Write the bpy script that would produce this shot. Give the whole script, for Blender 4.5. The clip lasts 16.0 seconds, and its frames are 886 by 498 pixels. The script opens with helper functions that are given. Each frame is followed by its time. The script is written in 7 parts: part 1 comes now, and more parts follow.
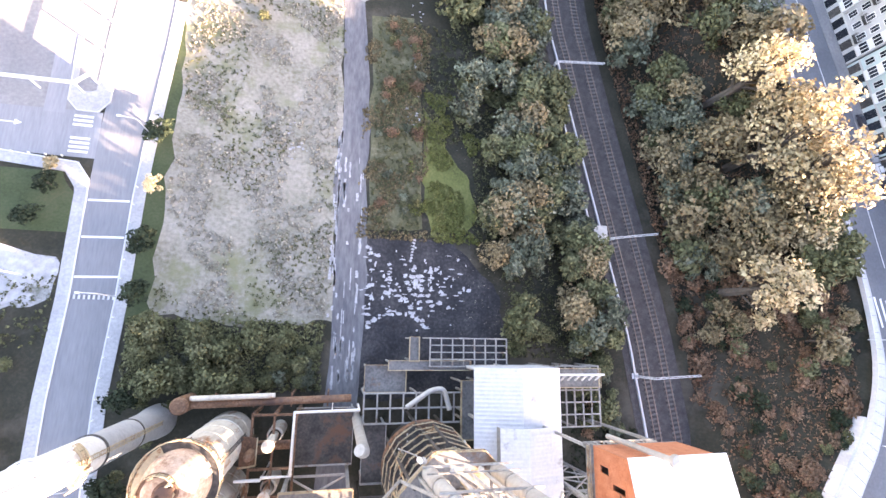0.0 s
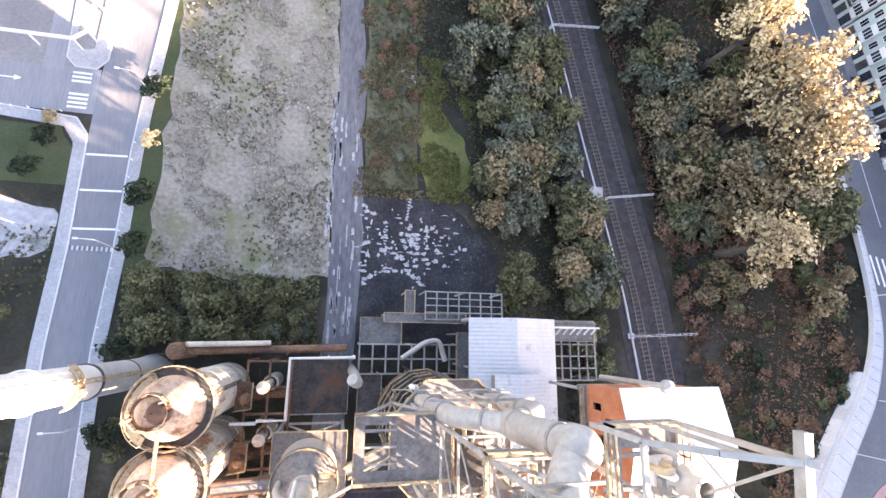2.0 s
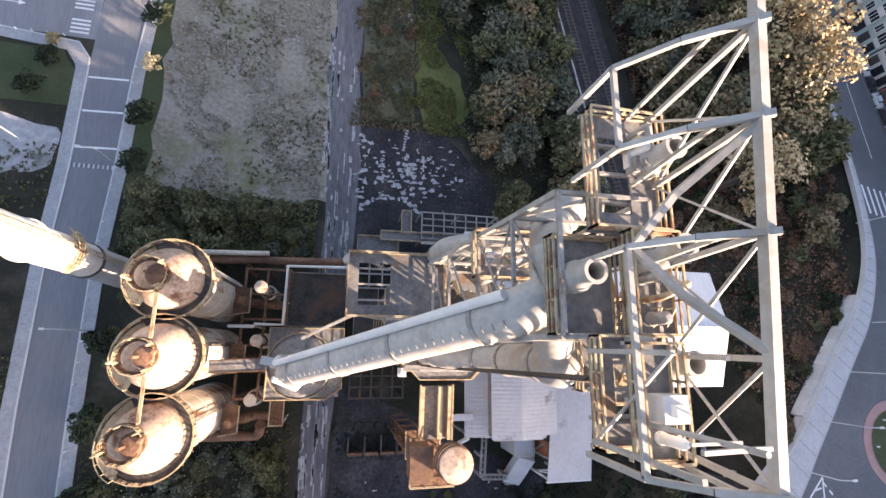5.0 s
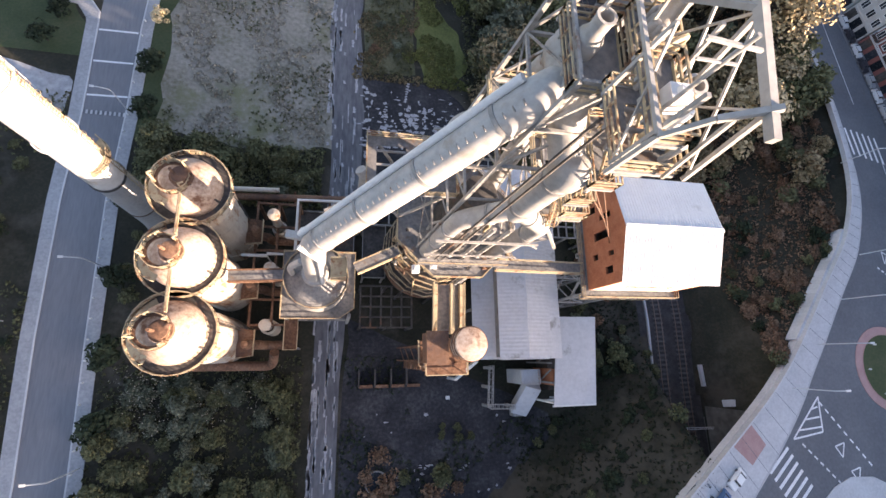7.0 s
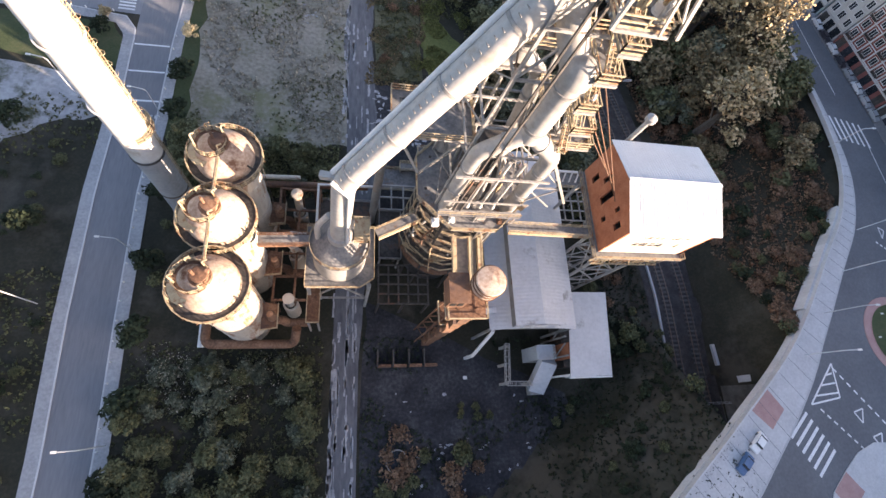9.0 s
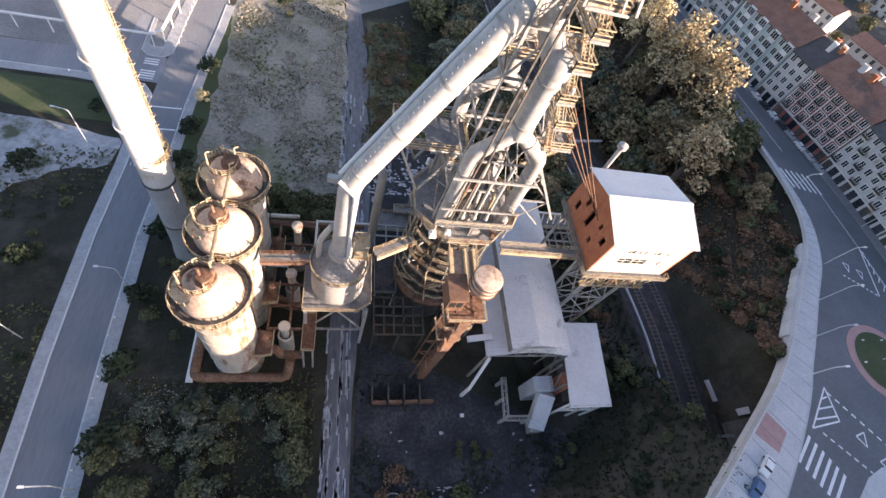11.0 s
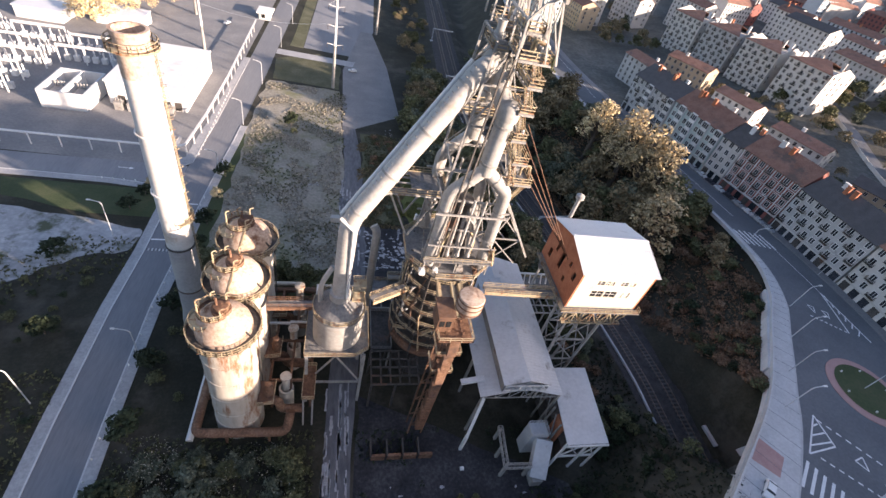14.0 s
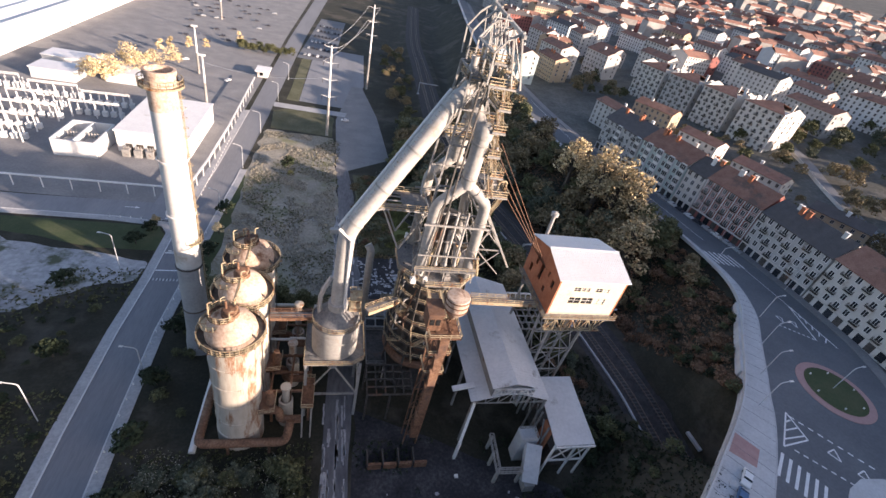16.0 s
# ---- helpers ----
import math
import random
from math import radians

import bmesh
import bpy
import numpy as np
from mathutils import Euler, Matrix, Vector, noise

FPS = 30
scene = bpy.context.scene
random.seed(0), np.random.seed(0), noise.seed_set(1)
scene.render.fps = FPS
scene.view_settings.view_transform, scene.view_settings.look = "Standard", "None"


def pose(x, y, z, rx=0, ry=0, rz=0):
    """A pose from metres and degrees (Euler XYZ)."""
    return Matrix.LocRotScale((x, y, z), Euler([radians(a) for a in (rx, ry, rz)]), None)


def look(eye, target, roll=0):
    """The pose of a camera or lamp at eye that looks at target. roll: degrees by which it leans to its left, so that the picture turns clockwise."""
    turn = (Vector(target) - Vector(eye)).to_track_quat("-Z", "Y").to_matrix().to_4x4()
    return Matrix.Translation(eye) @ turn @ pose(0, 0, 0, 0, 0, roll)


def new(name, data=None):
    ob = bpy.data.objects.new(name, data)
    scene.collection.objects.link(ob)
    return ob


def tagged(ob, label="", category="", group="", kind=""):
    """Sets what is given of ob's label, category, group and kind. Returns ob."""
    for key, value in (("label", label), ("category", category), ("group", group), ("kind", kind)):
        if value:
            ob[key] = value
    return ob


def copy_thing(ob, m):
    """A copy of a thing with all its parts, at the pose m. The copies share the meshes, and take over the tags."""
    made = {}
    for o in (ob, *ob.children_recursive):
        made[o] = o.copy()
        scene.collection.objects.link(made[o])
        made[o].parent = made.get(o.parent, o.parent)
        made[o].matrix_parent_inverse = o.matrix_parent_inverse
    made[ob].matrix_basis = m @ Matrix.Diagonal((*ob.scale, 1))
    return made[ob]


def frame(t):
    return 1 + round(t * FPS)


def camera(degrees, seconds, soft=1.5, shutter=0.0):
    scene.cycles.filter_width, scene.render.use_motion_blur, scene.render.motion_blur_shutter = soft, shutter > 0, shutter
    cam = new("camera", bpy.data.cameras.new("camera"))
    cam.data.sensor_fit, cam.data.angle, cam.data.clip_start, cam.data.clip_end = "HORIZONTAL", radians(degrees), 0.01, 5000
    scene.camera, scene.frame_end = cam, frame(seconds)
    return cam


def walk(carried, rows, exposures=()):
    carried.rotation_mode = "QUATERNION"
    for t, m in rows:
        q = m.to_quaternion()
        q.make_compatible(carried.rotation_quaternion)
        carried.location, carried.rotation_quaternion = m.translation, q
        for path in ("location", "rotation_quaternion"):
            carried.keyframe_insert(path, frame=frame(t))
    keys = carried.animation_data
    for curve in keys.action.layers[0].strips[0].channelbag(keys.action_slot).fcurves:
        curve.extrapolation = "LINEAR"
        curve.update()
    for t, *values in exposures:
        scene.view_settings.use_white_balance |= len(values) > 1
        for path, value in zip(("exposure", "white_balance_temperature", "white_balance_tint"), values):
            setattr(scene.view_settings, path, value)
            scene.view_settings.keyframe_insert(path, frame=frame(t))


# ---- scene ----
cam = camera(90.1, 16.0)
PATH = [
    (0, (1.976, 1.049, 104.776), (2.510, 1.518, 102.482), 50.9),
    (0.5, (2.333, -1.247, 104.515), (2.864, -0.772, 102.224), 50.4),
    (1, (2.760, -3.738, 104.228), (3.289, -3.260, 101.936), 50.0),
    (1.5, (3.302, -6.528, 103.960), (3.828, -6.050, 101.668), 49.8),
    (2, (3.978, -9.474, 103.654), (4.500, -8.993, 101.360), 49.4),
    (2.5, (4.714, -12.403, 103.279), (5.231, -11.918, 100.987), 48.9),
    (3, (5.435, -15.232, 102.840), (5.948, -14.743, 100.547), 48.5),
    (3.5, (6.034, -17.988, 102.367), (6.545, -17.497, 100.074), 48.2),
    (4, (6.348, -20.930, 101.972), (6.862, -20.436, 99.682), 48.1),
    (4.2, (6.305, -22.278, 101.898), (6.820, -21.781, 99.607), 48.0),
    (6.3, (4.255, -38.503, 100.549), (4.796, -37.960, 98.275), 46.0),
    (6.5, (4.046, -40.049, 100.520), (4.594, -39.503, 98.248), 45.9),
    (7, (3.510, -43.897, 100.480), (4.056, -43.340, 98.209), 45.1),
    (7.5, (2.855, -47.671, 100.460), (3.390, -47.111, 98.189), 44.0),
    (8, (2.070, -51.235, 100.486), (2.599, -50.641, 98.221), 41.6),
    (8.5, (1.324, -54.559, 100.385), (1.850, -53.894, 98.140), 38.2),
    (9, (0.650, -57.836, 100.140), (1.176, -57.060, 97.931), 33.7),
    (11.3, (-1.804, -72.616, 96.998), (-1.214, -71.339, 95.054), 24.2),
    (11.5, (-1.868, -73.800, 96.919), (-1.288, -72.486, 94.997), 23.0),
    (12, (-1.759, -76.601, 96.796), (-1.183, -75.193, 94.939), 21.2),
    (12.5, (-1.592, -79.381, 96.689), (-1.020, -77.887, 94.900), 19.6),
    (13, (-1.651, -82.196, 96.568), (-1.079, -80.623, 94.848), 18.4),
    (13.5, (-1.811, -85.044, 96.460), (-1.236, -83.398, 94.811), 17.3),
    (14, (-1.985, -87.928, 96.347), (-1.405, -86.219, 94.764), 16.5),
    (14.5, (-2.180, -90.787, 96.223), (-1.594, -89.027, 94.702), 15.8),
    (15, (-2.417, -93.602, 96.094), (-1.823, -91.798, 94.627), 15.1),
    (15.5, (-2.689, -96.452, 95.942), (-2.089, -94.610, 94.526), 14.7),
    (16, (-3.005, -99.392, 95.838), (-2.396, -97.513, 94.472), 14.4),
]
EXPOSURES = [(0, 4.0, 7500, 29), (0.5, 4.15, 7500, 29), (1.0, 3.98, 7450, 28), (1.5, 3.75, 7400, 28), (2.5, 3.28, 7300, 28), (3.5, 2.8, 7250, 27), (4.2, 2.58, 7150, 26), (6.3, 2.28, 6850, 24), (9.2, 2.18, 6700, 23), (11.3, 2.0, 6450, 23), (13.5, 1.76, 6400, 23), (16, 1.5, 6350, 23)]
walk(cam, [(t, look(eye, target, roll)) for t, eye, target, roll in PATH], EXPOSURES)

# ---- daylight: a low sun in the east-south-east, clear sky ----
SUN_TO = Vector((0.85, -0.53, 0.235)).normalized()
world = bpy.data.worlds.new("sky")
scene.world = world
world.use_nodes = True
wn = world.node_tree.nodes
sky = wn.new("ShaderNodeTexSky")
sky.sky_type, sky.sun_disc = "NISHITA", False
sky.sun_elevation = math.asin(SUN_TO.z)
sky.sun_rotation = math.atan2(SUN_TO.x, SUN_TO.y)
sky.air_density, sky.dust_density = 1.0, 1.5
wn["Background"].inputs["Strength"].default_value = 0.1
world.node_tree.links.new(sky.outputs[0], wn["Background"].inputs[0])
sun = new("sun", bpy.data.lights.new("sun", "SUN"))
sun.data.energy, sun.data.angle, sun.data.color = 5.0, radians(0.5), (1.0, 0.83, 0.62)
sun.matrix_world = look((0, 0, 300), Vector((0, 0, 300)) - SUN_TO)


# ---- materials ----
def mat(name, *cols, scale=0.5, rough=0.85, metal=0.0, bump=0.25, fine=6.0, spread=0.12, island=0.0, stain=None, stain_at=0.62, stain_scale=0.15, stretch=(1, 1, 1)):
    """Two scales of noise between the colours, a finer grain in relief, and stains with a shape of their own."""
    m = bpy.data.materials.new(name)
    m.use_nodes = True
    nt = m.node_tree
    n, link = nt.nodes, nt.links.new
    bsdf = n["Principled BSDF"]
    geo, info = n.new("ShaderNodeNewGeometry"), n.new("ShaderNodeObjectInfo")
    mp = n.new("ShaderNodeVectorMath")
    mp.operation = "MULTIPLY"
    mp.inputs[1].default_value = stretch
    link(geo.outputs["Position"], mp.inputs[0])

    def nz(s, detail=4.0, r=0.6):
        t = n.new("ShaderNodeTexNoise")
        t.inputs["Scale"].default_value, t.inputs["Detail"].default_value, t.inputs["Roughness"].default_value = s, detail, r
        link(mp.outputs[0], t.inputs["Vector"])
        return t

    big, small = nz(scale), nz(scale * fine)
    mixv = n.new("ShaderNodeMath")
    mixv.operation = "MULTIPLY_ADD"
    link(small.outputs["Fac"], mixv.inputs[0])
    mixv.inputs[1].default_value = 0.5
    half = n.new("ShaderNodeMath")
    half.operation = "MULTIPLY"
    half.inputs[1].default_value = 0.5
    link(big.outputs["Fac"], half.inputs[0])
    link(half.outputs[0], mixv.inputs[2])
    ramp = n.new("ShaderNodeValToRGB")
    els = ramp.color_ramp.elements
    k = len(cols)
    while len(els) < k:
        els.new(0.5)
    for i, c in enumerate(cols):
        els[i].position = 0.34 + 0.32 * i / max(1, k - 1)
        els[i].color = (*c, 1)
    link(mixv.outputs[0], ramp.inputs[0])
    col = ramp.outputs[0]
    if stain:
        st = nz(stain_scale, 6.0, 0.7)
        sr = n.new("ShaderNodeValToRGB")
        sr.color_ramp.elements[0].position, sr.color_ramp.elements[1].position = stain_at - 0.06, stain_at + 0.04
        link(st.outputs["Fac"], sr.inputs[0])
        mx = n.new("ShaderNodeMixRGB")
        mx.inputs[2].default_value = (*stain, 1)
        link(sr.outputs[0], mx.inputs[0])
        link(col, mx.inputs[1])
        col = mx.outputs[0]
    hsv = n.new("ShaderNodeHueSaturation")
    rnd = n.new("ShaderNodeMath")
    rnd.operation = "MULTIPLY_ADD"
    link(info.outputs["Random"], rnd.inputs[0])
    rnd.inputs[1].default_value, rnd.inputs[2].default_value = 2 * spread, 1 - spread
    val = rnd.outputs[0]
    if island:
        r2 = n.new("ShaderNodeMath")
        r2.operation = "MULTIPLY_ADD"
        link(geo.outputs["Random Per Island"], r2.inputs[0])
        r2.inputs[1].default_value, r2.inputs[2].default_value = 2 * island, 1 - island
        r3 = n.new("ShaderNodeMath")
        r3.operation = "MULTIPLY"
        link(val, r3.inputs[0])
        link(r2.outputs[0], r3.inputs[1])
        val = r3.outputs[0]
    link(val, hsv.inputs["Value"])
    link(col, hsv.inputs["Color"])
    link(hsv.outputs[0], bsdf.inputs["Base Color"])
    rr = n.new("ShaderNodeMath")
    rr.operation = "MULTIPLY_ADD"
    link(small.outputs["Fac"], rr.inputs[0])
    rr.inputs[1].default_value, rr.inputs[2].default_value = 0.3, rough - 0.15
    link(rr.outputs[0], bsdf.inputs["Roughness"])
    bsdf.inputs["Metallic"].default_value = metal
    bsdf.inputs["Specular IOR Level"].default_value = 0.3
    if bump:
        bp = n.new("ShaderNodeBump")
        bp.inputs["Strength"].default_value, bp.inputs["Distance"].default_value = bump, 0.12
        link(small.outputs["Fac"], bp.inputs["Height"])
        link(bp.outputs[0], bsdf.inputs["Normal"])
    return m


M_EARTH = mat("dark earth and weeds", (0.013, 0.013, 0.009), (0.025, 0.025, 0.016), (0.048, 0.042, 0.03), scale=0.12, fine=14, bump=0.6, stain=(0.062, 0.055, 0.043), stain_at=0.57, stain_scale=0.035)
M_FIELD = mat("dry grass field", (0.12, 0.115, 0.075), (0.22, 0.205, 0.17), (0.31, 0.285, 0.245), scale=0.07, fine=16, bump=0.8, stain=(0.15, 0.15, 0.085), stain_at=0.58, stain_scale=0.05)
M_LAWN = mat("lawn", (0.03, 0.045, 0.018), (0.052, 0.07, 0.03), (0.08, 0.086, 0.045), scale=0.15, fine=12, bump=0.4)
M_MOSS = mat("yellow-green rough grass", (0.06, 0.07, 0.022), (0.11, 0.12, 0.035), (0.16, 0.16, 0.06), scale=0.15, fine=12, bump=0.6)
M_SCRUB = mat("rough brown-green grass", (0.05, 0.055, 0.028), (0.09, 0.09, 0.05), (0.15, 0.14, 0.095), scale=0.12, fine=12, bump=0.7)
M_TOWN = mat("trodden town ground", (0.05, 0.052, 0.045), (0.09, 0.09, 0.08), (0.16, 0.155, 0.145), scale=0.06, fine=9, bump=0.4)
M_ASH = mat("black slag and ash", (0.012, 0.012, 0.014), (0.03, 0.03, 0.034), (0.075, 0.073, 0.075), scale=0.16, fine=9, bump=0.5)
M_LANE = mat("worn cinder lane", (0.07, 0.072, 0.08), (0.13, 0.13, 0.14), (0.2, 0.2, 0.2), scale=0.12, fine=10, stretch=(1, 0.25, 1), bump=0.3)
M_CRUST = mat("pale worn crust", (0.2, 0.2, 0.21), (0.32, 0.32, 0.33), (0.44, 0.44, 0.45), scale=0.5, fine=7, bump=0.4)
M_CHALK = mat("pale rubble", (0.2, 0.2, 0.215), (0.32, 0.32, 0.335), (0.46, 0.46, 0.47), scale=0.8, bump=0.5)
M_ASPHALT = mat("asphalt road", (0.17, 0.175, 0.19), (0.21, 0.215, 0.23), (0.25, 0.255, 0.265), scale=0.12, fine=20, bump=0.1, stretch=(1, 0.12, 1), rough=0.8)
M_TAR = mat("dark asphalt street", (0.1, 0.107, 0.12), (0.13, 0.137, 0.15), (0.165, 0.172, 0.185), scale=0.08, fine=20, bump=0.08, rough=0.75)
M_PAVE = mat("pale concrete pavement", (0.46, 0.462, 0.468), (0.53, 0.53, 0.535), (0.6, 0.6, 0.605), scale=0.25, fine=8, bump=0.15)
M_WALK = mat("grey worn pavement", (0.24, 0.243, 0.25), (0.3, 0.303, 0.31), (0.37, 0.37, 0.375), scale=0.25, fine=8, bump=0.15)
M_PINK = mat("reddish tactile paving", (0.34, 0.2, 0.19), (0.42, 0.27, 0.25), scale=0.5, bump=0.15)
M_KERB = mat("kerb stone", (0.42, 0.42, 0.43), (0.55, 0.55, 0.55), scale=0.6, bump=0.2)
M_YARD = mat("concrete yard", (0.15, 0.15, 0.158), (0.2, 0.198, 0.2), (0.26, 0.255, 0.25), scale=0.09, fine=14, bump=0.15)
M_DIRT = mat("pale trampled dirt", (0.2, 0.205, 0.21), (0.33, 0.33, 0.34), (0.48, 0.48, 0.49), scale=0.07, fine=9, bump=0.5, stain=(0.08, 0.09, 0.055), stain_at=0.58, stain_scale=0.09)
M_PAINT = mat("road marking paint", (0.6, 0.6, 0.6), (0.78, 0.78, 0.78), scale=0.9, bump=0.05)
M_BALLAST = mat("dark track ballast", (0.025, 0.023, 0.024), (0.05, 0.046, 0.046), (0.085, 0.078, 0.076), scale=0.5, fine=9, bump=0.6)
M_SLEEPER = mat("dark weathered sleeper", (0.08, 0.075, 0.07), (0.13, 0.123, 0.116), scale=0.8)
M_RAIL = mat("rusted rail steel", (0.2, 0.14, 0.11), (0.3, 0.23, 0.19), scale=0.8, rough=0.45, metal=0.5)
M_GREY = mat("weathered grey painted steel", (0.17, 0.165, 0.16), (0.28, 0.27, 0.255), (0.36, 0.345, 0.325), scale=0.3, fine=7, rough=0.65, stain=(0.16, 0.1, 0.065), stain_at=0.63, stain_scale=0.35)
M_PIPE = mat("pale grey painted gas main", (0.26, 0.25, 0.235), (0.34, 0.328, 0.308), (0.42, 0.405, 0.38), scale=0.22, fine=7, rough=0.6, stain=(0.3, 0.27, 0.23), stain_at=0.62, stain_scale=0.3, bump=0.12)
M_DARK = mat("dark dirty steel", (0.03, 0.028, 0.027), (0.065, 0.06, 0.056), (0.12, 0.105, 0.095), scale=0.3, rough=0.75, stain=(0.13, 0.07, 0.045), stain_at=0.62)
M_DECK = mat("dusty plate decking", (0.10, 0.1, 0.1), (0.17, 0.17, 0.17), (0.25, 0.24, 0.225), scale=0.25, fine=8, rough=0.8, stain=(0.17, 0.1, 0.06), stain_at=0.64)
M_RUST = mat("rusted steel plate", (0.085, 0.045, 0.03), (0.165, 0.09, 0.055), (0.27, 0.165, 0.11), scale=0.3, fine=8, rough=0.85, stain=(0.09, 0.055, 0.045), stain_at=0.6)
M_STOVE = mat("pale stove shell streaked with rust", (0.36, 0.32, 0.27), (0.46, 0.42, 0.36), (0.52, 0.48, 0.42), scale=0.16, fine=8, rough=0.7, stain=(0.25, 0.12, 0.06), stain_at=0.58, stain_scale=0.3, stretch=(1, 1, 0.22))
M_DOME = mat("rusty dome plate", (0.28, 0.18, 0.125), (0.46, 0.35, 0.275), (0.57, 0.48, 0.4), scale=0.3, fine=7, rough=0.75, stain=(0.15, 0.075, 0.045), stain_at=0.6)
M_YELLOW = mat("faded yellow handrail", (0.32, 0.26, 0.17), (0.46, 0.38, 0.25), scale=0.5, rough=0.7, stain=(0.25, 0.13, 0.07), stain_at=0.58, stain_scale=0.6)
M_WHITE = mat("white painted steel", (0.6, 0.59, 0.57), (0.72, 0.71, 0.69), scale=0.4, rough=0.55, stain=(0.4, 0.33, 0.26), stain_at=0.68)
M_CHIM = mat("white painted chimney steel", (0.58, 0.56, 0.53), (0.68, 0.66, 0.63), (0.75, 0.74, 0.72), scale=0.2, fine=9, rough=0.6, stain=(0.5, 0.42, 0.34), stain_at=0.66)
# greyer chimney colour for the part that the stoves shade
M_CHIM_SHADE = mat("grey chimney steel", (0.24, 0.24, 0.245), (0.31, 0.31, 0.315), (0.36, 0.355, 0.35), scale=0.2, fine=9, rough=0.7)
M_CORR = mat("pale grey corrugated roof sheet", (0.43, 0.437, 0.45), (0.5, 0.506, 0.52), (0.56, 0.56, 0.57), scale=0.12, fine=12, rough=0.6, stain=(0.28, 0.27, 0.26), stain_at=0.64)
M_ROOFW = mat("white sheet roof", (0.58, 0.585, 0.6), (0.67, 0.675, 0.69), scale=0.2, fine=10, rough=0.55, stain=(0.5, 0.5, 0.5), stain_at=0.68)
M_BRICK = mat("orange-red brick", (0.3, 0.105, 0.055), (0.42, 0.16, 0.085), (0.48, 0.21, 0.12), scale=0.6, fine=8, bump=0.3, rough=0.9)
M_CREAM = mat("cream rendered wall", (0.6, 0.52, 0.4), (0.7, 0.62, 0.5), scale=0.3, stain=(0.5, 0.38, 0.27), stain_at=0.64)
M_BLACK = mat("dark opening", (0.008, 0.008, 0.009), (0.014, 0.014, 0.015), scale=0.5, bump=0)
M_GLASS = mat("dark window glass", (0.02, 0.024, 0.03), (0.04, 0.045, 0.055), scale=0.4, bump=0, rough=0.25, spread=0.5)
M_LAMP = mat("galvanised lamp steel", (0.42, 0.43, 0.44), (0.52, 0.53, 0.54), scale=0.8, rough=0.5)
M_BARK = mat("bark", (0.06, 0.05, 0.04), (0.12, 0.1, 0.085), scale=1.2, bump=0.5)


def leaf_mat(name, a, b, c):
    m = mat(name, a, b, c, scale=0.22, fine=5, bump=0, rough=0.75, spread=0.28, island=0.38)
    m.node_tree.nodes["Principled BSDF"].inputs["Specular IOR Level"].default_value = 0.15
    return m


M_LEAF = leaf_mat("olive green leaves", (0.06, 0.066, 0.032), (0.104, 0.108, 0.053), (0.162, 0.156, 0.085))
M_LEAFB = leaf_mat("bluish green leaves", (0.055, 0.067, 0.045), (0.1, 0.112, 0.076), (0.18, 0.186, 0.138))
M_LEAFO = leaf_mat("brown-olive autumn leaves", (0.105, 0.082, 0.045), (0.175, 0.138, 0.078), (0.26, 0.205, 0.125))
M_LEAFY = leaf_mat("yellow autumn leaves", (0.38, 0.29, 0.15), (0.52, 0.41, 0.235), (0.62, 0.51, 0.33))
M_FERN = leaf_mat("red-brown dead bracken", (0.105, 0.062, 0.038), (0.175, 0.108, 0.068), (0.25, 0.165, 0.108))
M_LEAFD = leaf_mat("dark evergreen leaves", (0.014, 0.022, 0.013), (0.028, 0.038, 0.021), (0.045, 0.055, 0.03))
M_TUFT = leaf_mat("yellow-green grass blades", (0.08, 0.095, 0.03), (0.13, 0.14, 0.045), (0.19, 0.185, 0.08))
M_STRAW = leaf_mat("straw tufts", (0.24, 0.215, 0.16), (0.34, 0.31, 0.25), (0.42, 0.39, 0.33))


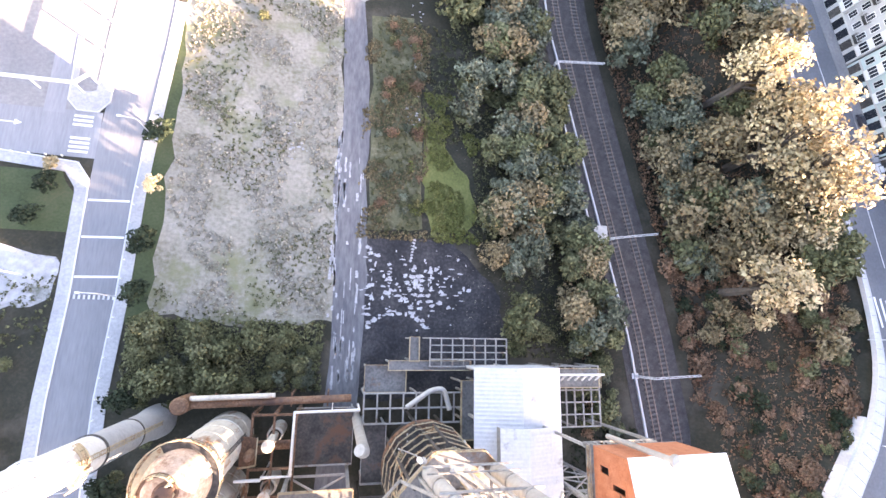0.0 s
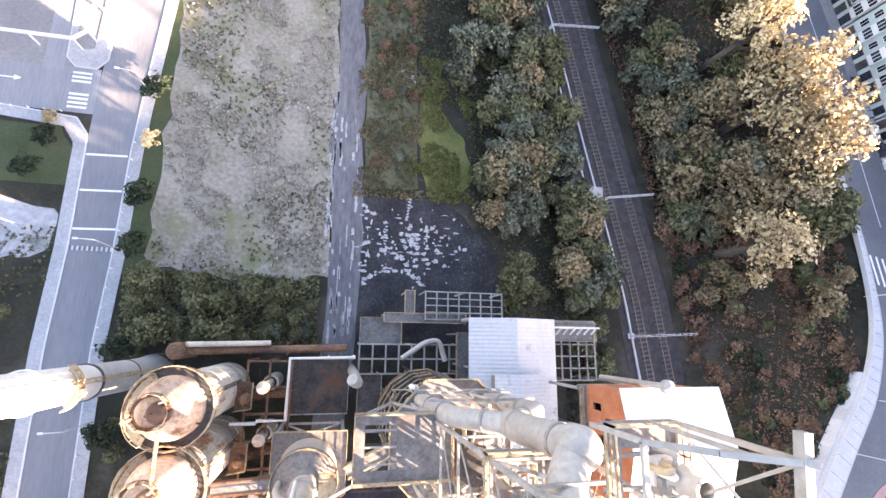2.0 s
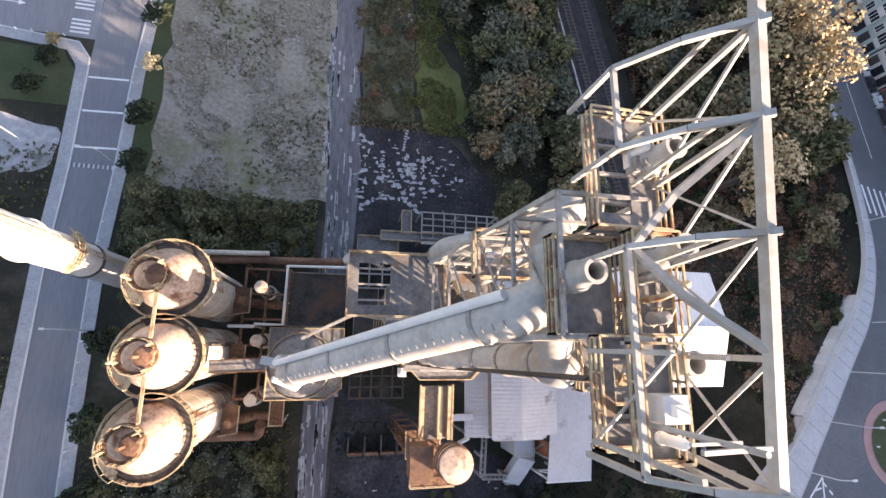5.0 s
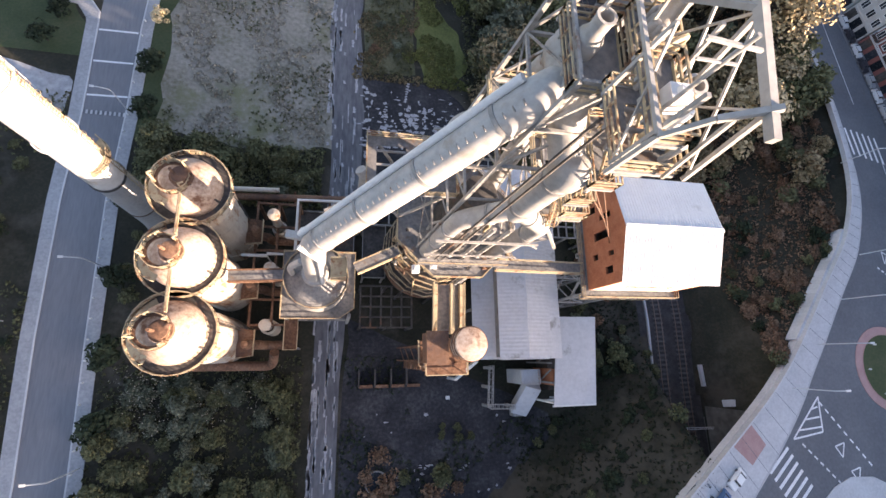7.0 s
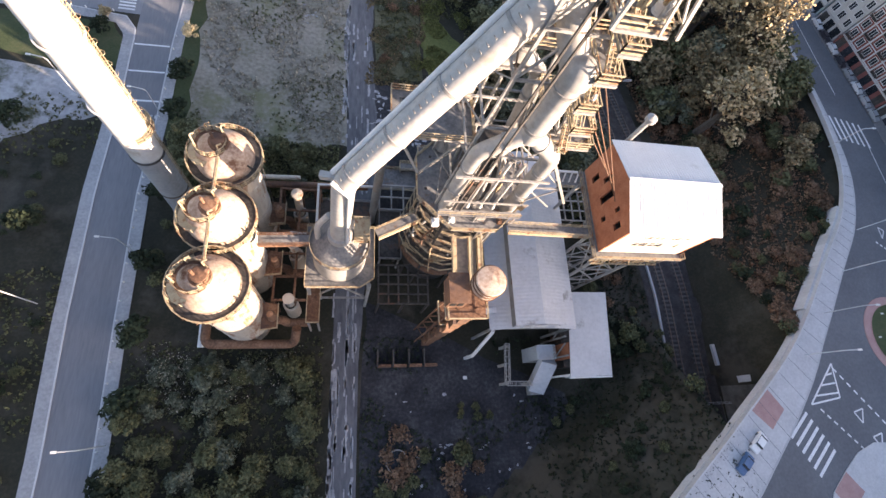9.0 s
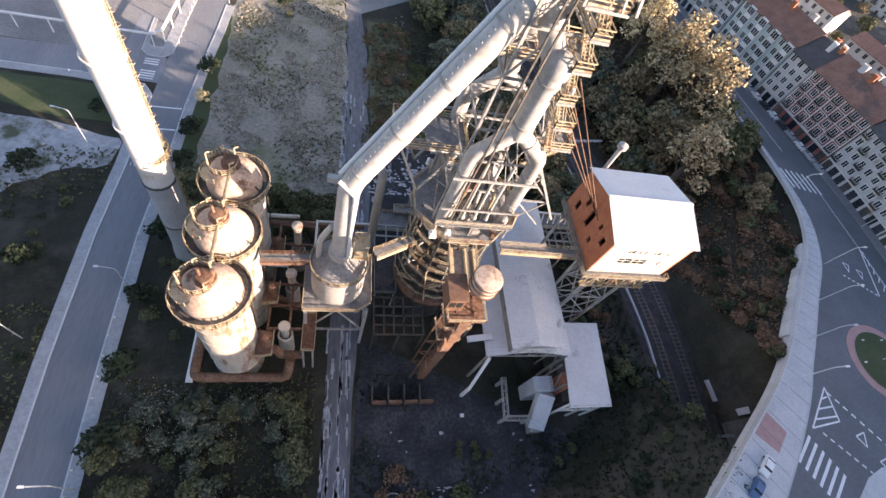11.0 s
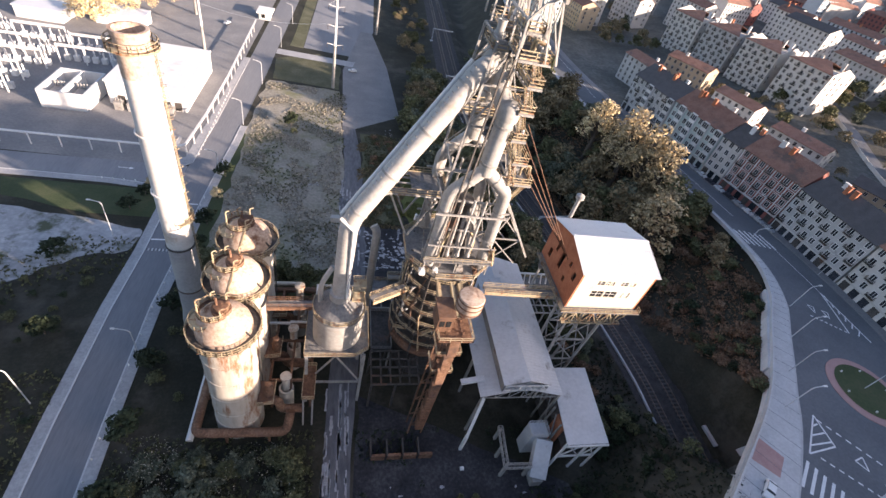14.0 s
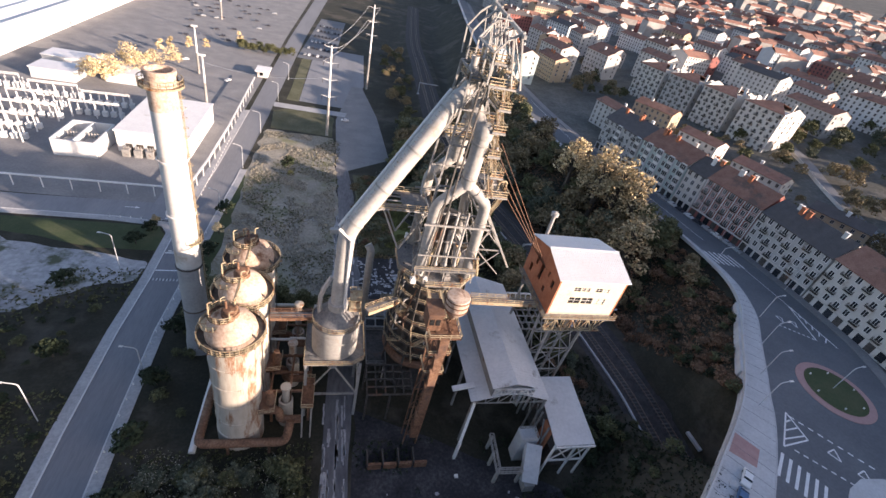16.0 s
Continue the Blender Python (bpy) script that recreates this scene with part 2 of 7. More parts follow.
# ---- building kit ----
class G:
    """Gathers boxes, bars, tubes and turned forms into one mesh."""

    def __init__(self):
        self.v, self.f = [], []

    def add(self, vs, fs):
        k = len(self.v)
        self.v += [tuple(p) for p in vs]
        self.f += [tuple(i + k for i in q) for q in fs]
        return self

    def bar(self, a, b, w, h=None, up=(0, 0, 1)):
        a, b, h = Vector(a), Vector(b), h or w
        d = (b - a).normalized()
        s = d.cross(Vector(up))
        s = d.cross(Vector((1, 0, 0))) if s.length < 1e-3 else s
        s.normalize()
        u = s.cross(d)
        s, u = s * w / 2, u * h / 2
        vs = [p + x + y for p in (a, b) for x, y in ((-s, -u), (s, -u), (s, u), (-s, u))]
        return self.add(vs, [(3, 2, 1, 0), (4, 5, 6, 7), (0, 1, 5, 4), (1, 2, 6, 5), (2, 3, 7, 6), (3, 0, 4, 7)])

    def box(self, x0, y0, z0, x1, y1, z1):
        return self.bar(((x0 + x1) / 2, y0, (z0 + z1) / 2), ((x0 + x1) / 2, y1, (z0 + z1) / 2), x1 - x0, z1 - z0)

    def tube(self, pts, r, seg=16, caps=True):
        pts = [Vector(p) for p in pts]
        rs = r if isinstance(r, (list, tuple)) else [r] * len(pts)
        dirs = [(pts[min(i + 1, len(pts) - 1)] - pts[max(i - 1, 0)]).normalized() for i in range(len(pts))]
        ref = Vector((0, 0, 1)) if abs(dirs[0].z) < 0.9 else Vector((1, 0, 0))
        s = dirs[0].cross(ref).normalized()
        vs, fs = [], []
        for i, p in enumerate(pts):
            s = (s - dirs[i] * s.dot(dirs[i])).normalized()
            u = s.cross(dirs[i])
            k = 1.0
            if 0 < i < len(pts) - 1:
                k = 1 / max(0.5, math.sqrt(max(0.0, (1 + (pts[i] - pts[i - 1]).normalized().dot((pts[i + 1] - pts[i]).normalized())) / 2)))
            vs += [p + (s * math.cos(6.28318 * j / seg) + u * math.sin(6.28318 * j / seg)) * rs[i] * min(k, 1.15) for j in range(seg)]
        for i in range(len(pts) - 1):
            fs += [(i * seg + j, i * seg + (j + 1) % seg, (i + 1) * seg + (j + 1) % seg, (i + 1) * seg + j) for j in range(seg)]
        if caps:
            fs += [tuple(range(seg - 1, -1, -1)), tuple(range((len(pts) - 1) * seg, len(pts) * seg))]
        return self.add(vs, fs)

    def lathe(self, c, prof, seg=32, a0=0.0, a1=360.0):
        full = a1 - a0 >= 359.9
        n = seg if full else seg + 1
        vs = [(c[0] + r * math.cos(radians(a0 + (a1 - a0) * j / seg)), c[1] + r * math.sin(radians(a0 + (a1 - a0) * j / seg)), c[2] + z) for r, z in prof for j in range(n)]
        fs = []
        for i in range(len(prof) - 1):
            for j in range(seg):
                k = (j + 1) % n
                fs.append((i * n + j, i * n + k, (i + 1) * n + k, (i + 1) * n + j))
        return self.add(vs, fs)

    def slab(self, poly, z0, z1):
        n = len(poly)
        vs = [(x, y, z0) for x, y in poly] + [(x, y, z1) for x, y in poly]
        return self.add(vs, [tuple(range(n - 1, -1, -1)), tuple(range(n, 2 * n))] + [(i, (i + 1) % n, n + (i + 1) % n, n + i) for i in range(n)])

    def railing(self, pts, h=1.1, closed=False, w=0.09, gap=2.0, toe=True):
        pts = [Vector(p) for p in pts] + ([Vector(pts[0])] if closed else [])
        for a, b in zip(pts, pts[1:]):
            for k in (h, h * 0.52):
                self.bar(a + Vector((0, 0, k)), b + Vector((0, 0, k)), w)
            if toe:
                self.bar(a + Vector((0, 0, 0.1)), b + Vector((0, 0, 0.1)), w * 0.5, 0.2)
            n = max(1, round((b - a).length / gap))
            for i in range(n + 1):
                p = a.lerp(b, i / n)
                self.bar(p, p + Vector((0, 0, h)), w)
        return self

    def ladder(self, a, b, side=(1, 0, 0), w=0.6, step=0.5, cage=False):
        a, b, s = Vector(a), Vector(b), Vector(side).normalized() * w / 2
        for k in (s, -s):
            self.bar(a + k, b + k, 0.09)
        n = int((b - a).length / step)
        for i in range(1, n):
            p = a.lerp(b, i / n)
            self.bar(p - s, p + s, 0.07)
        return self

    def stair(self, a, b, w=1.0):
        a, b = Vector(a), Vector(b)
        d = Vector((b.x - a.x, b.y - a.y, 0)).normalized()
        s = Vector((-d.y, d.x, 0)) * w / 2
        n = max(3, int(abs(b.z - a.z) / 0.25))
        for k in (s, -s):
            self.bar(a + k, b + k, 0.1, 0.28)
            self.bar(a + k + Vector((0, 0, 1)), b + k + Vector((0, 0, 1)), 0.08)
            for i in (0, n // 2, n):
                p = a.lerp(b, i / n) + k
                self.bar(p, p + Vector((0, 0, 1)), 0.07)
        for i in range(n):
            p = a.lerp(b, (i + 0.5) / n)
            self.bar(p - s, p + s, 0.26, 0.05)
        return self

    def lattice(self, a, b, w, h, n, t=0.16):
        """A lattice girder from a to b: four chords, posts and crossing diagonals on its two tall faces."""
        a, b = Vector(a), Vector(b)
        d = (b - a).normalized()
        s = d.cross(Vector((0, 0, 1)))
        s = Vector((1, 0, 0)) if s.length < 1e-3 else s.normalized()
        u = s.cross(d) * h / 2
        s = s * w / 2
        for x in (s, -s):
            for y in (u, -u):
                self.bar(a + x + y, b + x + y, t)
            for i in range(n):
                p, q = a.lerp(b, i / n) + x, a.lerp(b, (i + 1) / n) + x
                self.bar(p + u, p - u, t * 0.7)
                self.bar(p + (u if i % 2 else -u), q + (-u if i % 2 else u), t * 0.7)
        for i in range(n + 1):
            p = a.lerp(b, i / n)
            self.bar(p + s + u, p - s + u, t * 0.7)
            self.bar(p + s - u, p - s - u, t * 0.7)
        return self

    def out(self, name, material, parent=None, label="", smooth=False, weld=False):
        me = bpy.data.meshes.new(name)
        me.from_pydata(self.v, [], self.f)
        if weld:
            bm = bmesh.new()
            bm.from_mesh(me)
            bmesh.ops.remove_doubles(bm, verts=bm.verts, dist=0.002)
            bm.to_mesh(me)
            bm.free()
        me.materials.append(material)
        if smooth:
            me.shade_smooth()
            me.set_sharp_from_angle(angle=radians(38))
        me.update()
        ob = new(name, me)
        if parent:
            ob.parent = parent
            ob.matrix_parent_inverse = Matrix.Translation(-parent.location) if parent.type == "EMPTY" else Matrix()
        if label:
            tagged(ob, label)
        return ob


def thing(name, label, category, at=(0, 0, 0), group="", kind=""):
    e = new(name)
    e.location = at
    return tagged(e, label, category, group, kind)


def setting(ob, label, category):
    return tagged(ob, label, category, kind="structure")


def bend(pts, r=2.0, n=5):
    """Rounds the corners of a line of points."""
    pts = [Vector(p) for p in pts]
    res = [pts[0]]
    for a, b, c in zip(pts, pts[1:], pts[2:]):
        k = min(r, (b - a).length * 0.45, (c - b).length * 0.45)
        p, q = b + (a - b).normalized() * k, b + (c - b).normalized() * k
        res += [p.lerp(b, t / n).lerp(b.lerp(q, t / n), t / n) for t in range(n + 1)]
    return res + [pts[-1]]


def strip(name, left, right, material, z=0.03, label="", category="", kerbless=True):
    """A ribbon between two lines of points of equal number; z is a number or a function of x and y."""
    f = z if callable(z) else (lambda x, y: z)
    n = len(left)
    vs = [(x, y, f(x, y)) for x, y in left] + [(x, y, f(x, y)) for x, y in right]
    me = bpy.data.meshes.new(name)
    me.from_pydata(vs, [], [(i, n + i, n + i + 1, i + 1) for i in range(n - 1)])
    me.materials.append(material)
    me.update()
    ob = new(name, me)
    bm = bmesh.new()
    bm.from_mesh(me)
    bmesh.ops.recalc_face_normals(bm, faces=bm.faces)
    if bm.faces and sum(fc.normal.z for fc in bm.faces) < 0:
        bmesh.ops.reverse_faces(bm, faces=bm.faces)
    bm.to_mesh(me)
    bm.free()
    return setting(ob, label, category)


def offset(line, d):
    """The line moved sideways by d (to the right of its run)."""
    res = []
    for i, (x, y) in enumerate(line):
        a, b = Vector(line[max(0, i - 1)]), Vector(line[min(len(line) - 1, i + 1)])
        t = (b - a).normalized()
        res.append((x + t.y * d, y - t.x * d))
    return res


def smooth_line(pts, n=6):
    """A Catmull-Rom line through points in the plan."""
    p = [Vector(pts[0]) * 2 - Vector(pts[1])] + [Vector(q) for q in pts] + [Vector(pts[-1]) * 2 - Vector(pts[-2])]
    res = []
    for i in range(1, len(p) - 2):
        for k in range(n):
            t = k / n
            q = 0.5 * (2 * p[i] + (p[i + 1] - p[i - 1]) * t + (2 * p[i - 1] - 5 * p[i] + 4 * p[i + 1] - p[i + 2]) * t * t + (3 * p[i] - p[i - 1] - 3 * p[i + 1] + p[i + 2]) * t ** 3)
            res.append((q.x, q.y))
    return res + [tuple(pts[-1])]


def patch(name, poly, material, z, label, category, wob=0.0, n=5):
    """A flat area on the ground, with an uneven edge where wob is given."""
    pts = []
    for i, (x, y) in enumerate(poly):
        x2, y2 = poly[(i + 1) % len(poly)]
        for k in range(n if wob else 1):
            t = k / n
            px, py = x + (x2 - x) * t, y + (y2 - y) * t
            pts.append((px + wob * noise.noise((px * 0.2, py * 0.2, 3)), py + wob * noise.noise((px * 0.2, py * 0.2, 9))))
    g = G()
    g.add([(x, y, z) for x, y in pts], [tuple(range(len(pts)))])
    ob = g.out(name, material)
    if ob.data.polygons[0].normal.z < 0:
        ob.data.flip_normals()
    return setting(ob, label, category)


# ---- the lie of the land ----
RAIL = smooth_line([(90, -230), (88, -140), (86.3, -62), (86.4, -45), (86.2, -31), (83.2, -8), (80.6, 8), (72.2, 45), (65.2, 77), (61.4, 98), (58, 150), (59, 190), (64, 290), (70, 400), (95, 620)], 8)
EDGE = smooth_line([(20, -112), (40, -92), (61, -76), (76, -65), (96, -49), (113, -29), (123, -16), (128, 0), (126, 26), (119, 55), (109, 88), (104, 130), (103, 175), (106, 240), (125, 400), (160, 640)], 6)
STREET = 22.0
RAIL_XY, EDGE_XY = np.array(RAIL), np.array(EDGE)


def side_of(line, x, y):
    """Distance from a line, positive to the right of its run."""
    best, sign = np.full(x.shape, 1e9), np.zeros(x.shape)
    for (ax, ay), (bx, by) in zip(line[:-1], line[1:]):
        dx, dy = bx - ax, by - ay
        t = np.clip(((x - ax) * dx + (y - ay) * dy) / (dx * dx + dy * dy), 0, 1)
        d = np.hypot(x - ax - t * dx, y - ay - t * dy)
        s = dy * (x - ax) - dx * (y - ay)
        m = d < best
        best, sign = np.where(m, d, best), np.where(m, np.sign(s), sign)
    return best * np.where(sign == 0, 1, sign)


def land(x, y):
    x, y = np.atleast_1d(np.asarray(x, float)), np.atleast_1d(np.asarray(y, float))
    e, r = side_of(EDGE_XY, x, y), side_of(RAIL_XY, x, y)
    width = np.interp(y, (-60, -30, 10, 60, 120), (15, 20, 30, 30, 26))
    s = np.clip(1 + e / width, 0, 1)
    z = 1.6 * np.clip(1 - (np.abs(r) - 9) / 6, 0, 1) + 20.3 * s ** 0.85
    z = np.where(e > 0, STREET - 0.35 + np.clip((e - 40) * 0.12, 0, 230), z)
    cut = np.clip((np.abs(r) - 7.5) / (3 + 0 * r), 0, 1)
    z = np.where(e < 3, 1.6 * (1 - cut) + z * cut, z)
    under = (e >= 3) & (e < 34) & (y < -35) & (np.abs(r) < 9)
    return np.where(under, 1.6, z)


def land_at(x, y):
    return float(land(x, y)[0])


def spread_axis(lo, hi, step, far):
    mid = np.arange(lo, hi + 1e-6, step)
    out = step * 1.5 * 1.35 ** np.arange(0, 40)
    out = np.cumsum(out)
    out = np.append(out[out < far], far)
    return np.concatenate((lo - out[::-1], mid, hi + out))


gx, gy = spread_axis(-70, 190, 2.0, 4200), spread_axis(-110, 210, 2.5, 4200)
XX, YY = np.meshgrid(gx, gy)
ZZ = land(XX.ravel(), YY.ravel())
me = bpy.data.meshes.new("ground")
nx, ny = len(gx), len(gy)
quads = [(j * nx + i, j * nx + i + 1, (j + 1) * nx + i + 1, (j + 1) * nx + i) for j in range(ny - 1) for i in range(nx - 1)]
me.from_pydata(np.stack((XX.ravel(), YY.ravel(), ZZ - 0.02), 1).tolist(), [], quads)
me.materials.append(M_EARTH)
me.materials.append(M_TOWN)
mid = np.array([np.mean([(XX.ravel()[i], YY.ravel()[i]) for i in q], 0) for q in quads])
me.polygons.foreach_set("material_index", (side_of(EDGE_XY, mid[:, 0], mid[:, 1]) > 6).astype(np.int32))
me.shade_smooth()
setting(new("ground", me), "dark earth and weeds running up to the town", "ground")

# ---- west side: road, pavements, lawns, field ----
ROAD_E = [(-42.3, -260), (-42.3, -120), (-42.6, -65), (-43.5, -40), (-44.0, -12), (-43.0, 8), (-42.7, 30), (-41.9, 45), (-40.4, 67), (-39.9, 79), (-37.5, 145), (-33, 321), (-22, 560), (0, 900)]
ROAD_W = [(-50.6, -260), (-50.6, -120), (-50.8, -65), (-51.8, -40), (-52.0, -12), (-51.2, 8), (-51.3, 30), (-51.0, 45), (-49.7, 67), (-48.8, 79), (-47.5, 145), (-44.5, 321), (-36, 560), (-15, 900)]
strip("road", ROAD_W, ROAD_E, M_ASPHALT, 0.03, "grey asphalt road with white cross lines", "road")
strip("road", [(-260, 47.6), (-100, 47.2), (-51, 48.4)], [(-260, 38.4), (-100, 38.0), (-51, 37.6)], M_ASPHALT, 0.026, "grey asphalt side road", "road")


def kerbed(name, a, b, label, h=0.15, material=None, kerb_side=None):
    """A pavement with a real step and a kerb stone along its first line."""
    n = len(a)
    g = G()
    vs = [(x, y, 0) for x, y in a] + [(x, y, h) for x, y in a] + [(x, y, h) for x, y in b] + [(x, y, 0) for x, y in b]
    fs = []
    for k in range(3):
        fs += [(k * n + i, k * n + i + 1, (k + 1) * n + i + 1, (k + 1) * n + i) for i in range(n - 1)]
    fs += [(0, n, 2 * n, 3 * n), (n - 1, 4 * n - 1, 3 * n - 1, 2 * n - 1)]
    g.add(vs, fs)
    pav = setting(g.out(name, material or M_WALK), label, "pavement")
    k = G()
    for p, q in zip(a, a[1:]):
        k.bar((*p, h / 2 + 0.02), (*q, h / 2 + 0.02), 0.28, h + 0.05)
    k.out("kerb", M_KERB, pav)
    return pav


kerbed("pavement", ROAD_E[:10], [(x + 2.4, y) for x, y in ROAD_E[:10]], "pale concrete pavement along the road")
kerbed("pavement", ROAD_W[:7] + [(-51.5, 33), (-54, 36.5), (-70, 38.0), (-250, 38.2)], [(x - 2.4, y) for x, y in ROAD_W[:7]] + [(-53.9, 31), (-56, 34.2), (-70, 35.6), (-250, 35.8)], "pale concrete pavement round the corner of two roads")
kerbed("pavement", [(-58.2, 66), (-58, 50.6), (-56, 48.4), (-52, 48.4), (-50, 51), (-49.6, 67), (-48.8, 79), (-48, 120), (-47.5, 145)], [(-57.2, 66), (-56.8, 54), (-55.8, 53), (-54, 53), (-53, 53.5), (-52.6, 67), (-51.8, 79), (-51, 120), (-50.5, 145)], "pale pavement outside the fence")
patch("yard", [(-250, 47.7), (-52.8, 47.7), (-50.6, 70), (-49.8, 145), (-47, 321), (-40, 560), (-250, 560)], M_YARD, 0.02, "concrete yard of the substation and car parks", "yard")
patch("driveway", [(-62.2, 47.4), (-58.2, 47.4), (-57.6, 67), (-62, 67)], M_ASPHALT, 0.04, "asphalt entrance drive", "road")
patch("lawn", [(-250, 35.7), (-56, 34), (-53.6, 29), (-53.6, 21), (-70, 21.5), (-110, 30), (-250, 28)], M_LAWN, 0.05, "green lawn inside the road corner", "lawn", 1.0)
patch("dirt", [(-250, 28), (-110, 29), (-80, 20), (-54, 15.5), (-54, 9), (-62, 5), (-76, -6), (-120, -14), (-250, -10)], M_DIRT, 0.035, "pale trampled dirt with grass", "ground", 3.0)
patch("field", [(-36.6, 4), (-10, 3), (0.8, 4.5), (-0.5, 36), (0.3, 56), (-1.5, 88), (-4, 122), (-36, 124), (-37.5, 80), (-36.5, 44)], M_FIELD, 0.03, "wide field of bleached dry grass", "field", 2.0, 10)
patch("verge", [(-40.9, 3), (-36, 3.5), (-35.8, 44), (-37.2, 80), (-38, 80), (-40.2, 44)], M_LAWN, 0.025, "green verge beside the pavement", "lawn", 0.5)
patch("lane", [(-1.6, -260), (4.6, -260), (4.4, -50), (5.5, -35), (7.5, -10), (8, 10), (7.7, 24), (6.6, 40), (7.4, 52), (4.4, 85), (3.9, 92), (-1.4, 90), (0.4, 56), (-1.0, 36), (0.4, 26), (0.6, -5), (-1.0, -35)], M_LANE, 0.045, "worn cinder lane", "road", 0.6)
patch("apron", [(-1.4, 90), (3.9, 88), (24, 104), (20.5, 160), (13, 212), (6, 212), (-3, 148)], M_YARD, 0.05, "concrete apron beyond the lane", "road")
patch("ash_ground", [(6.5, 24), (18, 24.5), (29, 24), (36, 17), (41, 12), (42.5, 0), (43, -12), (4, -12), (2, 4)], M_ASH, 0.04, "black slag ground with pale rubble", "ground", 2.0)
patch("ash_ground", [(6, -36), (52, -57), (58, -80), (46, -110), (6, -110), (4.8, -60)], M_ASH, 0.03, "dark ground south of the works", "ground", 2.5)
patch("grass", [(20.5, 60), (25.5, 50), (33, 40), (35, 32), (32, 26.5), (22.5, 26.5), (21, 40)], M_MOSS, 0.06, "yellow-green rough grass", "lawn", 1.8)
patch("grass", [(7.5, 26), (21, 27), (20, 60), (17, 86), (6, 84), (7.4, 52)], M_SCRUB, 0.035, "rough brown-green grass beside the lane", "lawn", 1.2)
patch("verge", [(-34, 126), (-4, 124), (-4, 150), (-16, 165), (-36.5, 150)], M_SCRUB, 0.04, "green verge north of the field", "lawn", 1.5)
patch("parking", [(-24.5, 170), (4, 168), (14, 215), (16, 300), (-16, 300), (-23, 260)], M_ASPHALT, 0.034, "grey asphalt parking ground", "car park")
patch("lawn", [(-31.5, 170), (-25, 169), (-23.5, 260), (-16.5, 300), (-22, 300), (-30, 260)], M_SCRUB, 0.04, "worn green verge beside the parking", "lawn", 1.0)
patch("cross_drive", [(-37, 156), (2, 154), (3, 161), (-37, 163)], M_WALK, 0.06, "pale concrete drive across the verge", "road")

g = G()
for y in (28.4, 20.4, 12.0):
    g.bar((-51.0, y, 0.045), (-43.2, y + 0.3, 0.045), 0.42, 0.02)
setting(g.out("cross_lines", M_PAINT), "white lines across the road", "road marking")
zebra = thing("zebra_crossing", "worn white zebra crossing on the side road", "zebra crossing", (-54.5, 43, 0.05))
for k in range(9):
    y = 38.9 + k * 1.02
    if k not in (4, 5):
        G().bar((-56.3, y, 0.055), (-52.6, y, 0.055), 0.5, 0.02).out("stripe", M_PAINT, zebra)
hump = thing("speed_hump", "rubber speed hump of dark and pale blocks", "speed hump", (-47, 8, 0.04))
for k in range(18):
    G().box(-51.0 + k * 0.44, 7.5, 0.04, -50.62 + k * 0.44, 8.4, 0.1).out("block", M_KERB if k % 2 else M_TAR, hump)
arrow = G().bar((-70, 44.2, 0.045), (-66.8, 44.2, 0.045), 0.22, 0.02).add([(-66.8, 43.6, 0.056), (-65.4, 44.2, 0.056), (-66.8, 44.8, 0.056)], [(0, 1, 2)])
setting(arrow.out("road_arrow", M_PAINT), "white arrow painted on the side road", "road marking")

# dark gutter line with pale bollard stones along the road
g = G()
for a, b in zip(ROAD_E[1:10], ROAD_E[2:11]):
    g.bar((a[0] + 0.02, a[1], 0.03), (b[0] + 0.02, b[1], 0.03), 0.5, 0.05)
setting(g.out("gutter", M_TAR), "dark gutter strip along the kerb", "gutter")
stud = G().lathe((0, 0, 0), [(0.0, 0.62), (0.14, 0.55), (0.17, 0.1), (0.2, 0.0)], 8).out("bollard", M_WHITE, smooth=True)
tagged(stud, "short pale bollard along the pavement", "bollard", "bollards along the road")
studs = [(-43.0, y) for y in range(-64, 36, 4)] + [(-49.4, y) for y in range(56, 110, 3)] + [(x, 37.6) for x in range(-72, -56, 3)]
for i, (x, y) in enumerate(studs):
    if x == -43.0:
        x = float(np.interp(y, [p[1] for p in ROAD_E], [p[0] for p in ROAD_E])) + 0.5
    m = pose(x, y, 0.15)
    if i:
        copy_thing(stud, m)
    else:
        stud.matrix_basis = m

